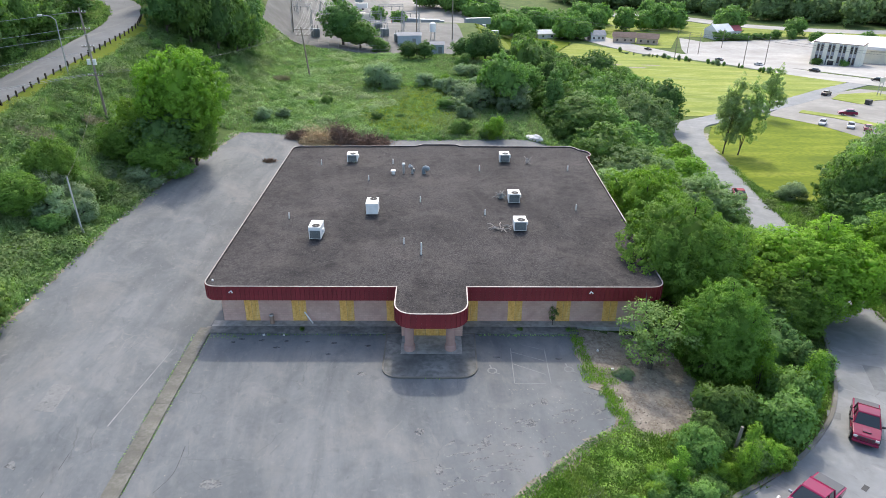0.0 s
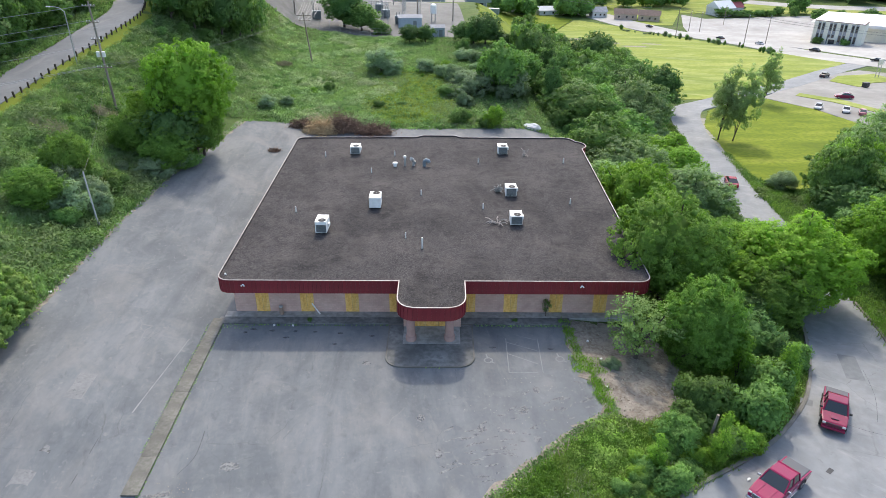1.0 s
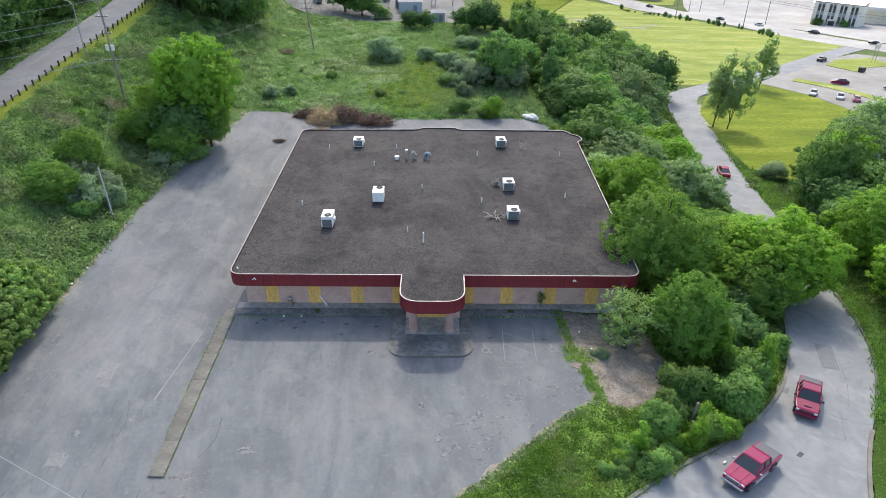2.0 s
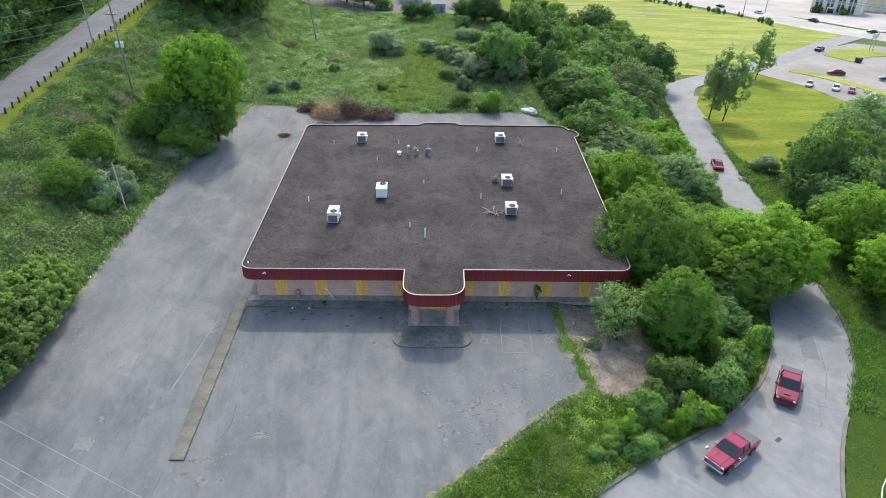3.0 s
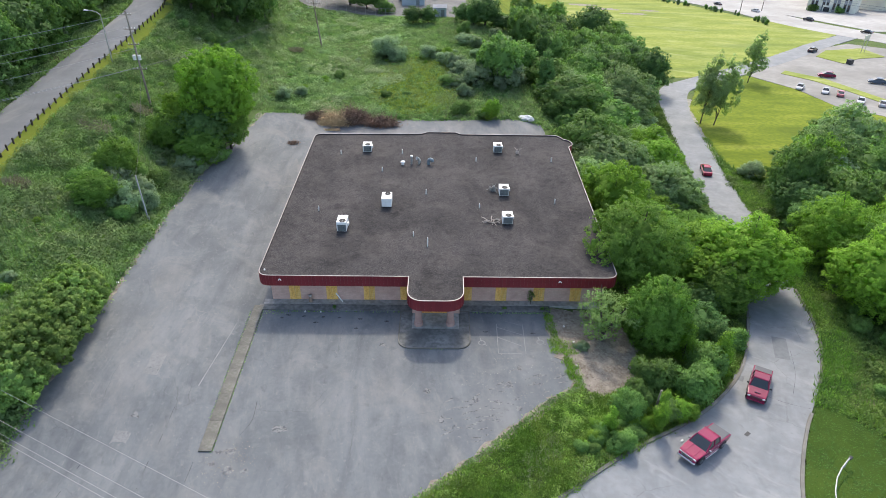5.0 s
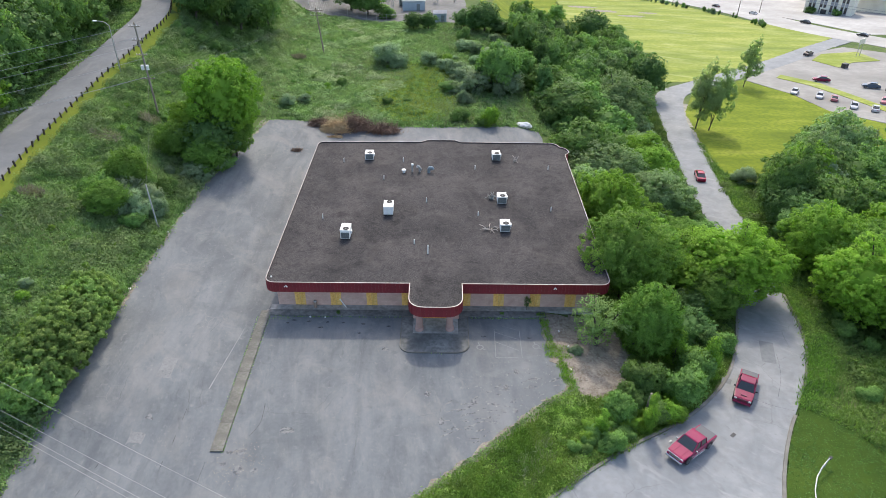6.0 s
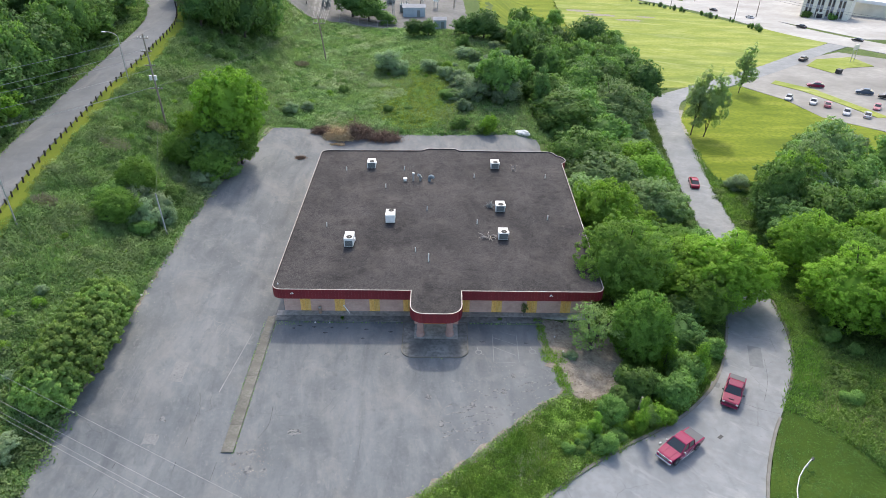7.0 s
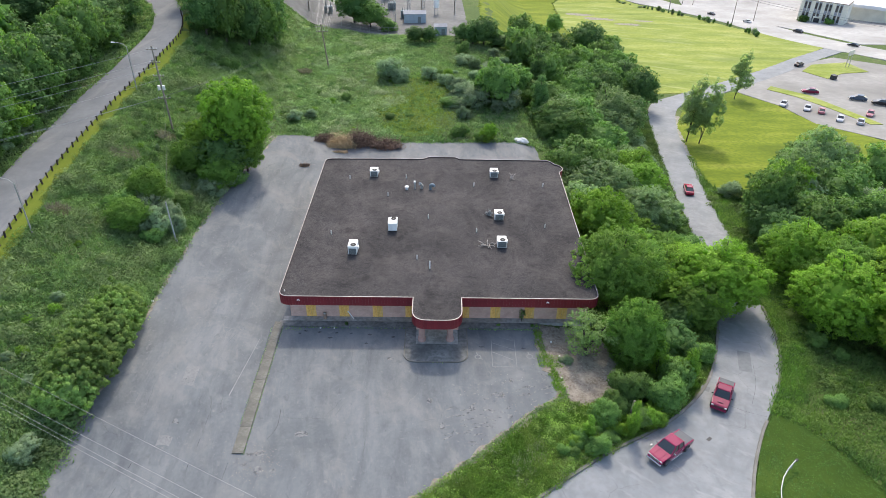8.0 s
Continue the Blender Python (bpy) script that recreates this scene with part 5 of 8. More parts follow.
def clumps(name, region, count, height, mat, label, seed, blades=4, spread=0.22, keep=None, width=0.09, category="grass", lift=0.0, anywhere=False):
    """A stand of grass or weeds: many small tufts of bent blades over a region (x0, y0, x1, y1)."""
    rng = np.random.default_rng(seed)
    x0, y0, x1, y1 = region
    x, y = rng.uniform(x0, x1, count), rng.uniform(y0, y1, count)
    ok = np.ones(count, bool)
    for poly in () if anywhere else CARVED:
        ok &= ~inside(x, y, poly)
    if keep is not None:
        ok &= keep(x, y, rng)
    x, y = x[ok], y[ok]
    z = land(x, y) + lift
    n = len(x)
    size = height * rng.uniform(0.55, 1.3, n) * (0.75 + 0.5 * np.sin(x * 0.35 + 2 * np.sin(y * 0.21)) ** 2)
    base = np.repeat(np.stack([x, y, z - 0.08], 1), blades, 0) + np.concatenate([rng.normal(0, spread, (n * blades, 2)), np.zeros((n * blades, 1))], 1)
    s = np.repeat(size, blades)[:, None]
    some = n * blades // 2
    a = rng.uniform(0, 2 * np.pi, n * blades)
    out = np.stack([np.cos(a), np.sin(a), np.zeros_like(a)], 1)
    side = np.stack([-np.sin(a), np.cos(a), np.zeros_like(a)], 1) * width * (0.6 + s)
    bend = rng.uniform(0.15, 0.8, (n * blades, 1))
    tip = base + out * s * bend + np.array([0, 0, 1]) * s * (1.05 - bend * 0.45)
    verts = np.stack([base + side, base - side, tip], 1).reshape(-1, 3)
    i = np.arange(n * blades)[:, None] * 3
    faces = np.hstack([i, i + 1, i + 2])
    # broad leaves of the weeds between the blades
    lp = base[:some] + np.array([0, 0, 1]) * s[:some] * rng.uniform(0.3, 0.9, (some, 1))
    lv, lf = leaf_cards(rng, lp, np.tile([0, 0, 1.0], (some, 1)), width * 3.3, 0.1, 0.5, True)
    faces = np.concatenate([faces, lf + len(verts)])
    verts = np.concatenate([verts, lv])
    return tagged(put(name, mesh_of(name, verts, faces, mat), None, None), label, category, kind="stuff")


def hillside(x, y, rng):
    return (x < -37.5) & (x > -58) & (x > -58 - 0.02 * y)


clumps("hillside_weeds", (-60, 18, -37, 175), 60000, 0.65, GRASS, "tall green weeds and grass on the hillside", 11, 5, 0.28, hillside, 0.06)
clumps("hillside_seed_grass", (-60, 18, -37, 175), 4500, 0.95, GRASS_DRY, "pale seeding grass among the weeds", 12, 5, 0.3,
       lambda x, y, rng: hillside(x, y, rng) & (np.sin(x * 0.3 + 1.7) * np.sin(y * 0.17) > 0.3), 0.045)
clumps("meadow_grass", (-52, 113, 50, 200), 70000, 0.55, GRASS, "green meadow grass behind the lot", 13, 4, 0.35, lambda x, y, rng: x > -60, 0.08)
clumps("meadow_seed_grass", (-45, 113, 20, 190), 14000, 0.7, GRASS_DRY, "pale seeding grass in the meadow", 14, 4, 0.35,
       lambda x, y, rng: np.sin(x * 0.13 + 0.6) * np.sin(y * 0.11 + 1) + 0.4 * np.sin(x * 0.5) > 0.35, 0.07)
clumps("meadow_fresh_grass", (-15, 115, 6, 152), 15000, 0.42, GRASS_SUN, "yellow-green soft grass in the middle of the meadow", 41, 4, 0.3,
       lambda x, y, rng: (x + 5) ** 2 / 90 + (y - 132) ** 2 / 330 < 0.7 + 0.5 * rng.random(len(x)), 0.07)
VERGE = [(13, 56), (13, 46), (14.8, 42.4), (12.3, 40.6), (8, 36.6), (4, 33), (-1, 29), (-8, 23), (2, 20), (13, 30), (22, 37), (30, 44.5), (35, 51), (38.5, 59), (45, 88), (48, 112),
         (56, 154), (50, 160), (22, 116), (21, 57)]
clumps("verge_weeds", (-8, 20, 37, 60), 90000, 0.5, GRASS_FRESH, "thick green weeds between the lot and the road", 15, 5, 0.2, lambda x, y, rng: inside(x, y, VERGE) & ((y < 42.6) | (x > 19)), 0.042)
clumps("verge_seed_grass", (-8, 20, 20, 42), 9000, 0.6, GRASS_DRY, "dry stalks among the verge weeds", 20, 4, 0.2,
       lambda x, y, rng: inside(x, y, VERGE) & (np.sin(x * 0.7 + 1) * np.sin(y * 0.6 + 2 * np.sin(x * 0.3)) > 0.25), 0.03)
# weeds by the trees take the grass tone with shade painted in
clumps("thicket_weeds", (20, 56, 57, 160), 30000, 0.55, GRASS_DEEP, "green weeds under the thicket, shade put in their colour", 19, 5, 0.3, lambda x, y, rng: inside(x, y, VERGE), 0.07)
clumps("roadside_weeds", (36, 20, 80, 130), 60000, 0.6, GRASS_DEEP, "green weeds beyond the road, wood's shade put in their colour", 16, 4, 0.3,
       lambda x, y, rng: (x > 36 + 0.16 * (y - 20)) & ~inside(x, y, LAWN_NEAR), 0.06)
clumps("roadside_fringe", (38, 40, 58, 110), 22000, 0.55, GRASS_FRESH, "bright fringe of weeds along the road's edge", 29, 5, 0.25,
       lambda x, y, rng: (np.abs(x - np.interp(y, [42.7, 46, 49.2, 52.7, 57.7, 61.8, 70, 89.5, 107], [40.9, 43.1, 44.9, 46.6, 48.4, 49.2, 50.7, 53.9, 56.0])) < 1.7), 0.045)
clumps("lawn_grass", (28, 8, 50, 43), 26000, 0.08, LEAF_DARK, "short mown grass of the corner lawn", 34, 4, 0.12, lambda x, y, rng: inside(x, y, CORNER), 0.03, lift=0.07, anywhere=True)
clumps("lot_edge_grass", (12.4, 42.5, 17.5, 56), 3600, 0.32, LEAF_BRIGHT, "fresh green grass strip along the lot edge", 17, 5, 0.12,
       lambda x, y, rng: np.abs(x - np.interp(y, [43.5, 47.7, 49.3, 51.8, 56], [14.5, 13.95, 13.5, 12.95, 12.8])) < 0.12 + 0.75 * np.abs(np.sin(y * 1.7 + 2 * np.sin(y * 0.9))) * rng.random(len(x)) ** 1.5 + 1.3 * (np.abs(y - 48.7) < 1.1) * rng.random(len(x)), 0.03, lift=0.06, anywhere=True)


def mounds(name, region, count, radius, mat, label, seed, keep, each=40, leaf=0.3, flat=0.6):
    """Low humps of leafy weeds and vines over a region."""
    rng = np.random.default_rng(seed)
    x0, y0, x1, y1 = region
    x, y = rng.uniform(x0, x1, count), rng.uniform(y0, y1, count)
    ok = keep(x, y, rng)
    for poly in CARVED:
        ok &= ~inside(x, y, poly)
    x, y = x[ok], y[ok]
    r = radius * rng.uniform(0.45, 1.5, len(x)) * (0.7 + 0.6 * np.sin(x * 0.23 + 2.1 * np.sin(y * 0.13)) ** 2)
    c = np.stack([x, y, land(x, y) - 0.1], 1)
    pick = rng.choice(len(x), len(x) * each, p=r ** 2 / np.sum(r ** 2))
    n = rng.normal(0, 1, (len(pick), 3))
    n[:, 2] = np.abs(n[:, 2])
    n /= np.linalg.norm(n, axis=1)[:, None]
    p = c[pick] + n * (r[pick] * rng.uniform(0.6, 1.1, len(pick)))[:, None] * np.array([1, 1, flat])
    verts, faces = leaf_cards(rng, p, n * 0.7 + np.array([0, 0, 0.35]), leaf, 0.1, 0.45, True)
    soft = n + np.array([0, 0, 0.35]) + rng.normal(0, 0.2, n.shape)
    soft = np.repeat(soft / np.linalg.norm(soft, axis=1)[:, None], 3, 0)
    return tagged(put(name, mesh_of(name, verts, faces, mat, soft), None, None), label, "weeds", kind="stuff")


mounds("hillside_vines", (-60, 18, -37, 165), 4200, 1.15, WEED, "lumpy green weeds and vines over the hillside", 61, hillside, 90, 0.23, 0.72)
mounds("meadow_weeds", (-50, 114, -8, 188), 2600, 0.9, WEED_PALE, "pale green lumpy weeds of the meadow", 62,
       lambda x, y, rng: (x < -14 + 6 * np.sin(y * 0.2)) | (y > 158) | (y < 119), 52, 0.25)
mounds("meadow_weeds", (-8, 113, 24, 180), 900, 0.8, WEED, "green weeds between the meadow and the scrub", 63, lambda x, y, rng: (y < 119) | (x > 4) | (y > 160), 50, 0.25)
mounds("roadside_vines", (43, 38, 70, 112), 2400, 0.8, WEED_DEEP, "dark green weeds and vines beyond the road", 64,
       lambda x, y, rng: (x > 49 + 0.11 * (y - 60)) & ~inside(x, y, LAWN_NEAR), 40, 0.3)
mounds("verge_vines", (0, 28, 37, 58), 3000, 0.5, WEED_FRESH, "leafy weeds on the verge between lot and road", 65,
       lambda x, y, rng: inside(x, y, VERGE) & ((y < 42) | (x > 21)), 60, 0.16)

DEAD_PATCHES = ((-52.3, 88.8, 2.2), (-49.2, 98.4, 1.6), (-54.2, 70.3, 1.5), (-33.3, 148, 1.7))
for k, (px, py, pr) in enumerate(DEAD_PATCHES):
    clumps("dead_weeds", (px - pr, py - pr, px + pr, py + pr), int(230 * pr), 0.75, DEAD_WEED, "patch of brown dead stalks among the weeds", 70 + k, 5, 0.2,
           lambda x, y, rng: (x - px) ** 2 + ((y - py) / 0.8) ** 2 < (pr * rng.uniform(0.4, 1.1, len(x))) ** 2, 0.045, "weeds", 0.55)


def tufts(name, points, count, height, label, seed, wide=0.15):
    """Small grass growing out of joints along a line on the pavement."""
    rng = np.random.default_rng(seed)
    rows = along(points, 0.15)
    pick = rng.choice(len(rows), count)
    p = np.array([[rows[i][0].x, rows[i][0].y, 0] for i in pick]) + np.concatenate([rng.normal(0, wide, (count, 2)), np.zeros((count, 1))], 1)
    p[:, 2] = land(p[:, 0], p[:, 1])
    n = np.tile([0, 0, 1.0], (count, 1))
    verts, faces = leaf_cards(rng, p + np.array([0, 0, height * 0.4]), n, height, 0.0, 1.0)
    return tagged(put(name, mesh_of(name, verts, faces, GRASS), None, None), label, "grass", kind="stuff")


tufts("joint_grass", [(-19.95, 34), (-19.95, 45), (-20.0, 55.2)], 1100, 0.1, "grass growing along the divider strip", 21, 0.05)
tufts("joint_grass", [(-21.2, 38), (-21.25, 45), (-21.3, 54.4)], 330, 0.09, "grass growing along the divider strip", 31, 0.05)
tufts("joint_grass", [(-19.5, 54.6), (-10, 54.55), (-4.2, 54.6)], 130, 0.15, "grass growing along the walk", 22, 0.06)
tufts("joint_grass", [(-19.4, 54.3), (-16.8, 54.2)], 40, 0.14, "grass clump at the end of the walk", 23, 0.2)
tufts("joint_grass", [(4.0, 54.6), (8, 54.55), (13, 54.6)], 150, 0.15, "grass growing along the walk", 24, 0.08)
tufts("joint_grass", [(-0.2, 48.3), (0.9, 48.25)], 40, 0.16, "grass clump at the pad's edge", 25, 0.12)
tufts("edge_grass", LOT[1:9], 5000, 0.16, "grass creeping over the lot's edge", 26, 0.3)
tufts("edge_grass", LOT[8:14], 2500, 0.2, "grass creeping over the lot's edge", 27, 0.3)
tufts("edge_grass", LOT[21:28], 3500, 0.15, "grass creeping over the lot's edge", 28, 0.25)

clumps("wood_edge_weeds", (-76, 40, -65, 175), 9000, 0.6, GRASS, "green weeds between the hill road and the wood", 18, 5, 0.3, None, 0.1)


def woods(name, spots, label, mat=None, kind="far"):
    """Distant trees, too far to pick apart: many crowns joined into one stand."""
    rng = random.Random(len(spots) * 17 + 3)
    shapes = []
    for cm, tm in MODELS[kind]:
        co = np.empty(len(cm.vertices) * 3, np.float32)
        cm.vertices.foreach_get("co", co)
        ix = np.empty(len(cm.loops), np.int32)
        cm.loops.foreach_get("vertex_index", ix)
        shapes.append((co.reshape(-1, 3), ix.reshape(-1, 3), TALL[cm.name], SHADING[cm.name]))
    vs, fs, ns, n = [], [], [], 0
    for x, y, r, h in spots:
        co, ix, tall, soft = rng.choice(shapes)
        a = rng.uniform(0, 2 * math.pi)
        c, s = math.cos(a), math.sin(a)
        q = np.stack([(co[:, 0] * c - co[:, 1] * s) * r, (co[:, 0] * s + co[:, 1] * c) * r, co[:, 2] * h / tall], 1) + np.array([x, y, z_at(x, y) - 0.3])
        vs.append(q)
        ns.append(np.stack([soft[:, 0] * c - soft[:, 1] * s, soft[:, 0] * s + soft[:, 1] * c, soft[:, 2]], 1))
        fs.append(ix + n)
        n += len(q)
    return tagged(put(name, mesh_of(name, np.concatenate(vs), np.concatenate(fs), mat or LEAF, np.concatenate(ns)), None, None), label, "trees", kind="stuff")

# west of the lot
plant("near_maple", -36.2, 97.6, 6.0, 16.4, "large dense green tree leaning over the lot's edge", lean=3, clear=3.6)
plant("near_maple", -41.0, 95.6, 3.9, 9.4)
plant("dark", -37.4, 92.8, 4.4, 9.2)
plant("near_tree", -34.6, 96.4, 3.4, 8.6)
plant("olive", -36.2, 91.4, 2.2, 2.8)
plant("near_tree", -42.6, 91.6, 3.0, 6.6)
plant("shrub", -35.6, 91.6, 2.2, 2.8)
plant("near_tree", -37.4, 89.8, 3.6, 6.4)
plant("olive", -38.2, 86.6, 2.6, 3.0)
plant("near_tree", -44.6, 78.0, 3.0, 7.4)
plant("olive", -43.8, 75.4, 2.6, 4.8)
plant("olive", -40.2, 74.4, 2.0, 3.2)
plant("shrub", -47.4, 74.8, 2.6, 3.8)
plant("shrub", -42.0, 70.6, 1.9, 2.2)
plant("olive", -41.8, 76.2, 2.6, 3.6)
plant("olive", -42.6, 73.4, 3.0, 4.2)
plant("near_tree", -45.4, 72.0, 3.2, 5.0)
plant("shrub", -43.6, 79.6, 2.4, 3.2)
plant("shrub", -40.6, 80.8, 1.8, 2.6)
plant("olive", -41.6, 32.6, 1.8, 2.4)
for x, y, r, h in ((-39.6, 52.6, 3.2, 5.0), (-39.5, 50.6, 3.4, 5.3), (-39.4, 48.6, 3.6, 5.5), (-39.6, 46.4, 3.8, 5.6), (-39.7, 44.0, 3.8, 5.5), (-39.8, 41.6, 3.7, 5.3), (-39.8, 39.4, 3.2, 4.6)):
    plant("hedge", x, y, r, h, "large glossy green shrub beside the lot", "hedge shrubs")
hill_rng = random.Random(8)
for k in range(80):
    x, y = hill_rng.uniform(-55, -39.5), hill_rng.uniform(34, 150)
    plant(hill_rng.choice(("shrub", "olive", "shrub", "shrub_bright")), x, y, hill_rng.uniform(0.4, 1.2), hill_rng.uniform(0.6, 1.4), group="hillside shrubs")

# wood above the hill road
wood_rng = random.Random(21)
for k in range(46):
    y = 62 + 2.6 * k + wood_rng.uniform(-1.5, 1.5)
    edge = -69.6 - 0.0015 * (y - 90) ** 2 * (1 if y < 90 else 0) - max(0, y - 140) * 0.55
    plant(wood_rng.choice(("tree", "dark", "tree", "maple")), edge - wood_rng.uniform(1.5, 4.5), y, wood_rng.uniform(3.8, 5.8), wood_rng.uniform(8, 14), group="wood above the hill road")
for k in range(34):
    y = wood_rng.uniform(60, 185)
    plant(wood_rng.choice(("far", "dark")), -80 - wood_rng.uniform(0, 16) - max(0, y - 140) * 0.5, y, wood_rng.uniform(4.5, 6.5), wood_rng.uniform(11, 17), group="wood above the hill road")
for k in range(40):
    y = 60 + 2.6 * k
    plant(wood_rng.choice(("shrub", "olive", "shrub")), -69.8 - max(0, y - 140) * 0.5 + wood_rng.uniform(-1.2, 0.6), y, wood_rng.uniform(1.2, 2.2), wood_rng.uniform(1.6, 3.2), group="shrubs at the wood's edge")
# wood between the hill road and the substation
for k in range(24):
    y = wood_rng.uniform(156, 192)
    x = wood_rng.uniform(-62 - (y - 156) * 0.3, -48)
    plant(wood_rng.choice(("dark", "tree", "dark")), x, y, wood_rng.uniform(3.5, 5), wood_rng.uniform(9, 14), group="wood behind the meadow")
for x, y, r, h in ((-53.5, 141.5, 4.2, 13), (-50.0, 144.0, 4.6, 16), (-46.2, 149.0, 4.4, 15), (-49.5, 152.5, 5.0, 18), (-44.2, 155.0, 4.2, 14), (-54.5, 150.0, 4.8, 16), (-43.2, 162.0, 4.0, 13)):
    plant("dark" if h % 2 else "tree", x, y, r, h, "tall vine-hung dark green tree at the meadow's edge", "wood behind the meadow")
for x, y, r in ((-55.0, 133.0, 1.3), (-52.6, 132.2, 1.6), (-50.4, 132.4, 1.7), (-48.0, 133.0, 1.8), (-46.2, 135.0, 1.6), (-44.6, 146.5, 1.9), (-47.6, 142.5, 2.2), (-51.0, 138.8, 2.0), (-41.6, 158.5, 1.8)):
    plant("shrub", x, y, r, r * 1.2, group="shrubs at the wood's edge")
plant("dark", -47.5, 171.0, 5.0, 12.0)
plant("dark", -50.0, 178.0, 4.6, 11.0)
plant("olive", -44.0, 168.0, 2.6, 3.0)
plant("dark", -49.5, 163.0, 5.0, 12.0)
plant("tree", -53.0, 157.0, 4.0, 9.0)

# meadow
plant("olive", -12.6, 149.5, 4.2, 5.4)
plant("olive", -9.8, 147.0, 2.6, 3.6)
plant("shrub", -21.4, 133.5, 1.3, 1.9)
plant("olive", -30.6, 119.6, 1.9, 2.4)
plant("olive", -27.6, 122.0, 1.5, 1.8)
plant("shrub", -10.8, 123.6, 1.4, 1.5)
plant("shrub", 0.2, 151.0, 1.8, 2.2)
plant("olive", -2.6, 149.5, 2.6, 3.2)
plant("olive", 1.2, 145.0, 2.4, 3.0)
plant("olive", 3.4, 141.0, 2.8, 3.4)
plant("olive", 5.5, 135.5, 3.2, 4.0)
plant("shrub_bright", 1.8, 148.5, 1.8, 3.4)
plant("olive", 7.6, 130.5, 3.8, 5.0)
plant("olive", 14.6, 131.0, 4.0, 5.4)
plant("maple", 12.3, 131.5, 4.6, 11.0)
plant("shrub", 4.2, 115.6, 2.0, 2.6)
plant("shrub_bright", 9.6, 113.8, 2.0, 4.2)
plant("shrub", 8.4, 113.6, 1.7, 2.2)
for x, y, r, h in ((-7.8, 181, 2.6, 5), (-3.6, 181.5, 2.6, 5), (6.2, 183, 3.2, 5.6), (11.8, 179, 4.4, 8.5), (8.8, 180, 3.0, 6.0), (16, 178, 3.0, 4.5)):
    plant("dark", x, y, r, h, group="trees behind the meadow")
plant("dark", -27.0, 199.0, 6.0, 13.0)
plant("tree", -22.0, 196.5, 5.0, 8.0)
plant("shrub", -17.0, 194.5, 3.4, 4.0)

# thicket east of the store
east_rng = random.Random(33)
plant("near_tree", 24.2, 62.0, 5.9, 13.8, "big leafy green tree beside the store's roof corner")
plant("near_tree", 30.0, 67.5, 4.6, 9.0)
plant("near_maple", 25.4, 79.5, 5.0, 11.0)
plant("sun_maple", 40.3, 65.8, 6.6, 11.4, "round bright green tree arching over the road")
plant("near_tree", 36.2, 61.5, 4.0, 7.2)
plant("dark", 33.0, 60.0, 2.8, 4.4)
plant("near_tree", 24.5, 51.2, 3.7, 9.8, "leafy green tree at the edge of the bare soil")
plant("sapling", 18.6, 50.6, 3.9, 6.0, "sparse pale shrub-like tree by the store front")
plant("shrub", 22.3, 44.2, 2.5, 4.2)
plant("shrub", 26.4, 43.8, 2.9, 4.2)
plant("shrub", 28.8, 47.0, 2.6, 4.4)
plant("spire", 27.4, 49.0, 1.2, 6.0)
plant("spire", 30.8, 47.6, 1.3, 6.2)
plant("spire", 21.4, 37.8, 1.0, 5.4)
plant("spire", 16.4, 36.8, 0.9, 3.6)
plant("shrub_bright", 20.2, 38.0, 0.8, 1.5)
plant("shrub_bright", 24.2, 40.0, 1.6, 2.4)
plant("shrub_bright", 25.2, 40.2, 1.3, 1.9)
plant("shrub", 18.9, 39.4, 1.7, 3.0)
plant("shrub", 17.2, 35.2, 1.5, 2.2)
plant("shrub", 20.4, 41.4, 1.9, 2.6)
plant("shrub", 22.6, 39.4, 1.5, 2.2)
plant("dark", 30.4, 54.0, 2.8, 5.0)
plant("olive", 15.9, 48.9, 0.9, 0.8)
plant("shrub", 34.0, 53.0, 2.0, 2.8)
plant("cone", 31.8, 51.0, 1.9, 5.0)
low_rng = random.Random(61)
for k in range(46):
    x = low_rng.uniform(13, 27)
    y = 34 + (x - 13) * 0.62 + low_rng.uniform(-1.2, 3.6)
    if inside(x, y, VERGE) and not inside(x, y, DIRT) and not inside(x, y, ROAD_OUTLINE):
        plant(low_rng.choice(("shrub", "shrub", "shrub_bright")), x, y, low_rng.uniform(0.5, 1.1), low_rng.uniform(0.7, 1.5), group="low shrubs of the verge")
for k in range(9):
    y = low_rng.uniform(44, 64)
    plant("shrub", 46.5 + (y - 44) * 0.32 + abs(low_rng.gauss(0, 4.0)), y, low_rng.uniform(0.7, 1.8), low_rng.uniform(0.9, 2.4), group="roadside shrubs")
for k in range(54):
    y = 66 + 1.61 * k + east_rng.uniform(-1, 1)
    lo, hi = 23.5 + max(0, y - 108) * -0.08, 40.6 + (y - 90) * 0.12
    x = east_rng.uniform(lo, hi)
    r = east_rng.uniform(2.4, 6.0)
    x = min(x, hi - 1.15 * r + 2.6)
    plant(east_rng.choice(("tree", "tree", "maple", "pale_tree", "maple", "pale_tree") if y > 84 else ("near_tree", "near_maple", "maple", "tree")), x, y, r, r * east_rng.uniform(1.4, 1.9), group="thicket east of the store")
for k in range(30):
    y = 68 + 3.0 * k
    x = (23.6 if k % 2 else 41.6 + (y - 90) * 0.1) + east_rng.uniform(-1, 1.5)
    r = east_rng.uniform(2.0, 3.2)
    plant(east_rng.choice(("shrub", "olive", "tree")), x, y, r, r * 1.4, group="thicket east of the store")
plant("cone", 22.0, 131.0, 3.2, 10.5)
plant("tree", 17.5, 140.0, 4.0, 8.0)
plant("dark", 42.5, 150.0, 5.0, 11.5)
plant("dark", 55.4, 167.5, 5.2, 13.0)
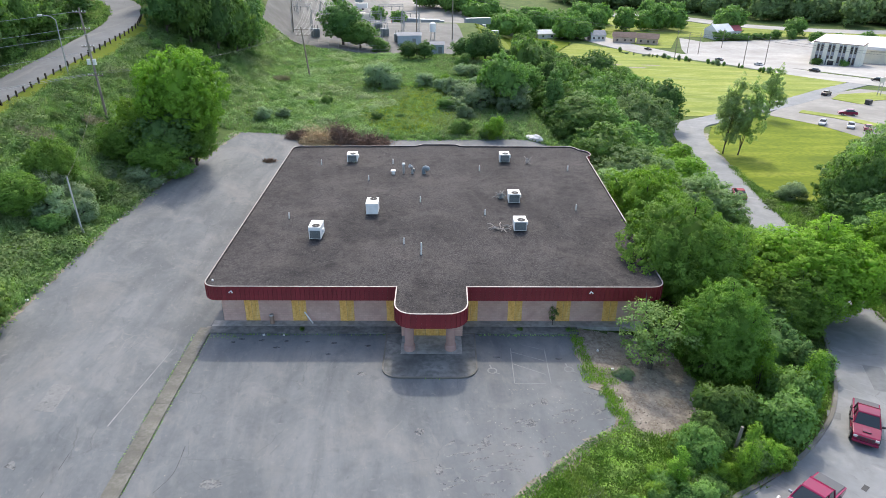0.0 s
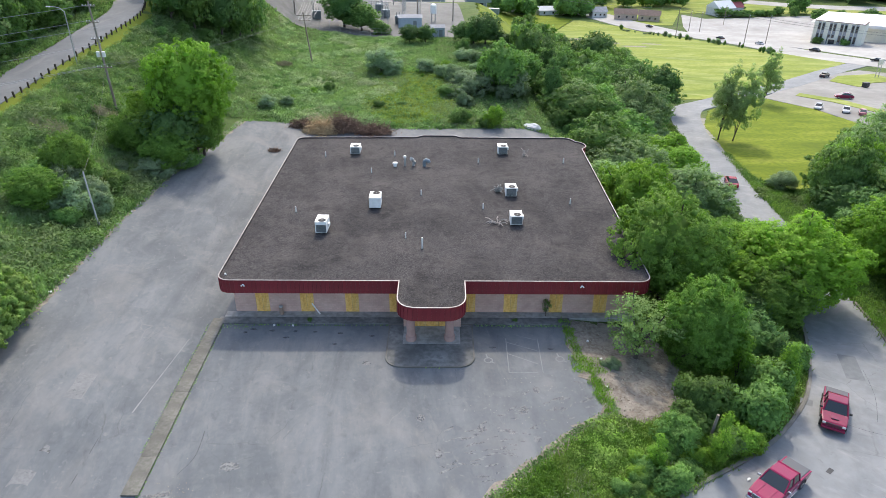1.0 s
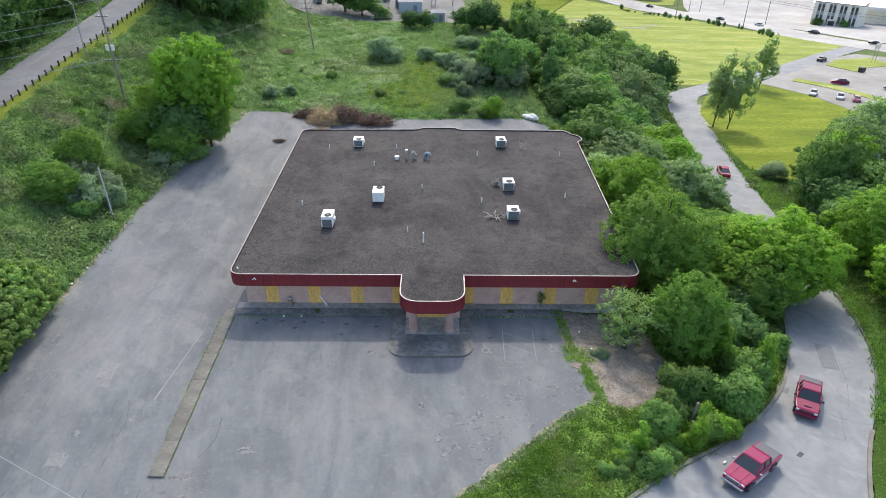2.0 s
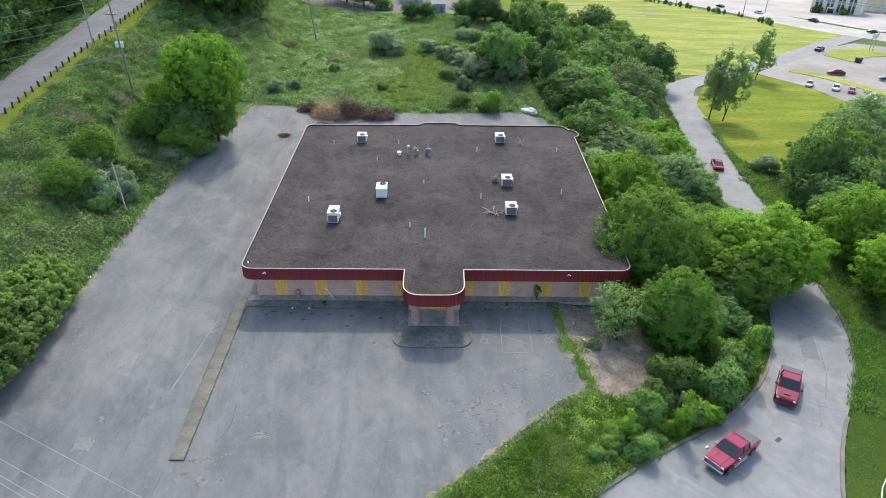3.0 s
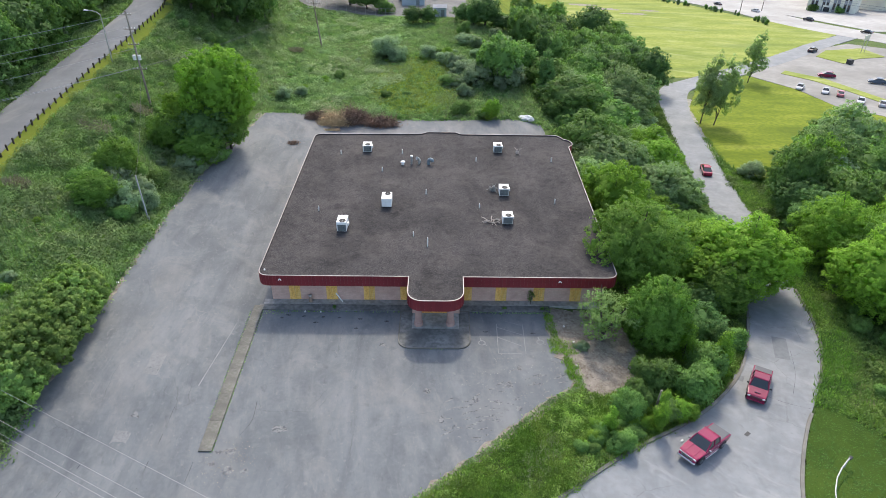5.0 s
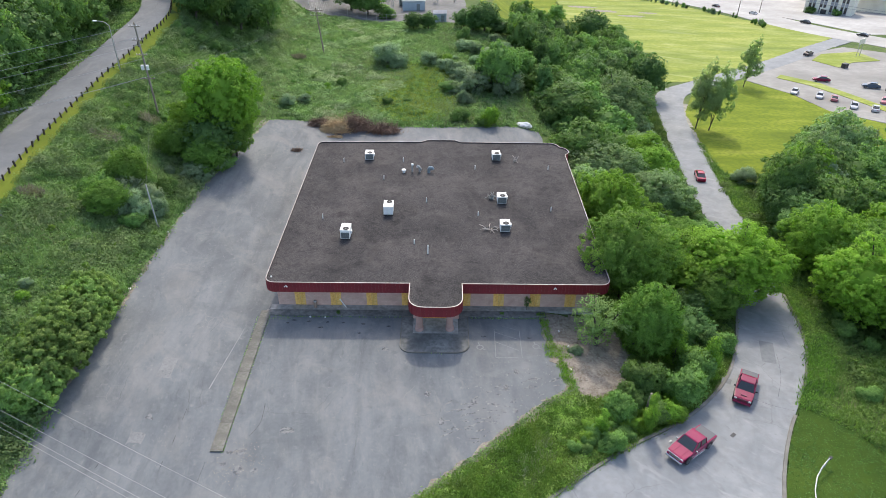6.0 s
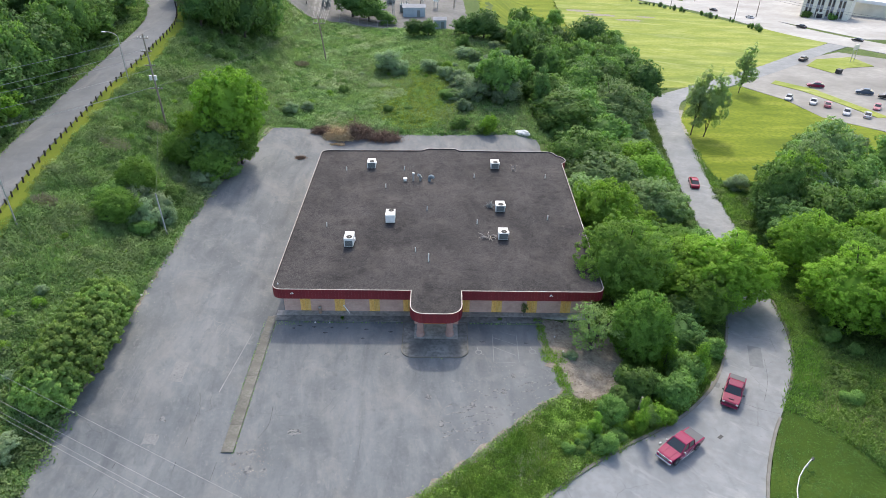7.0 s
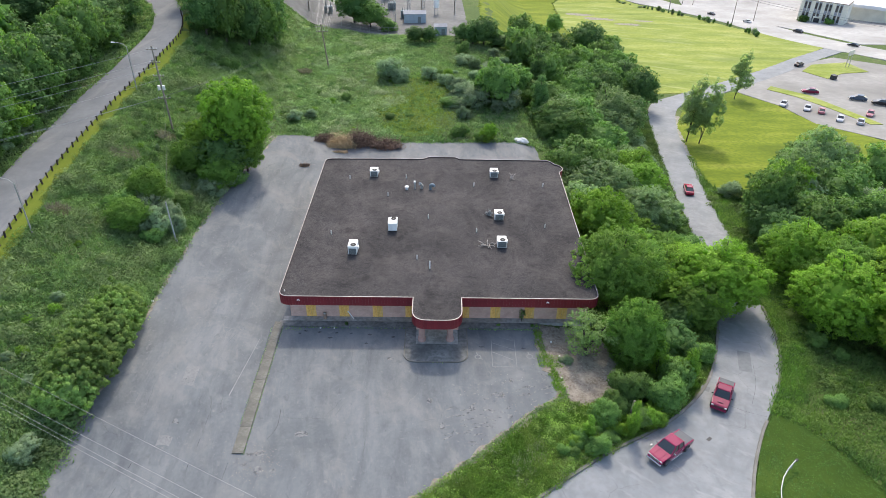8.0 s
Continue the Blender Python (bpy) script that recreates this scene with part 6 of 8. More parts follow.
for x, y, r, h in ((56, 190, 5.0, 10), (58, 203, 5.0, 10), (54, 214, 5.2, 11), (60, 222, 4.6, 9), (50, 198, 5.0, 11), (62, 236, 4.6, 9), (49, 180, 5.0, 11),
                   (23.9, 196, 4.5, 10.5), (48.3, 284, 4.0, 9), (52, 230, 7.0, 15), (36, 203, 6.0, 13), (45.5, 200, 6.0, 12), (25.5, 185, 4.6, 9.5), (31, 178, 5.0, 11), (39, 187, 5.5, 13), (44, 174, 5.5, 13)):
    plant("tree" if x % 4 else "dark", x, y, r, h, group="trees behind the thicket")
plant("dark", 47.5, 146.0, 4.2, 9.5)
plant("pale_tree", 41.0, 139.0, 7.0, 14.0)
plant("pale_tree", 33.0, 133.0, 4.4, 8.5)
plant("cone", 24.0, 150.5, 3.0, 11.0)
plant("tree", 33.0, 149.0, 5.0, 11.0)
plant("dark", 36.0, 158.0, 5.0, 12.0)
plant("tree", 27.0, 160.0, 5.0, 10.0)
plant("dark", 44.0, 163.0, 5.0, 13.0)
for k in range(16):
    plant(east_rng.choice(("tree", "dark", "far")), east_rng.uniform(16, 52), east_rng.uniform(160, 200), east_rng.uniform(3.5, 5), east_rng.uniform(8, 12), group="trees behind the thicket")

# young trees on the lawn, blown to the east
plant("airy", 60.8, 141.0, 5.4, 17.5, "young airy tree leaning with the wind on the lawn", lean=3)
plant("airy", 63.4, 139.6, 5.0, 17.0, "young airy tree leaning with the wind on the lawn", lean=4)
plant("airy", 88.0, 181.0, 4.8, 15.5, "young airy tree leaning with the wind beside the road", lean=4)

# wood across the road
for k in range(30):
    y = east_rng.uniform(52, 108)
    lo = 53.5 + (y - 60) * 0.1
    x = lo + east_rng.uniform(1.5, 24)
    r = east_rng.uniform(3.6, 5.6)
    plant(east_rng.choice(("tree", "dark", "tree", "olive", "maple")), x, y, r, r * east_rng.uniform(1.5, 2.0), group="wood across the road")
plant("sun_maple", 55.5, 60.5, 6.2, 12.0)
plant("near_maple", 56.0, 72.0, 5.6, 11.0)
plant("sun_maple", 62.0, 52.0, 6.0, 12.0)
plant("near_tree", 58.6, 66.0, 5.4, 11.0)
plant("tree", 66.0, 44.0, 5.6, 11.0)
plant("sun_maple", 64.0, 62.0, 6.0, 13.0)
plant("dark", 57.4, 79.5, 4.8, 8.5)
plant("tree", 63.5, 82.0, 5.6, 11.5)
plant("maple", 66.5, 72.0, 6.0, 12.5)
plant("tree", 61.0, 95.0, 5.6, 11.0)
plant("tree", 68.0, 100.0, 5.6, 10.0)
plant("dark", 57.0, 86.0, 4.6, 8.5)
plant("tree", 57.6, 89.6, 4.4, 15.0, "tall leafy green tree at the wood's edge")
plant("maple", 64.0, 97.0, 4.6, 12.5)
plant("pale_tree", 70.0, 104.0, 5.2, 12.5)
plant("pale_tree", 77.5, 112.5, 6.0, 14.0)
plant("tree", 91.0, 110.0, 5.8, 11.0)
plant("dark", 63.0, 87.0, 4.4, 9.5)
plant("olive", 58.5, 106.5, 2.6, 3.4)
plant("tree", 76.0, 116.0, 5.0, 9.5)
plant("tree", 72.0, 108.0, 5.0, 10.0)
plant("olive", 84.0, 118.0, 5.0, 9.0)

# distant stands
far_rng = random.Random(90)
fr = far_rng.uniform
woods("valley_wood", [(fr(20, 98), 452 + fr(-25, 60), fr(5, 9), fr(9, 16)) for k in range(44)]
      + [(fr(95, 165), fr(462, 505), fr(6, 9), fr(13, 19)) for k in range(18)] + [(fr(-15, 42), fr(462, 510), fr(6, 9), fr(13, 19)) for k in range(16)], "distant green trees round the houses")
woods("freeway_trees", [(172 + 8 * k + fr(-3, 3), 438 - 1.2 * k + fr(-8, 8), fr(3, 6), fr(4, 8)) for k in range(26)], "row of green trees before the freeway")
woods("freeway_tree", [(186, 455, 11, 20), (226, 448, 7, 13)], "large round tree beside the freeway")
# silver leaves on the hill put distance haze into the colour
woods("hill_wood", [(110 + 2.6 * k + fr(-4, 4), 590 - min(105, max(0, (k - 24) * 2.6)) + fr(0, 70), fr(9, 13), fr(14, 24)) for k in range(110)], "wooded hill beyond the freeway, leaves paled for haze", LEAF_SILVER)
woods("yard_trees", [(-78 + 13 * k + fr(-4, 4), 272 + fr(-8, 30), fr(2.5, 4), fr(4, 7)) for k in range(6)],
      "green trees round the distant yards")
# hedge line along the highway
for k in range(34):
    u = k / 33
    x = 98 + (138 - 98) * min(1, u * 1.25) + 8 * max(0, u - 0.8)
    y = 396 - (396 - 285) * u
    if far_rng.random() < 0.8:
        plant(far_rng.choice(("shrub", "olive")), x - 1.5 + far_rng.uniform(-0.8, 0.8), y + far_rng.uniform(-1.2, 1.2), far_rng.uniform(0.5, 1.6), far_rng.uniform(0.8, 3.2), group="hedge along the highway")

# weeds at the store wall
plant("sapling", 11.1, 56.2, 0.55, 2.0, "tall weed growing at the store wall", z=0.12)
for x in (8.0, 12.4, -11.8):
    plant("shrub", x, 55.3, 0.28, 0.35, "small weed in the walk's joint", z=0.1)

# grey-green scrub between the meadow and the thicket
scrub_rng = random.Random(52)
for k in range(34):
    y = scrub_rng.uniform(124, 172)
    x = 3 + (y - 124) * 0.1 + scrub_rng.uniform(-3, 15)
    plant(scrub_rng.choice(("olive", "olive", "shrub")), x, y, scrub_rng.uniform(1.4, 3.0), scrub_rng.uniform(1.8, 4.0), group="scrub at the meadow's edge")
for k in range(26):
    plant(scrub_rng.choice(("shrub", "shrub_bright", "olive")), scrub_rng.uniform(-34, 4), scrub_rng.uniform(117, 160), scrub_rng.uniform(0.4, 1.0), scrub_rng.uniform(0.5, 1.1), group="low meadow shrubs")


# ---- vehicles ----
def wheel(car, x, y, r=0.36, w=0.24):
    t = bmesh.new()
    rod(t, (0, -w / 2, 0), (0, w / 2, 0), r, r, 18)
    holder = part("wheel", t, RUBBER, car, "black tyre with a pale rim")
    holder.location = (x, y, r)
    t = bmesh.new()
    rod(t, (0, -w / 2 - 0.012, 0), (0, w / 2 + 0.012, 0), r * 0.6, r * 0.6, 12)
    part("rim", t, CHROME, holder)
    t = bmesh.new()
    rod(t, (0, -w / 2 - 0.025, 0), (0, w / 2 + 0.025, 0), r * 0.16, r * 0.16, 8)
    part("hub", t, DARK, holder)


def paint(name, colour):
    return material(name, [tuple(c * 0.93 for c in colour), colour], 0.16, 0.7, gloss=0.4)


def bevelled(bm, amount):
    edges = [e for e in bm.edges if e.is_manifold and e.calc_face_angle(0) > 0.35]
    bmesh.ops.bevel(bm, geom=edges, offset=amount, segments=2, affect="EDGES", profile=0.6)
    return bm


def pickup(x, y, heading, body, label, length=5.6, cover=None, grille=None):
    """A crew-cab pickup; its front points along +x before it is turned."""
    car = tagged(thing("pickup_truck", x, y, z_at(x, y) + 0.02, heading), label, "pickup truck", "vehicles on the road")
    k = length / 5.6
    hw = 1.0
    grade = math.degrees(math.atan2(z_at(x + 1.6 * math.cos(radians(heading)), y + 1.6 * math.sin(radians(heading))) - z_at(x, y), 1.6))
    car.matrix_basis = pose(x, y, z_at(x, y) + 0.03, 0, 0, heading) @ pose(0, 0, 0, 0, -grade, 0)
    # nose and cab sides
    bm = bmesh.new()
    side_block(bm, [(2.72 * k, 0.42), (2.78 * k, 0.7), (2.74 * k, 0.96), (2.55 * k, 1.04), (1.9 * k, 1.11), (1.2 * k, 1.17), (-0.98 * k, 1.2), (-0.98 * k, 0.42), (0.6 * k, 0.36)], hw,
               [hw - 0.2, hw - 0.14, hw - 0.12, hw - 0.1, hw - 0.03, hw, hw, hw - 0.03, hw - 0.03])
    bevelled(bm, 0.07)
    shell = part("body", bm, body, car)
    if grille:
        for s in (-0.42, 0.42):
            bm = bmesh.new()
            side_block(bm, [(2.6 * k, 1.0), (2.5 * k, 1.07), (1.35 * k, 1.2), (1.3 * k, 1.12)], 0.06)
            for v in bm.verts:
                v.co.y += s
            bevelled(bm, 0.02)
            part("hood_ridge", bm, body, shell)
    else:
        bm = bmesh.new()
        side_block(bm, [(2.2 * k, 1.06), (2.16 * k, 1.16), (1.6 * k, 1.17), (1.5 * k, 1.1)], 0.3)
        bevelled(bm, 0.03)
        scoop = part("hood_scoop", bm, body, shell)
        bm = bmesh.new()
        box(bm, 2.19 * k, 0, 1.115, 0.04, 0.48, 0.06)
        part("scoop_mouth", bm, DARK, scoop)
    # load bed: two side walls, tailgate and a cover
    bm = bmesh.new()
    side_block(bm, [(-1.06 * k, 0.42), (-1.06 * k, 1.18), (-2.76 * k, 1.16), (-2.8 * k, 0.6), (-2.5 * k, 0.42)], hw - 0.02, [hw - 0.04, hw - 0.02, hw - 0.03, hw - 0.06, hw - 0.06])
    bevelled(bm, 0.05)
    bed = part("load_bed", bm, body, car)
    bm = bmesh.new()
    box(bm, -1.92 * k, 0, 1.19, 1.6 * k, 1.68, 0.06, 0.025)
    part("bed_cover", bm, cover or DARK, bed, "dark cover over the load bed")
    bm = bmesh.new()
    box(bm, -2.79 * k, 0, 0.9, 0.05, 1.6, 0.45, 0.02)
    part("tailgate", bm, body, bed)
    # greenhouse: glass block, roof skin and pillars
    bm = bmesh.new()
    side_block(bm, [(1.28 * k, 1.16), (0.5 * k, 1.78), (-0.6 * k, 1.82), (-0.93 * k, 1.74), (-1.0 * k, 1.18)], 0.8, [0.9, 0.74, 0.74, 0.76, 0.9])
    bevelled(bm, 0.04)
    cab = part("cab", bm, GLASS, car, "dark tinted cab windows")
    bm = bmesh.new()
    side_block(bm, [(0.53 * k, 1.775), (0.42 * k, 1.85), (-0.6 * k, 1.87), (-0.95 * k, 1.78), (-0.94 * k, 1.74), (-0.5 * k, 1.79)], 0.76, [0.72, 0.74, 0.76, 0.75, 0.76, 0.77])
    bevelled(bm, 0.025)
    part("roof", bm, body, cab)
    for s in (-1, 1):
        for foot, head in ((1.26, 0.52), (0.02, -0.08), (-0.98, -0.9)):
            bm = bmesh.new()
            tube(bm, [(foot * k, s * 0.905, 1.17), ((foot + head) / 2 * k, s * 0.835, 1.48), (head * k, s * 0.75, 1.79)], 0.05, 6)
            part("pillar", bm, body, cab)
        bm = bmesh.new()
        box(bm, 1.0 * k, s * 1.1, 1.27, 0.12, 0.24, 0.19, 0.03)
        part("mirror", bm, CHROME if grille else DARK, car)
        bm = bmesh.new()
        box(bm, 2.64 * k, s * 0.72, 0.88, 0.24, 0.3, 0.2, 0.04)
        part("headlight", bm, LAMP_GLASS, car)
        bm = bmesh.new()
        box(bm, -2.78 * k, s * 0.88, 0.92, 0.06, 0.14, 0.38, 0.01)
        part("taillight", bm, RED_LENS, bed)
        bm = bmesh.new()
        box(bm, 0.1 * k, s * 1.0, 0.4, 2.2 * k, 0.12, 0.06, 0.015)
        part("running_board", bm, CHROME if grille else DARK, car)
        for hx in (0.35, -0.65):
            bm = bmesh.new()
            box(bm, hx * k, s * 1.0, 1.05, 0.2, 0.04, 0.04, 0.008)
            part("door_handle", bm, CHROME if grille else body, shell)
        for wx in (1.78 * k, -1.72 * k):
            bm = bmesh.new()
            arch = [(0.5 * math.cos(a), 0.5 * math.sin(a)) for a in np.linspace(0, math.pi, 9)]
            tube(bm, [(wx + u, s * (hw - 0.03), 0.42 + w) for u, w in arch], 0.045, 6)
            part("wheel_arch", bm, DARK, car)
            wheel(car, wx, s * 0.86, 0.4, 0.27)
    bm = bmesh.new()
    box(bm, 2.75 * k, 0, 0.82, 0.08, 1.16, 0.32, 0.03)
    front = part("grille", bm, grille or DARK, car)
    for h in (0.73, 0.82, 0.91):
        bm = bmesh.new()
        box(bm, 2.795 * k, 0, h, 0.02, 1.02, 0.035)
        part("grille_bar", bm, DARK if grille else body, front)
    bm = bmesh.new()
    box(bm, 2.8 * k, 0, 0.53, 0.16, 1.78, 0.22, 0.05)
    part("front_bumper", bm, CHROME if grille else body, car)
    bm = bmesh.new()
    box(bm, -2.85 * k, 0, 0.58, 0.16, 1.74, 0.18, 0.04)
    part("rear_bumper", bm, CHROME, car)
    return car


def sedan(x, y, heading, body, label, kind="car", tall=1.45, length=4.6, group="parked cars"):
    car = tagged(thing(kind, x, y, z_at(x, y), heading), label, "car", group)
    car.matrix_basis = pose(x, y, z_at(x, y) + 0.03, 0, 0, heading)
    k, h = length / 4.6, tall / 1.45
    belt = 0.95 * h
    bm = bmesh.new()
    side_block(bm, [(2.28 * k, 0.35), (2.3 * k, 0.6), (2.1 * k, 0.78 * h), (1.2 * k, belt), (-1.5 * k, belt + 0.03), (-2.15 * k, belt), (-2.3 * k, 0.7), (-2.25 * k, 0.36), (0, 0.28)], 0.88,
               [0.7, 0.74, 0.78, 0.88, 0.88, 0.8, 0.78, 0.76, 0.88])
    bevelled(bm, 0.06)
    part("body", bm, body, car)
    rear = -1.75 if kind == "car" else -2.1
    bm = bmesh.new()
    side_block(bm, [(1.15 * k, belt - 0.02), (0.35 * k, 1.42 * h), (-0.75 * k, 1.44 * h), (rear * k, belt)], 0.75, [0.8, 0.6, 0.6, 0.78])
    bevelled(bm, 0.05)
    part("windows", bm, GLASS, car, "dark window glass")
    bm = bmesh.new()
    end = -0.85 if kind == "car" else -1.45
    side_block(bm, [(0.32 * k, 1.425 * h), (0.25 * k, 1.46 * h), (end * k * 0.9, 1.48 * h), (end * k, 1.42 * h)], 0.6)
    part("roof", bm, body, car)
    for s in (-1, 1):
        bm = bmesh.new()
        box(bm, 2.15 * k, s * 0.58, 0.68, 0.22, 0.3, 0.13, 0.03)
        part("headlight", bm, LAMP_GLASS, car)
        bm = bmesh.new()
        box(bm, -2.22 * k, s * 0.58, 0.78, 0.14, 0.34, 0.14, 0.03)
        part("taillight", bm, RED_LENS, car)
        bm = bmesh.new()
        box(bm, 0.85 * k, s * 0.95, belt + 0.05, 0.14, 0.16, 0.11, 0.02)
        part("mirror", bm, body, car)
        for wx in (1.4 * k, -1.35 * k):
            wheel(car, wx, s * 0.76, 0.33, 0.21)
    return car


CRIMSON = paint("crimson_paint", (0.25, 0.01, 0.06))
MAROON = paint("maroon_paint", (0.2, 0.01, 0.045))
SCARLET = paint("red_paint", (0.3, 0.012, 0.04))
BLACK = paint("black_paint", (0.02, 0.02, 0.023))
SILVER = paint("silver_paint", (0.45, 0.46, 0.48))
BLUE = paint("slate_paint", (0.07, 0.1, 0.14))
ROSE = paint("rose_paint", (0.45, 0.16, 0.18))
COVER = plain("grey_bed_cover", (0.09, 0.095, 0.105), 0.6)
pickup(25.0, 35.7, 219, CRIMSON, "crimson pickup truck with a chrome grille driving on the road", 5.9, COVER, CHROME)
pickup(34.2, 45.0, 240, MAROON, "dark red pickup truck with a grey bed cover on the road", 5.4, COVER)
sedan(50.9, 109.0, 80, SCARLET, "small red sedan driving down the road", group="vehicles on the road")
sedan(100.0, 174.7, 236, SILVER, "silver car parked on the side lot")
sedan(104.9, 170.4, 240, SILVER, "silver car parked on the side lot")
sedan(107.6, 167.7, 62, ROSE, "faded red car parked on the side lot")
sedan(109.0, 160.4, 240, SILVER, "silver car parked on the side lot")
sedan(114.6, 189.0, 165, MAROON, "dark red pickup-like car on the upper lane", "suv", 1.7, 4.9)
sedan(125.4, 181.5, 160, BLUE, "dark blue car parked on the side lot", "suv", 1.7, 4.9)
sedan(129.4, 176.4, 155, BLACK, "black van parked on the side lot", "suv", 1.75, 5.0)
sedan(120.2, 165.6, 235, ROSE, "faded red car parked on the side lot")
sedan(113.2, 157.8, 58, SILVER, "pale car parked on the side lot")
sedan(129.1, 227.0, 40, BLACK, "black car leaving by the road", "suv", 1.7, 4.8)
sedan(169.6, 265.5, 130, BLACK, "black car at the junction")
sedan(161.0, 296.0, 115, BLACK, "black car on the highway", "suv", 1.7, 4.8)
sedan(148.5, 322.0, 112, SILVER, "pale car on the highway")
sedan(139.0, 345.0, 115, BLACK, "dark car on the highway")
sedan(118.0, 396.0, 118, BLACK, "dark car on the highway")


# ---- poles, lamps and wires ----
def utility_pole(x, y, height, arms, label, lean=(0.0, 0.0), drums=False, turn=25, z=None):
    base = z_at(x, y) if z is None else z
    p = tagged(thing("utility_pole", x, y, base - 0.3, turn), label, "utility pole", "utility poles")
    top = Vector((lean[0], lean[1], height + 0.3))
    bm = bmesh.new()
    rod(bm, (0, 0, 0), top, 0.19, 0.12, 12)
    part("shaft", bm, POLE_WOOD, p)
    for h, half in arms:
        c = top * ((h + 0.3) / (height + 0.3))
        bm = bmesh.new()
        box(bm, c.x, c.y - 0.17, c.z, half * 2, 0.1, 0.13, 0.01)
        arm = part("crossarm", bm, POLE_WOOD, p)
        for s in (-0.92, -0.4, 0.4, 0.92):
            bm = bmesh.new()
            rod(bm, (c.x + s * half, c.y - 0.17, c.z + 0.06), (c.x + s * half, c.y - 0.17, c.z + 0.26), 0.05, 0.035, 8)
            part("insulator", bm, WHITE, arm)
    if drums:
        for s in (-0.42, 0.4):
            c = top * 0.55
            bm = bmesh.new()
            rod(bm, (c.x + s, c.y - 0.25, c.z - 0.42), (c.x + s, c.y - 0.25, c.z + 0.36), 0.25, 0.25, 14)
            part("transformer", bm, WHITE, p, "pale grey transformer drum")
    return p


def street_lamp(x, y, height, reach, aim, z=None):
    p = tagged(thing("street_lamp", x, y, (z_at(x, y) if z is None else z) - 0.1, aim), "grey steel street lamp with a curved arm", "street lamp", "street lamps")
    bm = bmesh.new()
    rod(bm, (0, 0, 0), (0, 0, height), 0.11, 0.07, 10)
    part("shaft", bm, STEEL, p)
    bm = bmesh.new()
    tube(bm, [(0, 0, height - 0.05), (reach * 0.3, 0, height + 0.45), (reach * 0.7, 0, height + 0.6), (reach, 0, height + 0.62)], 0.05, 8)
    part("arm", bm, STEEL, p)
    bm = bmesh.new()
    box(bm, reach + 0.25, 0, height + 0.6, 0.75, 0.3, 0.16, 0.05)
    part("lantern", bm, WHITE, p)


street_lamp(-57.4, 109.6, 8.2, 2.3, 170)
street_lamp(-55.0, 64.4, 8.2, 2.3, 170)
pole_a = utility_pole(-48.6, 101.2, 15.8, ((15.2, 0.9), (13.0, 0.9), (10.6, 0.9), (6.6, 1.1)), "tall weathered wooden utility pole with white transformers", (-0.6, 0.0), True, 0)
utility_pole(-28.4, 154.0, 10.8, ((10.2, 1.6), (9.1, 1.4)), "wooden utility pole standing in the meadow", (-1.2, 0.3), False, 0)
bm = bmesh.new()
POLE_GREY = material("silvered_pole", [(0.36, 0.355, 0.34), (0.48, 0.475, 0.46)], 0.9, 1.2, 0.2, 12, stretch=(3, 3, 0.3))
light = tagged(thing("wooden_light_pole", -39.0, 71.4, 1.85), "grey wooden pole with a meter box beside the lot", "pole")
rod(bm, (0, 0, -0.3), (-0.25, 0.1, 7.0), 0.11, 0.08, 10)
part("shaft", bm, POLE_GREY, light)
bm = bmesh.new()
box(bm, 0.12, -0.15, 0.75, 0.28, 0.2, 0.5, 0.02)
part("meter_box", bm, STEEL, light)
wire("service_cable", [(-39.3, 71.5, 8.7), (-49.0, 101.0, 13.0)], 0.014, WIRE, 1.2)
for name, x, y, h in (("a", 120.3, 355.8, 14), ("b", 138.0, 314.5, 14), ("c", 153.2, 326, 13), ("d", 136.8, 385, 11), ("e", 141, 380, 11), ("f", 163, 404, 11)):
    utility_pole(x, y, h, ((h - 0.8, 1.0),), "distant wooden utility pole along the highway", (0.3, 0), False, 60)
for x, y, h in ((3.9, 214.3, 15), (-7.1, 219.8, 14), (-30, 212, 14), (-41, 200, 13)):
    utility_pole(x, y, h, ((h - 0.8, 1.0),), "wooden utility pole by the substation", (0.2, 0), False, 20)

# lines along the hill road and over the meadow
for dz, dx in ((22.3, 0.4), (20.1, -0.5), (19.2, 0.6), (16.9, 0.4)):
    wire("power_line", [(-100, 50, dz + 0.4), (-49.1 + dx, 101.2, dz)], 0.026, WIRE_PALE, 1.2)
for dz, dx in ((14.0, 0.8), (13.6, -0.6)):
    wire("power_line", [(-100, 50, dz + 1.6), (-49.0 + dx, 101.2, dz)], 0.026, WIRE_PALE, 1.2)
    wire("power_line", [(-49.0 + dx, 101.2, dz), (-29.6 + dx * 1.4, 154.3, dz - 1.5)], 0.016, WIRE, 1.3)
for dx in (-1.4, -0.5, 0.5, 1.4):
    for dz in (12.6, 11.4):
        wire("power_line", [(-29.5 + dx, 154.2, dz), (-36 + dx * 2, 214, dz + 2)], 0.02, WIRE_PALE, 1.6)
# low lines in front of the lot
for a, b in (((-62, 46.7, 8.6), (20, 5, 8.6)), ((-62, 44.2, 8.4), (20, 3.1, 8.4)), ((-62, 43.5, 8.0), (20, 2.2, 8.0)), ((-62, 43.1, 8.0), (20, 1.7, 8.0))):
    wire("service_cable", [a, b], 0.012, WIRE_PALE, 0.5)
for dz in (0, 0.9):
    wire("power_line", [(120.5, 355.8, -15.5 - dz), (138.2, 314.5, -12.2 - dz), (175, 240, -8 - dz)], 0.05, WIRE, 1.0)
    wire("power_line", [(3.9, 214.3, 15.2 - dz), (120.5, 355.8, -15.5 - dz)], 0.05, WIRE, 3.0)

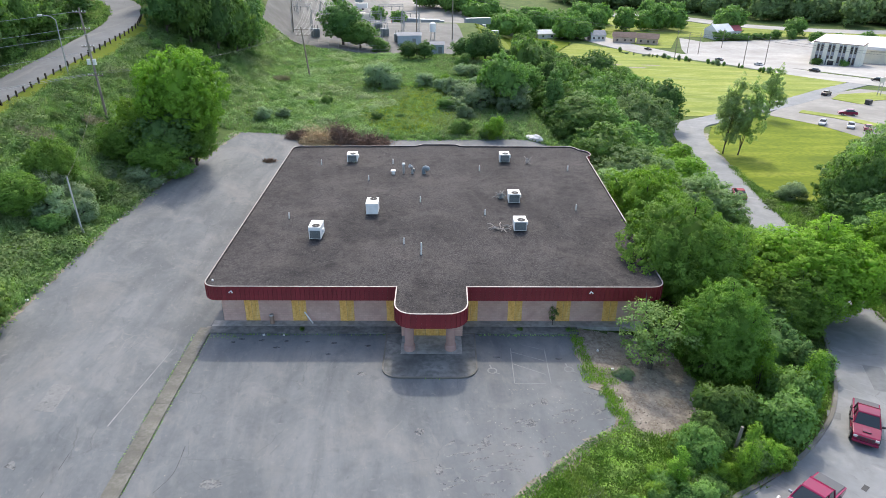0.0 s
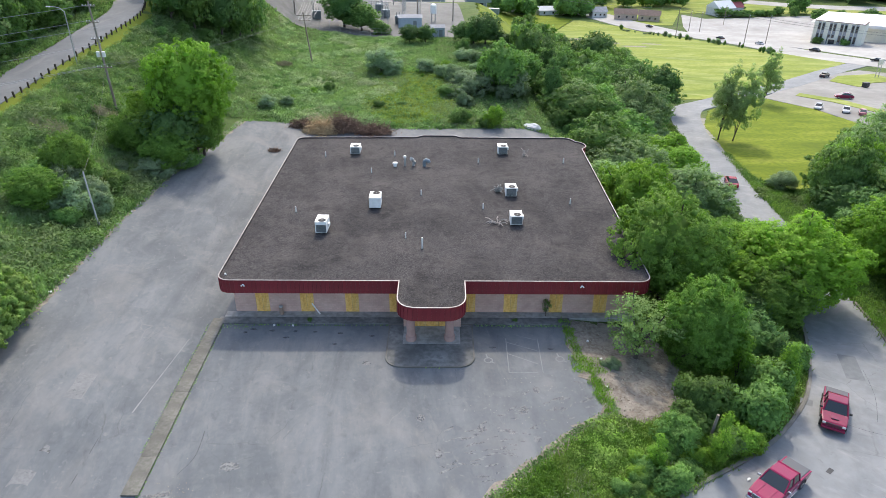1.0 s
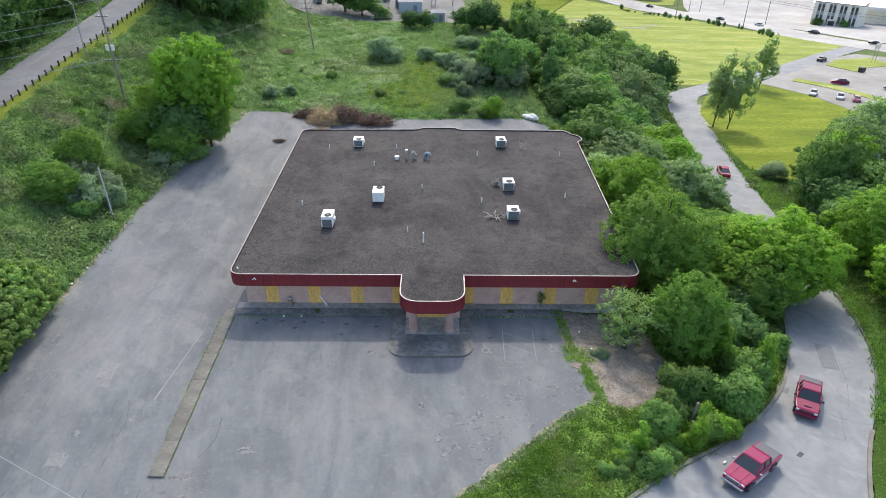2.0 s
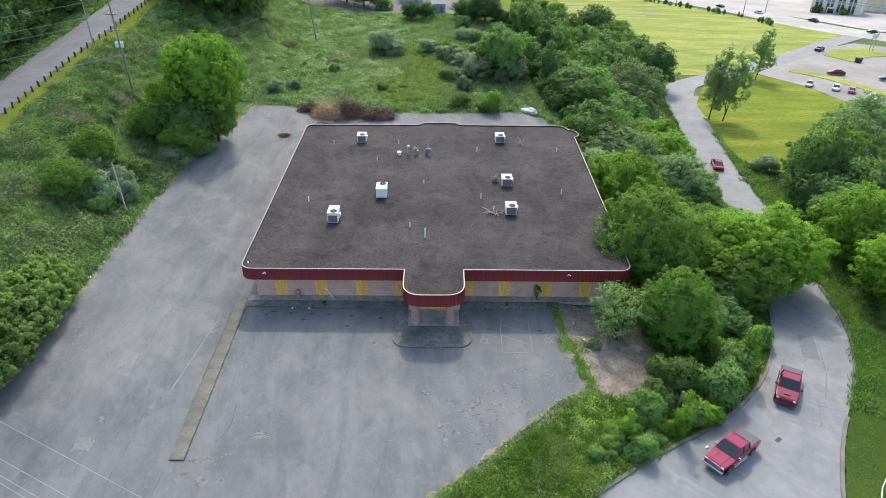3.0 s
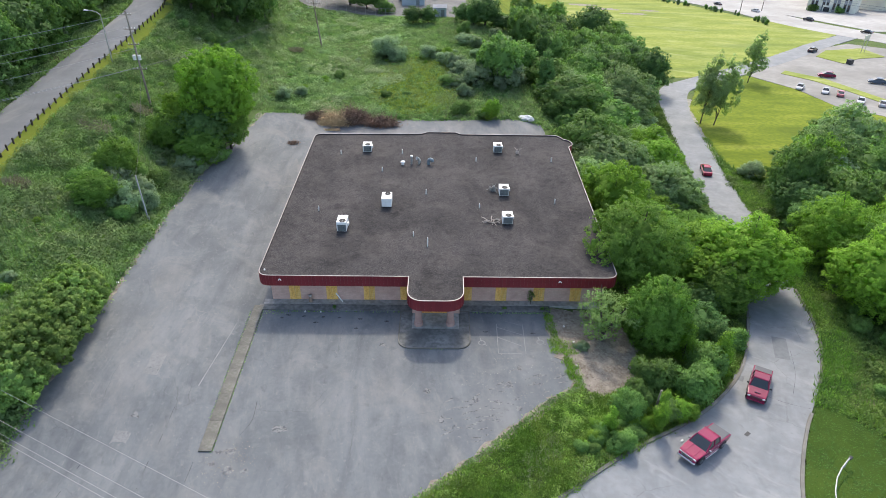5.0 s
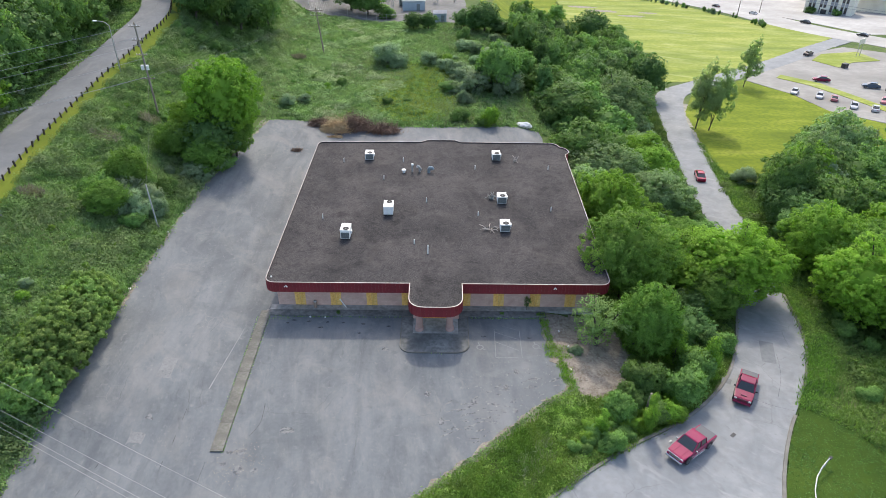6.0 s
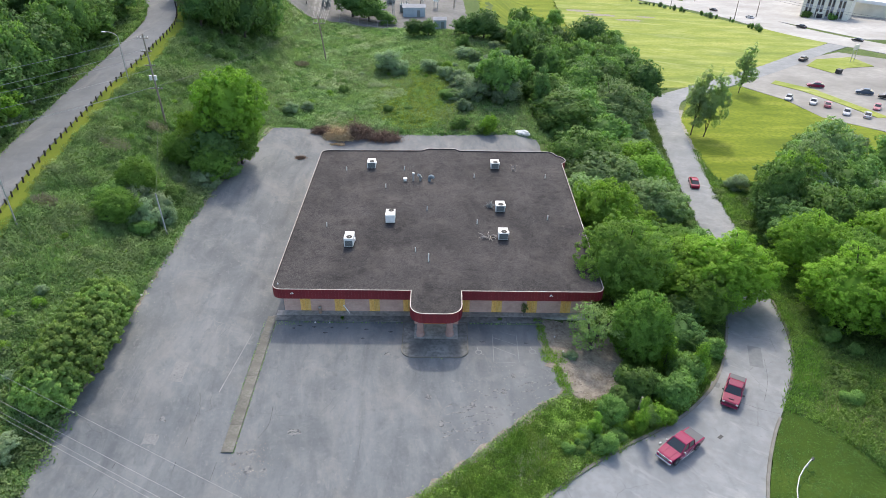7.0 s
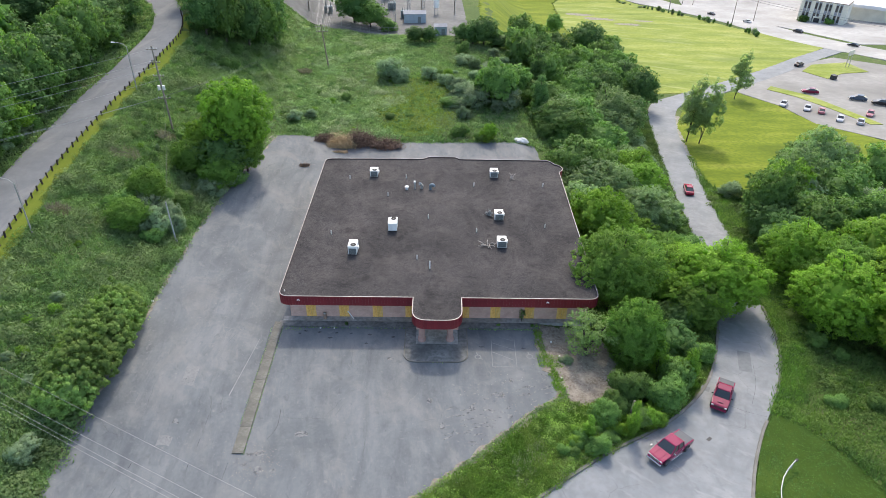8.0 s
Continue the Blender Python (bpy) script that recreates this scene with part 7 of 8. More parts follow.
# guard posts of the hill road
posts = tagged(thing("guard_rail", -60, 100, 0), "row of short dark wooden guard posts with a cable", "guard rail", kind="structure")
bm = bmesh.new()
box(bm, 0, 0, 0.3, 0.22, 0.22, 1.2, 0.02)
post_mesh = bpy.data.meshes.new("post")
bm.to_mesh(post_mesh)
bm.free()
post_mesh.materials.append(POST_WOOD)
rail_rng = random.Random(4)
rail = []
for p, d in along([(x + 3.75, y) for x, y in HILL_ROAD[1:8]] + [(-62.2, 151.5)], 1.9):
    ob = new("post", post_mesh)
    ob.parent = posts
    ob.matrix_parent_inverse = posts.matrix_basis.inverted()
    z = z_at(p.x, p.y)
    ob.matrix_basis = pose(p.x, p.y, z, rail_rng.uniform(-6, 6), rail_rng.uniform(-6, 6), rail_rng.uniform(0, 90))
    rail.append((p.x - 0.13, p.y, z + 0.62))
bm = bmesh.new()
tube(bm, rail, 0.015, 4)
cable = part("cable", bm, WIRE, posts)
cable.matrix_parent_inverse = posts.matrix_basis.inverted()

# white bent lamp mast on the corner lawn
bm = bmesh.new()
mast = tagged(thing("fallen_lamp_mast", 36.4, 32.0, z_at(36.4, 32.0)), "grey curved steel lamp mast lying on the lawn", "lamp mast")
tube(bm, [(-2.6, -6.0, 0.25), (-1.9, -2.6, 0.4), (-1.35, -1.0, 0.55), (-0.6, 0.3, 0.7), (0.3, 1.3, 0.82), (1.1, 2.0, 0.9), (1.45, 2.3, 0.9)], 0.065, 10)
part("shaft", bm, STEEL, mast)
bm = bmesh.new()
box(bm, 1.6, 2.4, 0.86, 0.5, 0.3, 0.16, 0.05, 40)
part("lantern", bm, DARK, mast)
bm = bmesh.new()
rod(bm, (1.2, 2.1, -0.3), (1.2, 2.1, 0.88), 0.05, 0.05, 8)
part("prop", bm, STEEL, mast)


# ---- on the lot ----
def strip_mark(name, points, width, mat, z, label):
    """A thin painted or worn mark laid on the pavement."""
    rows = along(points, 0.5)
    bm = bmesh.new()
    prev = None
    rng = random.Random(len(points) * 31 + int(points[0][0] * 10))
    for p, d in rows:
        w = width * rng.uniform(0.7, 1.1) / 2
        zz = z_at(p.x, p.y) + z
        cur = (bm.verts.new((p.x - d.y * w, p.y + d.x * w, zz)), bm.verts.new((p.x + d.y * w, p.y - d.x * w, zz)))
        if prev:
            bm.faces.new((prev[0], prev[1], cur[1], cur[0]))
        prev = cur
    bmesh.ops.recalc_face_normals(bm, faces=bm.faces)
    for f in bm.faces:
        if f.normal.z < 0:
            f.normal_flip()
    return tagged(part(name, bm, mat, None), label, "marking", kind="structure")


def blot(name, x, y, rx, ry, mat, label, seed, z=0.008, turn=0.0):
    """An uneven stain or repair lying on the pavement."""
    rng = random.Random(seed)
    bm = bmesh.new()
    pts = []
    for k in range(22):
        a = 2 * math.pi * k / 22
        r = rng.uniform(0.72, 1.12)
        u, v = rx * r * math.cos(a), ry * r * math.sin(a)
        c, s = math.cos(radians(turn)), math.sin(radians(turn))
        pts.append((x + u * c - v * s, y + u * s + v * c))
    vs = [bm.verts.new((px, py, z_at(px, py) + z)) for px, py in pts]
    mid = bm.verts.new((x, y, z_at(x, y) + z))
    for k in range(22):
        bm.faces.new((mid, vs[k], vs[(k + 1) % 22]))
    return tagged(part(name, bm, mat, None), label, "pavement mark", kind="structure")


# worn stall lines and wheelchair stalls near the entrance
for a, b in (((6.8, 47.6), (6.9, 52.7)), ((9.75, 47.6), (9.85, 53.0)), ((6.8, 47.6), (9.75, 47.6)), ((6.85, 50.3), (9.8, 48.6)), ((6.9, 52.0), (9.85, 50.6)), ((7.9, 53.1), (9.85, 52.3))):
    strip_mark("stall_line", [a, ((a[0] + b[0]) / 2, (a[1] + b[1]) / 2), b], 0.09, PAINT_FAINT, 0.009, "faded white parking line on the asphalt")


def wheel_sign(x, y):
    bm = bmesh.new()
    ring(bm, [(x + 0.42 * math.cos(a), y + 0.42 * math.sin(a)) for a in np.linspace(0, 2 * math.pi, 17)[:-1]],
         [(x + 0.3 * math.cos(a), y + 0.3 * math.sin(a)) for a in np.linspace(0, 2 * math.pi, 17)[:-1]], 0.004, 0.01)
    box(bm, x - 0.1, y + 0.55, 0.007, 0.12, 0.6, 0.006, 0, 12)
    box(bm, x + 0.35, y - 0.3, 0.007, 0.5, 0.1, 0.006, 0, -30)
    tagged(part("stall_symbol", bm, PAINT_FAINT, None), "faded white painted parking symbol on the asphalt", "marking", kind="structure")


wheel_sign(5.1, 49.3)
wheel_sign(11.5, 49.5)
strip_mark("pale_scrape", [(-23.5, 42.0), (-23.1, 45.2), (-22.7, 48.6), (-22.3, 52.2)], 0.13, PAINT_FAINT, 0.012, "long pale scrape along the drive")

# repairs, stains and cracks
for x0, y0, sx, sy, tn in ((-28.6, 44.6, 0.75, 1.5, -4), (-28.6, 35.3, 0.75, 0.85, -6)):
    bm = bmesh.new()
    rng = random.Random(int(y0))
    pts = [(x0 + a * sx + rng.uniform(-0.1, 0.1), y0 + b * sy + rng.uniform(-0.1, 0.1)) for a, b in ((-1, -1), (0, -1.02), (1, -1), (1.03, 0), (1, 1), (0, 0.97), (-1, 1), (-0.97, 0))]
    vs = [bm.verts.new((a, b, z_at(a, b) + 0.012)) for a, b in pts]
    bm.faces.new(vs)
    tagged(part("asphalt_repair", bm, REPAIR, None), "pale square repair in the asphalt", "pavement mark", kind="structure")
blot("worn_patch", -28.3, 37.4, 0.5, 1.0, PATCH, "pale crumbling asphalt", 1, 0.012, -8)
for k, (x, y, rx, ry) in enumerate(((-17.9, 32.0, 0.5, 0.6), (-19.5, 32.6, 0.35, 0.25), (-18.3, 34.1, 0.7, 0.4), (-16.4, 31.9, 0.4, 0.3), (-19.2, 34.0, 0.4, 0.25), (-14.4, 36.8, 0.8, 0.5), (-0.7, 41.9, 0.38, 0.42), (7.6, 42.8, 0.4, 0.5),
                                     (8.3, 39.6, 0.35, 0.4), (8.9, 45.3, 0.3, 0.5), (0.7, 38.1, 0.3, 0.5), (4.1, 40.7, 0.4, 0.4), (-5.7, 48.8, 0.4, 0.3))):
    blot("worn_patch", x, y, rx, ry, PATCH, "pale worn spot on the asphalt", 40 + k, 0.012)
grit_rng = np.random.default_rng(23)
gn = 260
gp = np.stack([grit_rng.normal(-18.2, 1.3, gn), grit_rng.normal(33.0, 1.4, gn), np.full(gn, 0.0)], 1)
gp[:, 2] = land(gp[:, 0], gp[:, 1]) + 0.035
gv, gf = leaf_cards(grit_rng, gp, np.tile([0, 0, 1.0], (gn, 1)), 0.08, 0.0, 0.5)
tagged(put("broken_asphalt", mesh_of("broken_asphalt", gv, gf, STONE), None, None), "crumbs of broken asphalt round the divider's end", "rubble", kind="stuff")
mark_rng = random.Random(12)
for k in range(80):
    x = mark_rng.uniform(1, 14)
    y = 38 + 0.62 * x + mark_rng.gauss(-1.5, 1.9)
    if inside(x, y, LOT):
        blot("worn_patch", x, y, mark_rng.uniform(0.15, 0.75), mark_rng.uniform(0.04, 0.13), PATCH, "pale crumbling asphalt", 20 + k, 0.009 + 0.0001 * k, mark_rng.uniform(-20, 40))
for x, y in ((-17.6, 53.4), (-16.9, 53.9), (-15.1, 53.7), (-13.6, 52.6), (-12.9, 53.6), (-11.0, 53.5), (-8.6, 53.3), (-8.9, 51.6), (-5.6, 52.9), (5.6, 51.2), (10.9, 51.0)):
    blot("oil_stain", x, y, 0.22 + 0.012 * (x * x % 11), 0.16, TAR_SOFT, "dark oil stain on the asphalt", int(-x * 7))
for line in ([(-25.1, 30.0), (-25.15, 32.9), (-24.95, 34.8), (-24.9, 39.8)], [(-21.2, 33.2), (-21.25, 30.6)], [(-17.9, 36.0), (-17.2, 37.8), (-17.35, 40.8)], [(-31.6, 28), (-31.2, 31), (-30.6, 34.5)]):
    strip_mark("crack", line, 0.06, TAR_SOFT, 0.01, "thin dark crack in the asphalt")

bin_ = tagged(thing("waste_bin", -14.75, 56.35, 0.12), "brown lidded waste bin beside the wall", "waste bin")
bm = bmesh.new()
rod(bm, (0, 0, 0), (0, 0, 0.85), 0.2, 0.21, 14)
part("drum", bm, BIN_BROWN, bin_)
bm = bmesh.new()
rod(bm, (0, 0, 0.85), (0, 0, 0.96), 0.22, 0.17, 14)
part("lid", bm, STEEL, bin_)
bm = bmesh.new()
rod(bm, (-11.75, 56.6, 1.2), (-10.95, 56.2, 0.2), 0.065, 0.065, 8)
tagged(part("fallen_white_pipe", bm, WHITE, None), "white plastic pipe leaning against the wall", "pipe")
bm = bmesh.new()
rod(bm, (-14.9, 56.75, 2.55), (-14.9, 56.5, 2.5), 0.09, 0.06, 8)
tagged(part("wall_lamp", bm, DARK, None), "small dark lamp on the brick wall", "wall lamp")
litter_rng = random.Random(3)
for x, y in ((-15.1, 54.45), (-13.3, 54.45), (15.2, 49.7), (14.5, 52.3), (-37.4, 70.6), (-37.3, 66.2), (-37.1, 75.8), (-37.2, 60.4), (-36.4, 88), (-37.5, 68.1), (-37.3, 72.4), (-37.0, 78.3), (-37.4, 57.2), (14.9, 45.8), (-1.4, 113.0), (23.4, 36.6)):
    bm = bmesh.new()
    z = z_at(x, y)
    box(bm, x, y, z + 0.09, litter_rng.uniform(0.14, 0.32), litter_rng.uniform(0.1, 0.24), 0.12, 0.02, litter_rng.uniform(0, 90))
    for v in bm.verts:
        v.co += Vector((litter_rng.uniform(-0.04, 0.04), litter_rng.uniform(-0.04, 0.04), litter_rng.uniform(-0.03, 0.03)))
    tagged(part("litter", bm, LITTER, None), "crumpled pale litter lying at the lot's edge", "litter", "litter")


def brush_pile(x, y, rx, ry, h, mat, count, label, seed, piece=0.5):
    """A heap of cut brush: many short twigs."""
    rng = np.random.default_rng(seed)
    d = rng.normal(0, 1, (count, 3))
    d /= np.linalg.norm(d, axis=1)[:, None]
    seats = rng.uniform(-1, 1, (9, 2)) * np.array([rx, ry]) * 0.62
    rise = rng.uniform(0.25, 0.75, 9) * h * (1 - 0.5 * np.abs(seats[:, 0] / rx))
    pick = rng.integers(0, 9, count)
    p = np.concatenate([seats[pick] + rng.normal(0, 0.24, (count, 2)) * np.array([rx, ry]), (np.abs(rng.normal(0, 0.6, count)) * rise[pick])[:, None]], 1)
    aim = d * np.array([1, 1, 0.7]) + rng.normal(0, 0.7, (count, 3)) + np.array([0, 0, 0.25])
    aim /= np.linalg.norm(aim, axis=1)[:, None]
    side = np.cross(aim, rng.normal(0, 1, (count, 3)))
    side /= np.linalg.norm(side, axis=1)[:, None]
    long = piece * rng.uniform(0.5, 1.6, (count, 1))
    verts = np.stack([p - aim * long * 0.5 + side * 0.05, p - aim * long * 0.5 - side * 0.05, p + aim * long * 0.5], 1).reshape(-1, 3)
    faces = np.arange(count * 3).reshape(-1, 3)
    ob = thing("brush_pile", x, y, z_at(x, y))
    tagged(ob, label, "brush pile", "brush piles")
    put("twig_mass", mesh_of("twig_mass", verts * np.array([1, 1, 1]), faces, mat), None, ob)
    rs = random.Random(seed)
    bm = bmesh.new()
    for k in range(40):
        a = rs.uniform(0, 2 * math.pi)
        s = Vector((rs.uniform(-0.6, 0.6) * rx, rs.uniform(-0.6, 0.6) * ry, 0.05))
        e = s + Vector((math.cos(a) * rx * 0.5, math.sin(a) * ry * 0.5, rs.uniform(0.3, 1.2) * h))
        rod(bm, s, e, 0.035, 0.015, 5)
    part("branch_mass", bm, mat, ob)


brush_pile(-19.4, 110.4, 2.9, 1.7, 3.4, STRAW, 4200, "heap of dry straw-coloured brush at the lot's back edge", 1, 0.9)
brush_pile(-16.2, 111.2, 3.0, 1.8, 3.2, TWIG, 6500, "heap of brown dead brush at the lot's back edge", 2, 1.1)
brush_pile(-23.0, 112.0, 2.0, 1.2, 1.6, TWIG, 2400, "heap of brown dead brush at the lot's back edge", 3, 0.9)
brush_pile(-10.8, 110.2, 3.4, 1.5, 2.3, TWIG, 2400, "loose heap of dead brush at the lot's back edge", 4, 1.0)
brush_pile(-19.6, 107.6, 1.6, 0.5, 0.35, STRAW, 500, "scattered dry straw on the asphalt", 6, 0.5)
brush_pile(-25.4, 100.8, 1.0, 0.6, 0.4, TWIG, 320, "small heap of twigs on the asphalt", 7, 0.6)
bm = bmesh.new()
bmesh.ops.create_icosphere(bm, subdivisions=3, radius=1.0, matrix=pose(16.4, 114.3, z_at(16.4, 114.3) + 0.1) @ Matrix.Diagonal((1.7, 0.8, 0.7, 1)))
for v in bm.verts:
    v.co += 0.35 * Vector((noise.noise(v.co * 1.7), noise.noise(v.co * 1.7 + Vector((9, 0, 0))), 0.8 * noise.noise(v.co * 2.1)))
tagged(part("white_tarpaulin", bm, LITTER, None, smooth_faces=False), "crumpled white tarpaulin dumped at the lot's edge", "tarpaulin")
bm = bmesh.new()
rod(bm, (21.9, 40.6, z_at(21.9, 40.6) - 0.3), (22.1, 40.6, z_at(21.9, 40.6) + 2.6), 0.12, 0.11, 10)
tagged(part("old_post", bm, POLE_WOOD, None), "short grey wooden post standing in the shrubs", "post")
bm = bmesh.new()
box(bm, 30.3, 38.2, z_at(30.3, 38.2) + 0.03, 0.9, 0.35, 0.03, 0.005, 40)
tagged(part("drain_grate", bm, DARK, None), "dark iron drain grate in the road", "drain grate")
for x0, y0, sx, sy, tn in ((40.0, 52.5, 0.8, 2.2, 18), (33.0, 47.0, 0.5, 0.5, 30)):
    bm = bmesh.new()
    c, s = math.cos(radians(-tn)), math.sin(radians(-tn))
    vs = [bm.verts.new((x0 + a * sx * c - b * sy * s, y0 + a * sx * s + b * sy * c, 0)) for a, b in ((-1, -1), (1, -1), (1, 1), (-1, 1))]
    for v in vs:
        v.co.z = z_at(v.co.x, v.co.y) + 0.045
    bm.faces.new(vs)
    tagged(part("road_repair", bm, ROAD_PATCH, None), "dark rectangular repair in the road", "pavement mark", kind="structure")
stone_rng = np.random.default_rng(6)
n = 2600
sx, sy = stone_rng.uniform(12.5, 22, n), stone_rng.uniform(41, 56, n)
ok = inside(sx, sy, DIRT)
sx, sy = sx[ok], sy[ok]
pp = np.stack([sx, sy, land(sx, sy) + 0.08], 1)
sv, sf = leaf_cards(stone_rng, pp, np.tile([0, 0, 1.0], (len(pp), 1)), 0.11, 0.0, 0.5)
tagged(put("soil_stones", mesh_of("soil_stones", sv, sf, STONE), None, None), "pale stones and dead leaves on the bare soil", "stones", kind="stuff")

# dry flecks strewn in streaks over the lot
fleck_rng = np.random.default_rng(15)
n = 170
u, v = fleck_rng.uniform(0, 1, n), fleck_rng.normal(0, 1, n)
lane = fleck_rng.integers(0, 4, n)
fx = 2.5 + 11.5 * u
fy = np.array([40.2, 42.6, 44.2, 46.0])[lane] + 0.16 * (fx - 2.5) + 0.45 * v
ok = inside(fx, fy, LOT) & ((lane < 3) | (fx > 6))
fp = np.stack([fx[ok], fy[ok], land(fx[ok], fy[ok]) + 0.03], 1)
fv, ff = leaf_cards(fleck_rng, fp, np.tile([0, 0, 1.0], (len(fp), 1)), 0.11, 0.0, 0.12, True)
FLECK = material("dry_flecks", [(0.2, 0.197, 0.18), (0.31, 0.3, 0.27)], 0.95, 1.0, island=0.3)
tagged(put("dry_flecks", mesh_of("dry_flecks", fv, ff, FLECK), None, None), "pale dry leaves and grit blown across the asphalt", "litter", kind="stuff")
for line in ([(34.5, 44.2), (36.2, 43.0), (38.6, 42.0)], [(37.6, 44.2), (39.6, 48.0), (41.0, 52.4)]):
    strip_mark("crack", line, 0.04, TAR_SOFT, 0.05, "thin dark crack in the road")


# bare ground in the mown field
for k, (x, y, rx, ry) in enumerate(((77, 327, 9, 4), (88, 312, 7, 3), (70, 340, 8, 3.5), (98, 322, 5, 2.2))):
    blot("bare_patch", x, y, rx, ry, SOIL, "bare brown earth in the mown field", 70 + k, 0.07, -20)


# ---- distant buildings ----
def white_office(x, y, turn):
    """A two-storey white block with paired dark window strips, and a long low wing behind."""
    base = z_at(x, y) - 0.5
    b = tagged(thing("office_building", x, y, base, turn), "white two-storey commercial block with dark vertical window strips", "building")
    w, d, h = 21.0, 11.0, 10.6
    bm = bmesh.new()
    box(bm, 0, 0, h / 2, w, d, h, 0.05)
    part("wall", bm, OFFICE_WHITE, b)
    bm = bmesh.new()
    box(bm, 0, 0, h + 0.12, w + 0.3, d + 0.3, 0.24, 0.04)
    roof = part("roof", bm, BROWNROOF, b)
    bm = bmesh.new()
    box(bm, 0, 0, h + 0.25, w - 0.7, d - 0.7, 0.06)
    part("roof_deck", bm, ROOF_WHITE, roof)
    for f in (0.11, 0.19, 0.34, 0.42, 0.56, 0.64, 0.78, 0.86):
        c = (f - 0.5) * w
        bm = bmesh.new()
        box(bm, c, -d / 2 - 0.03, h / 2 + 0.2, 1.3, 0.1, h - 0.9)
        strip = part("window_strip", bm, GREYROOF, b)
        for level in (0.3, 0.75):
            bm = bmesh.new()
            box(bm, c, -d / 2 - 0.1, h * level + 0.3, 0.9, 0.06, 3.0)
            part("pane", bm, GLASS, strip)
    bm = bmesh.new()
    box(bm, -1.6, -d / 2 - 0.25, 1.9, 3.6, 0.5, 3.4, 0.04)
    porch = part("entrance", bm, OFFICE_WHITE, b)
    bm = bmesh.new()
    box(bm, -1.6, -d / 2 - 0.52, 1.6, 2.6, 0.08, 2.6, 0.02)
    part("door", bm, GLASS, porch)
    for f in (-6.8, 4.4):
        fx, fy = x + f * math.cos(radians(turn)) + (d / 2 + 1.6) * math.sin(radians(turn)), y + f * math.sin(radians(turn)) - (d / 2 + 1.6) * math.cos(radians(turn))
        plant("shrub", fx, fy, 2.6, 3.2, "clipped dark shrub in front of the white block", "shrubs at the office")
    wing = tagged(thing("long_shed", x + 9, y + 14, base, turn), "long low white-roofed commercial shed", "building")
    bm = bmesh.new()
    box(bm, 22, 16, 3.4, 62, 34, 6.8)
    part("wall", bm, OFFICE_WHITE, wing)
    bm = bmesh.new()
    side_block(bm, [(-36, 0), (36, 0), (36, 0.4), (0, 1.6), (-36, 0.4)], 20)
    roof = part("roof", bm, ROOF_WHITE, wing)
    roof.location = (22, 16, 6.81)


OFFICE_WHITE = material("white_render", [(0.6, 0.575, 0.48), (0.72, 0.7, 0.6)], 0.8, 0.3)
BROWNROOF = material("brown_shingle", [(0.13, 0.09, 0.075), (0.2, 0.145, 0.12)], 0.9, 0.6)
GREYROOF = material("grey_shingle", [(0.22, 0.23, 0.25), (0.32, 0.33, 0.35)], 0.85, 0.5)
ROOF_WHITE = material("white_roof", [(0.6, 0.61, 0.62), (0.72, 0.73, 0.74)], 0.6, 0.1)
white_office(188.5, 329.0, -38)


def house(x, y, w, d, h, turn, wall, roof_mat, label, z=None):
    b = tagged(thing("house", x, y, (z_at(x, y) if z is None else z) - 0.3, turn), label, "house")
    bm = bmesh.new()
    box(bm, 0, 0, h / 2, w, d, h)
    part("wall", bm, wall, b)
    bm = bmesh.new()
    side_block(bm, [(-d / 2 - 0.5, h), (d / 2 + 0.5, h), (0, h + d * 0.32)], w / 2 + 0.5)
    for v in bm.verts:
        v.co.x, v.co.y = v.co.y, v.co.x
    bmesh.ops.recalc_face_normals(bm, faces=bm.faces)
    part("roof", bm, roof_mat, b)
    for k in (-0.3, 0.05, 0.32):
        bm = bmesh.new()
        box(bm, k * w, -d / 2 - 0.02, h * 0.55, 1.1, 0.1, 1.2)
        part("window" if k != 0.05 else "door", bm, GLASS, b)


SIDING = material("pale_siding", [(0.5, 0.5, 0.49), (0.62, 0.62, 0.6)], 0.7, 0.5)
TANWALL = material("tan_wall", [(0.38, 0.3, 0.24), (0.48, 0.38, 0.31)], 0.8, 0.5)
REDROOF = material("red_roof", [(0.42, 0.09, 0.1), (0.5, 0.13, 0.13)], 0.7, 0.5)
house(111, 424, 13, 8, 3.6, -12, TANWALL, BROWNROOF, "tan bungalow with a brown shingle roof")
house(124, 419, 12, 8, 3.6, -20, TANWALL, BROWNROOF, "tan bungalow with a brown shingle roof")
house(96, 432, 9, 8, 3.5, 5, SIDING, GREYROOF, "small white house with a grey roof")
house(44, 452, 10, 9, 6, -30, SIDING, GREYROOF, "pale grey two-storey house")
house(68, 440, 16, 7, 3, 8, SIDING, ROOF_WHITE, "long white trailer home")
house(174, 440, 12, 12, 5, 20, SIDING, ROOF_WHITE, "pale grey metal shed")
house(184, 446, 9, 9, 4.5, 10, SIDING, REDROOF, "small house with a faded red roof")


def cabin(x, y, w, d, h, wall, roof_mat, label):
    b = tagged(thing("utility_shed", x, y, z_at(x, y) - 0.1, 4), label, "shed", "substation sheds")
    bm = bmesh.new()
    box(bm, 0, 0, h / 2, w, d, h, 0.03)
    part("wall", bm, wall, b)
    bm = bmesh.new()
    side_block(bm, [(-d / 2 - 0.2, h), (d / 2 + 0.2, h), (0, h + 0.6)], w / 2 + 0.2)
    for v in bm.verts:
        v.co.x, v.co.y = v.co.y, v.co.x
    bmesh.ops.recalc_face_normals(bm, faces=bm.faces)
    part("roof", bm, roof_mat, b)
    bm = bmesh.new()
    box(bm, w * 0.2, -d / 2 - 0.02, 1.05, 1.0, 0.08, 2.0)
    part("door", bm, GRILLE, b)


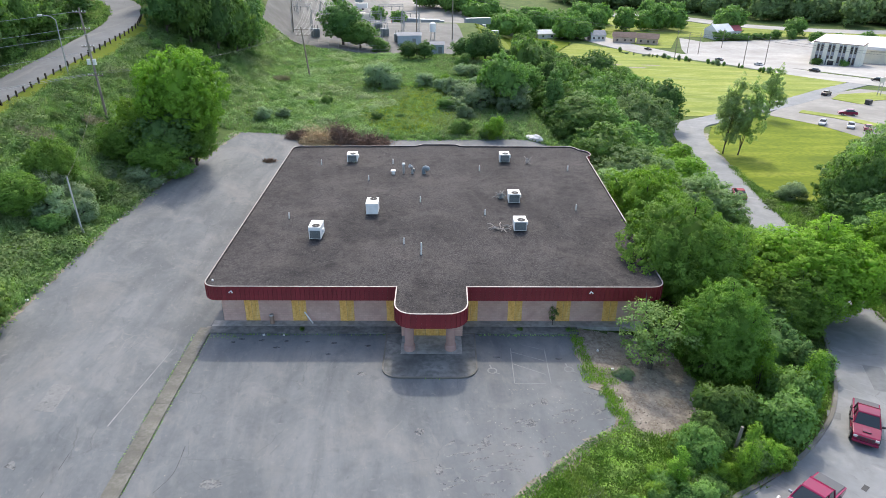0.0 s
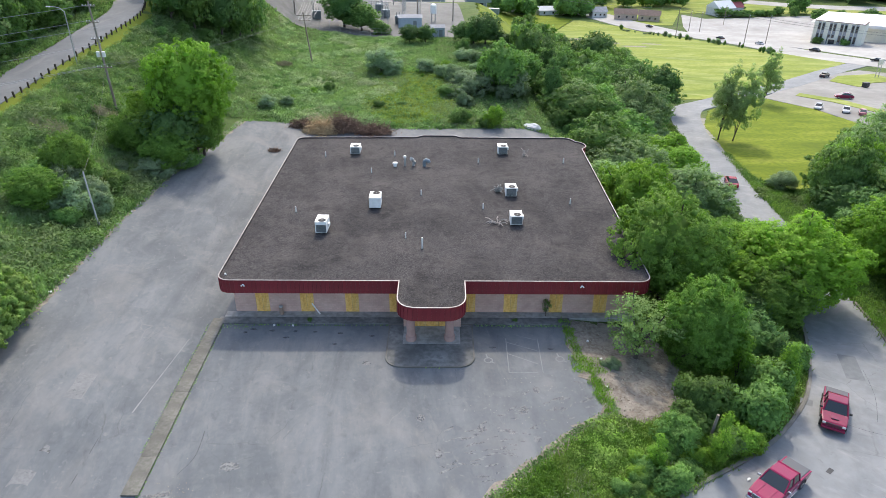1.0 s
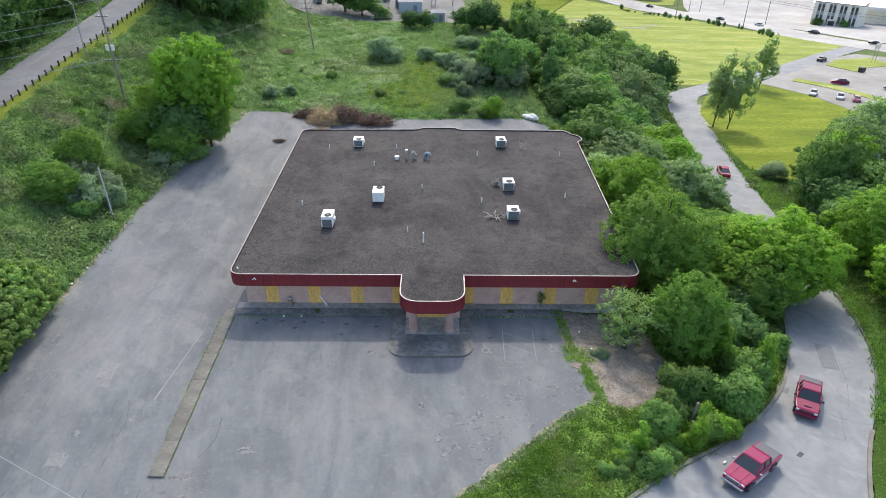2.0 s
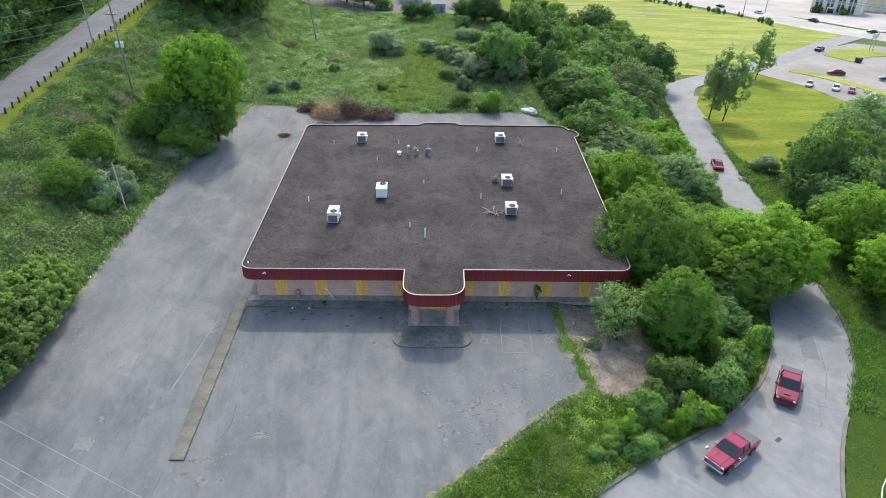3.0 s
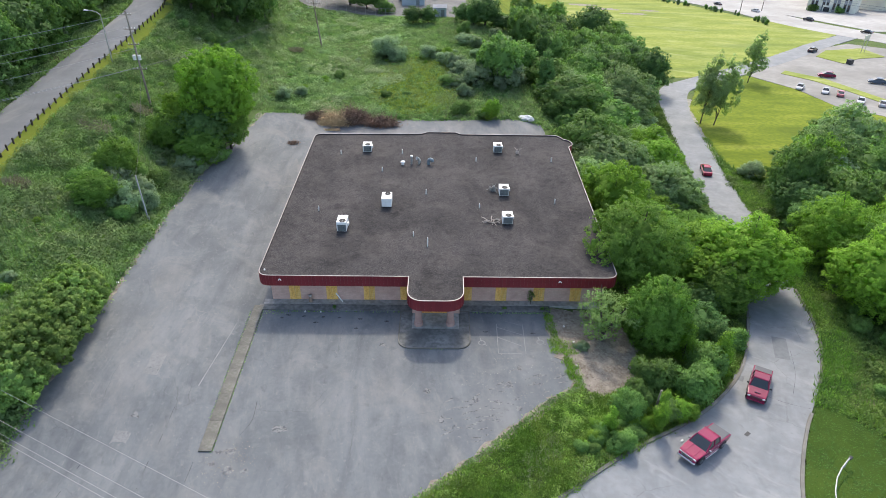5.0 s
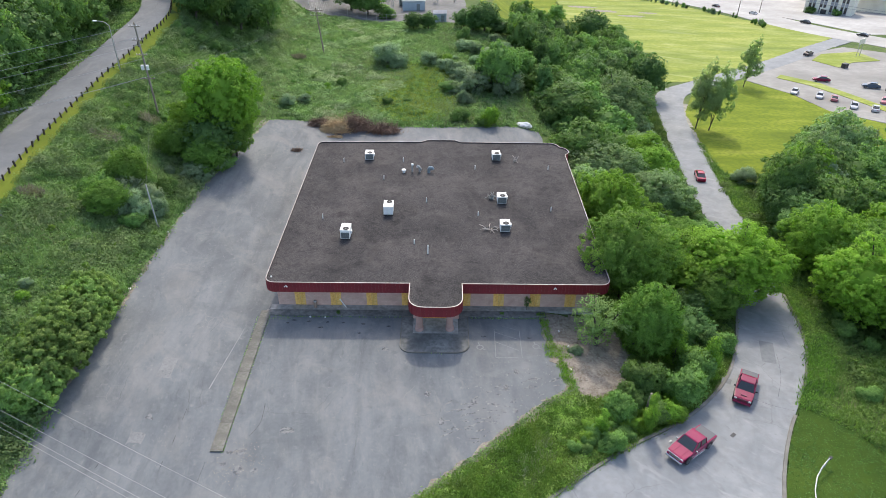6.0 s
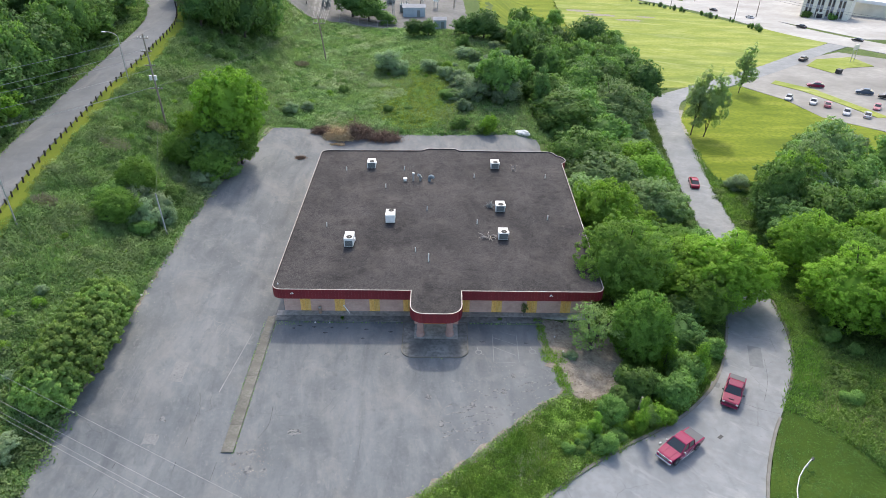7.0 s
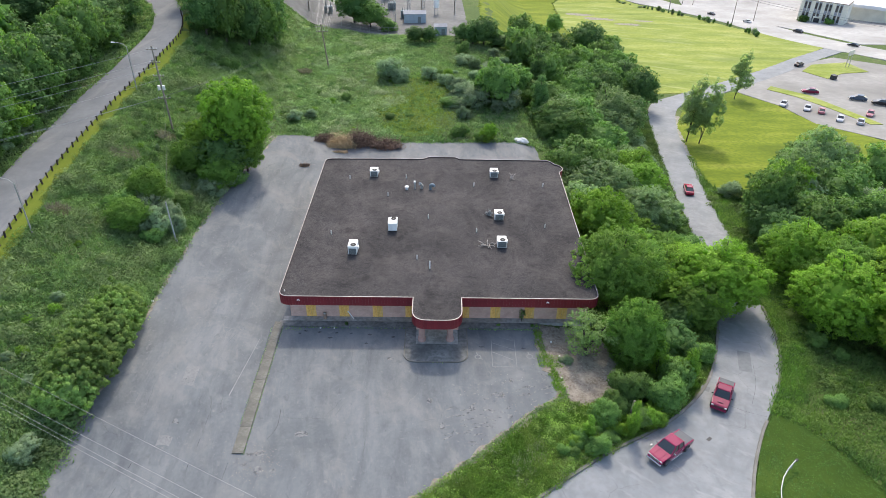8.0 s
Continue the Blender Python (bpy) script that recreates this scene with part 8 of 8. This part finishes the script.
PALE_BLUE = material("pale_blue_sheet", [(0.3, 0.36, 0.4), (0.38, 0.44, 0.48)], 0.6, 0.6)
cabin(-8.7, 205.0, 6.8, 4.6, 2.9, PALE_BLUE, GREYROOF, "blue-grey substation control hut with a pale roof")
cabin(-0.5, 190.5, 3.6, 3.2, 2.6, PALE_BLUE, GREYROOF, "small grey utility shed with a white roof")
tank = tagged(thing("storage_tank", -2.0, 214.5, z_at(-2.0, 214.5)), "small white storage tank standing on a steel frame", "tank")
bm = bmesh.new()
rod(bm, (0, 0, 2.2), (0, 0, 4.6), 0.95, 0.95, 18)
shell = part("shell", bm, WHITE, tank)
bm = bmesh.new()
rod(bm, (0, 0, 4.6), (0, 0, 5.0), 0.95, 0.3, 18)
part("cap", bm, WHITE, shell)
for a in range(4):
    bm = bmesh.new()
    u, v = 0.7 * math.cos(a * math.pi / 2 + 0.7), 0.7 * math.sin(a * math.pi / 2 + 0.7)
    rod(bm, (u * 1.2, v * 1.2, -0.1), (u, v, 2.3), 0.07, 0.07, 6)
    part("leg", bm, STEEL, tank)


def gantry(x, y, w, h, turn):
    """A substation frame: two lattice legs, a beam, insulators."""
    g = tagged(thing("substation_gantry", x, y, z_at(x, y), turn), "grey steel lattice frame of the substation", "gantry", "substation gantries")
    for s in (-1, 1):
        bm = bmesh.new()
        for a, b in ((-0.3, -0.3), (0.3, -0.3), (0.3, 0.3), (-0.3, 0.3)):
            rod(bm, (s * w / 2 + a, b, 0), (s * w / 2 + a * 0.6, b * 0.6, h), 0.05, 0.05, 4)
        for k in range(int(h)):
            rod(bm, (s * w / 2 - 0.3, -0.3, k), (s * w / 2 + 0.3, -0.3, k + 1), 0.03, 0.03, 4)
            rod(bm, (s * w / 2 + 0.3, 0.3, k), (s * w / 2 - 0.3, 0.3, k + 1), 0.03, 0.03, 4)
        part("leg", bm, STEEL, g)
    bm = bmesh.new()
    for a in (-0.2, 0.2):
        rod(bm, (-w / 2, a, h - 0.2), (w / 2, a, h - 0.2), 0.05, 0.05, 4)
        rod(bm, (-w / 2, a, h - 0.8), (w / 2, a, h - 0.8), 0.05, 0.05, 4)
    for k in range(int(w)):
        rod(bm, (-w / 2 + k, -0.2, h - 0.8), (-w / 2 + k + 1, -0.2, h - 0.2), 0.03, 0.03, 4)
    part("beam", bm, STEEL, g)
    for k in range(3):
        bm = bmesh.new()
        rod(bm, (-w / 3 + k * w / 3, 0, h - 0.8), (-w / 3 + k * w / 3, 0, h - 2.0), 0.09, 0.09, 6)
        part("insulator", bm, GRILLE, g)


gan_rng = random.Random(14)
for x, y in ((-39, 203), (-34, 211), (-40, 220), (-30, 222), (-22, 210), (-18, 203), (-14, 214), (-22, 226), (-9, 222), (-34, 234), (-16, 238)):
    gantry(x, y, gan_rng.uniform(5, 8), gan_rng.uniform(6, 10), gan_rng.uniform(-15, 15))
for x, y in ((-36, 206), (-27, 216), (-17, 220), (-12, 209), (-20, 232)):
    t = tagged(thing("power_transformer", x, y, z_at(x, y), 10), "grey finned power transformer on the gravel yard", "transformer", "power transformers")
    bm = bmesh.new()
    box(bm, 0, 0, 1.3, 2.6, 1.6, 2.2, 0.05)
    part("tank", bm, BLUEGREY, t)
    for k in range(3):
        bm = bmesh.new()
        rod(bm, (-0.8 + 0.8 * k, 0, 2.4), (-0.8 + 0.8 * k, 0, 3.4), 0.14, 0.06, 8)
        part("bushing", bm, GRILLE, t)
    for s in (-1, 1):
        bm = bmesh.new()
        for k in range(6):
            box(bm, -1.0 + 0.4 * k, s * 1.05, 1.3, 0.12, 0.5, 1.6)
        part("radiator", bm, GRILLE, t)


def fence(points, h, label):
    f = tagged(thing("chain_fence", points[0][0], points[0][1], 0), label, "fence", kind="structure")
    rows = along(points, 3.0)
    for p, d in rows:
        bm = bmesh.new()
        z = z_at(p.x, p.y)
        rod(bm, (p.x, p.y, z - 0.2), (p.x, p.y, z + h), 0.04, 0.04, 6)
        ob = part("post", bm, STEEL, f)
        ob.matrix_parent_inverse = f.matrix_basis.inverted()
    for level in (0.15, 0.55, 1.0):
        bm = bmesh.new()
        tube(bm, [(p.x, p.y, z_at(p.x, p.y) + h * level) for p, d in rows], 0.02, 4)
        ob = part("rail", bm, STEEL, f)
        ob.matrix_parent_inverse = f.matrix_basis.inverted()


fence([(-39, 194.5), (-28, 192), (-16, 188.6), (3.5, 188.6)], 2.2, "grey wire fence in front of the substation")

# parked trailers and lorries on the distant yards
yard_rng = random.Random(44)
for k in range(22):
    x, y = yard_rng.uniform(-75, 25), yard_rng.uniform(300, 410)
    t = tagged(thing("trailer", x, y, z_at(x, y), yard_rng.uniform(-20, 20)), "pale box trailer parked on the distant yard", "trailer", "distant trailers")
    bm = bmesh.new()
    box(bm, 0, 0, 2.3, yard_rng.uniform(6, 13), 2.5, 2.7, 0.04)
    part("box", bm, yard_rng.choice((OFFICE_WHITE, WHITE, BLUEGREY, REDROOF)), t)
    for wx in (-2.0, 1.6):
        bm = bmesh.new()
        rod(bm, (wx, -1.2, 0.5), (wx, 1.2, 0.5), 0.5, 0.5, 10)
        part("wheel", bm, RUBBER, t)

# roadside sign on the island and a low brown building at the side lot
sign = tagged(thing("roadside_sign", 146, 226, z_at(146, 226) + 0.1, 35), "blank white roadside sign on two posts", "sign")
bm = bmesh.new()
box(bm, 0, 0, 5.2, 3.4, 0.3, 1.8, 0.03)
part("panel", bm, OFFICE_WHITE, sign)
for s in (-1.2, 1.2):
    bm = bmesh.new()
    rod(bm, (s, 0, -0.3), (s, 0, 4.35), 0.1, 0.1, 8)
    part("post", bm, STEEL, sign)
skip = tagged(thing("waste_container", 131.5, 207.5, z_at(131.5, 207.5) + 0.1, 30), "dark waste container on the grass edge", "container")
bm = bmesh.new()
box(bm, 0, 0, 0.7, 1.8, 1.4, 1.3, 0.03)
part("bin", bm, DARK, skip)
bm = bmesh.new()
box(bm, 0, 0.05, 1.4, 1.86, 1.5, 0.1, 0.02)
part("lid", bm, DARK, skip)
house(163, 203, 16, 11, 4, 35, TANWALL, BROWNROOF, "low tan shop with a brown roof beside the side lot")
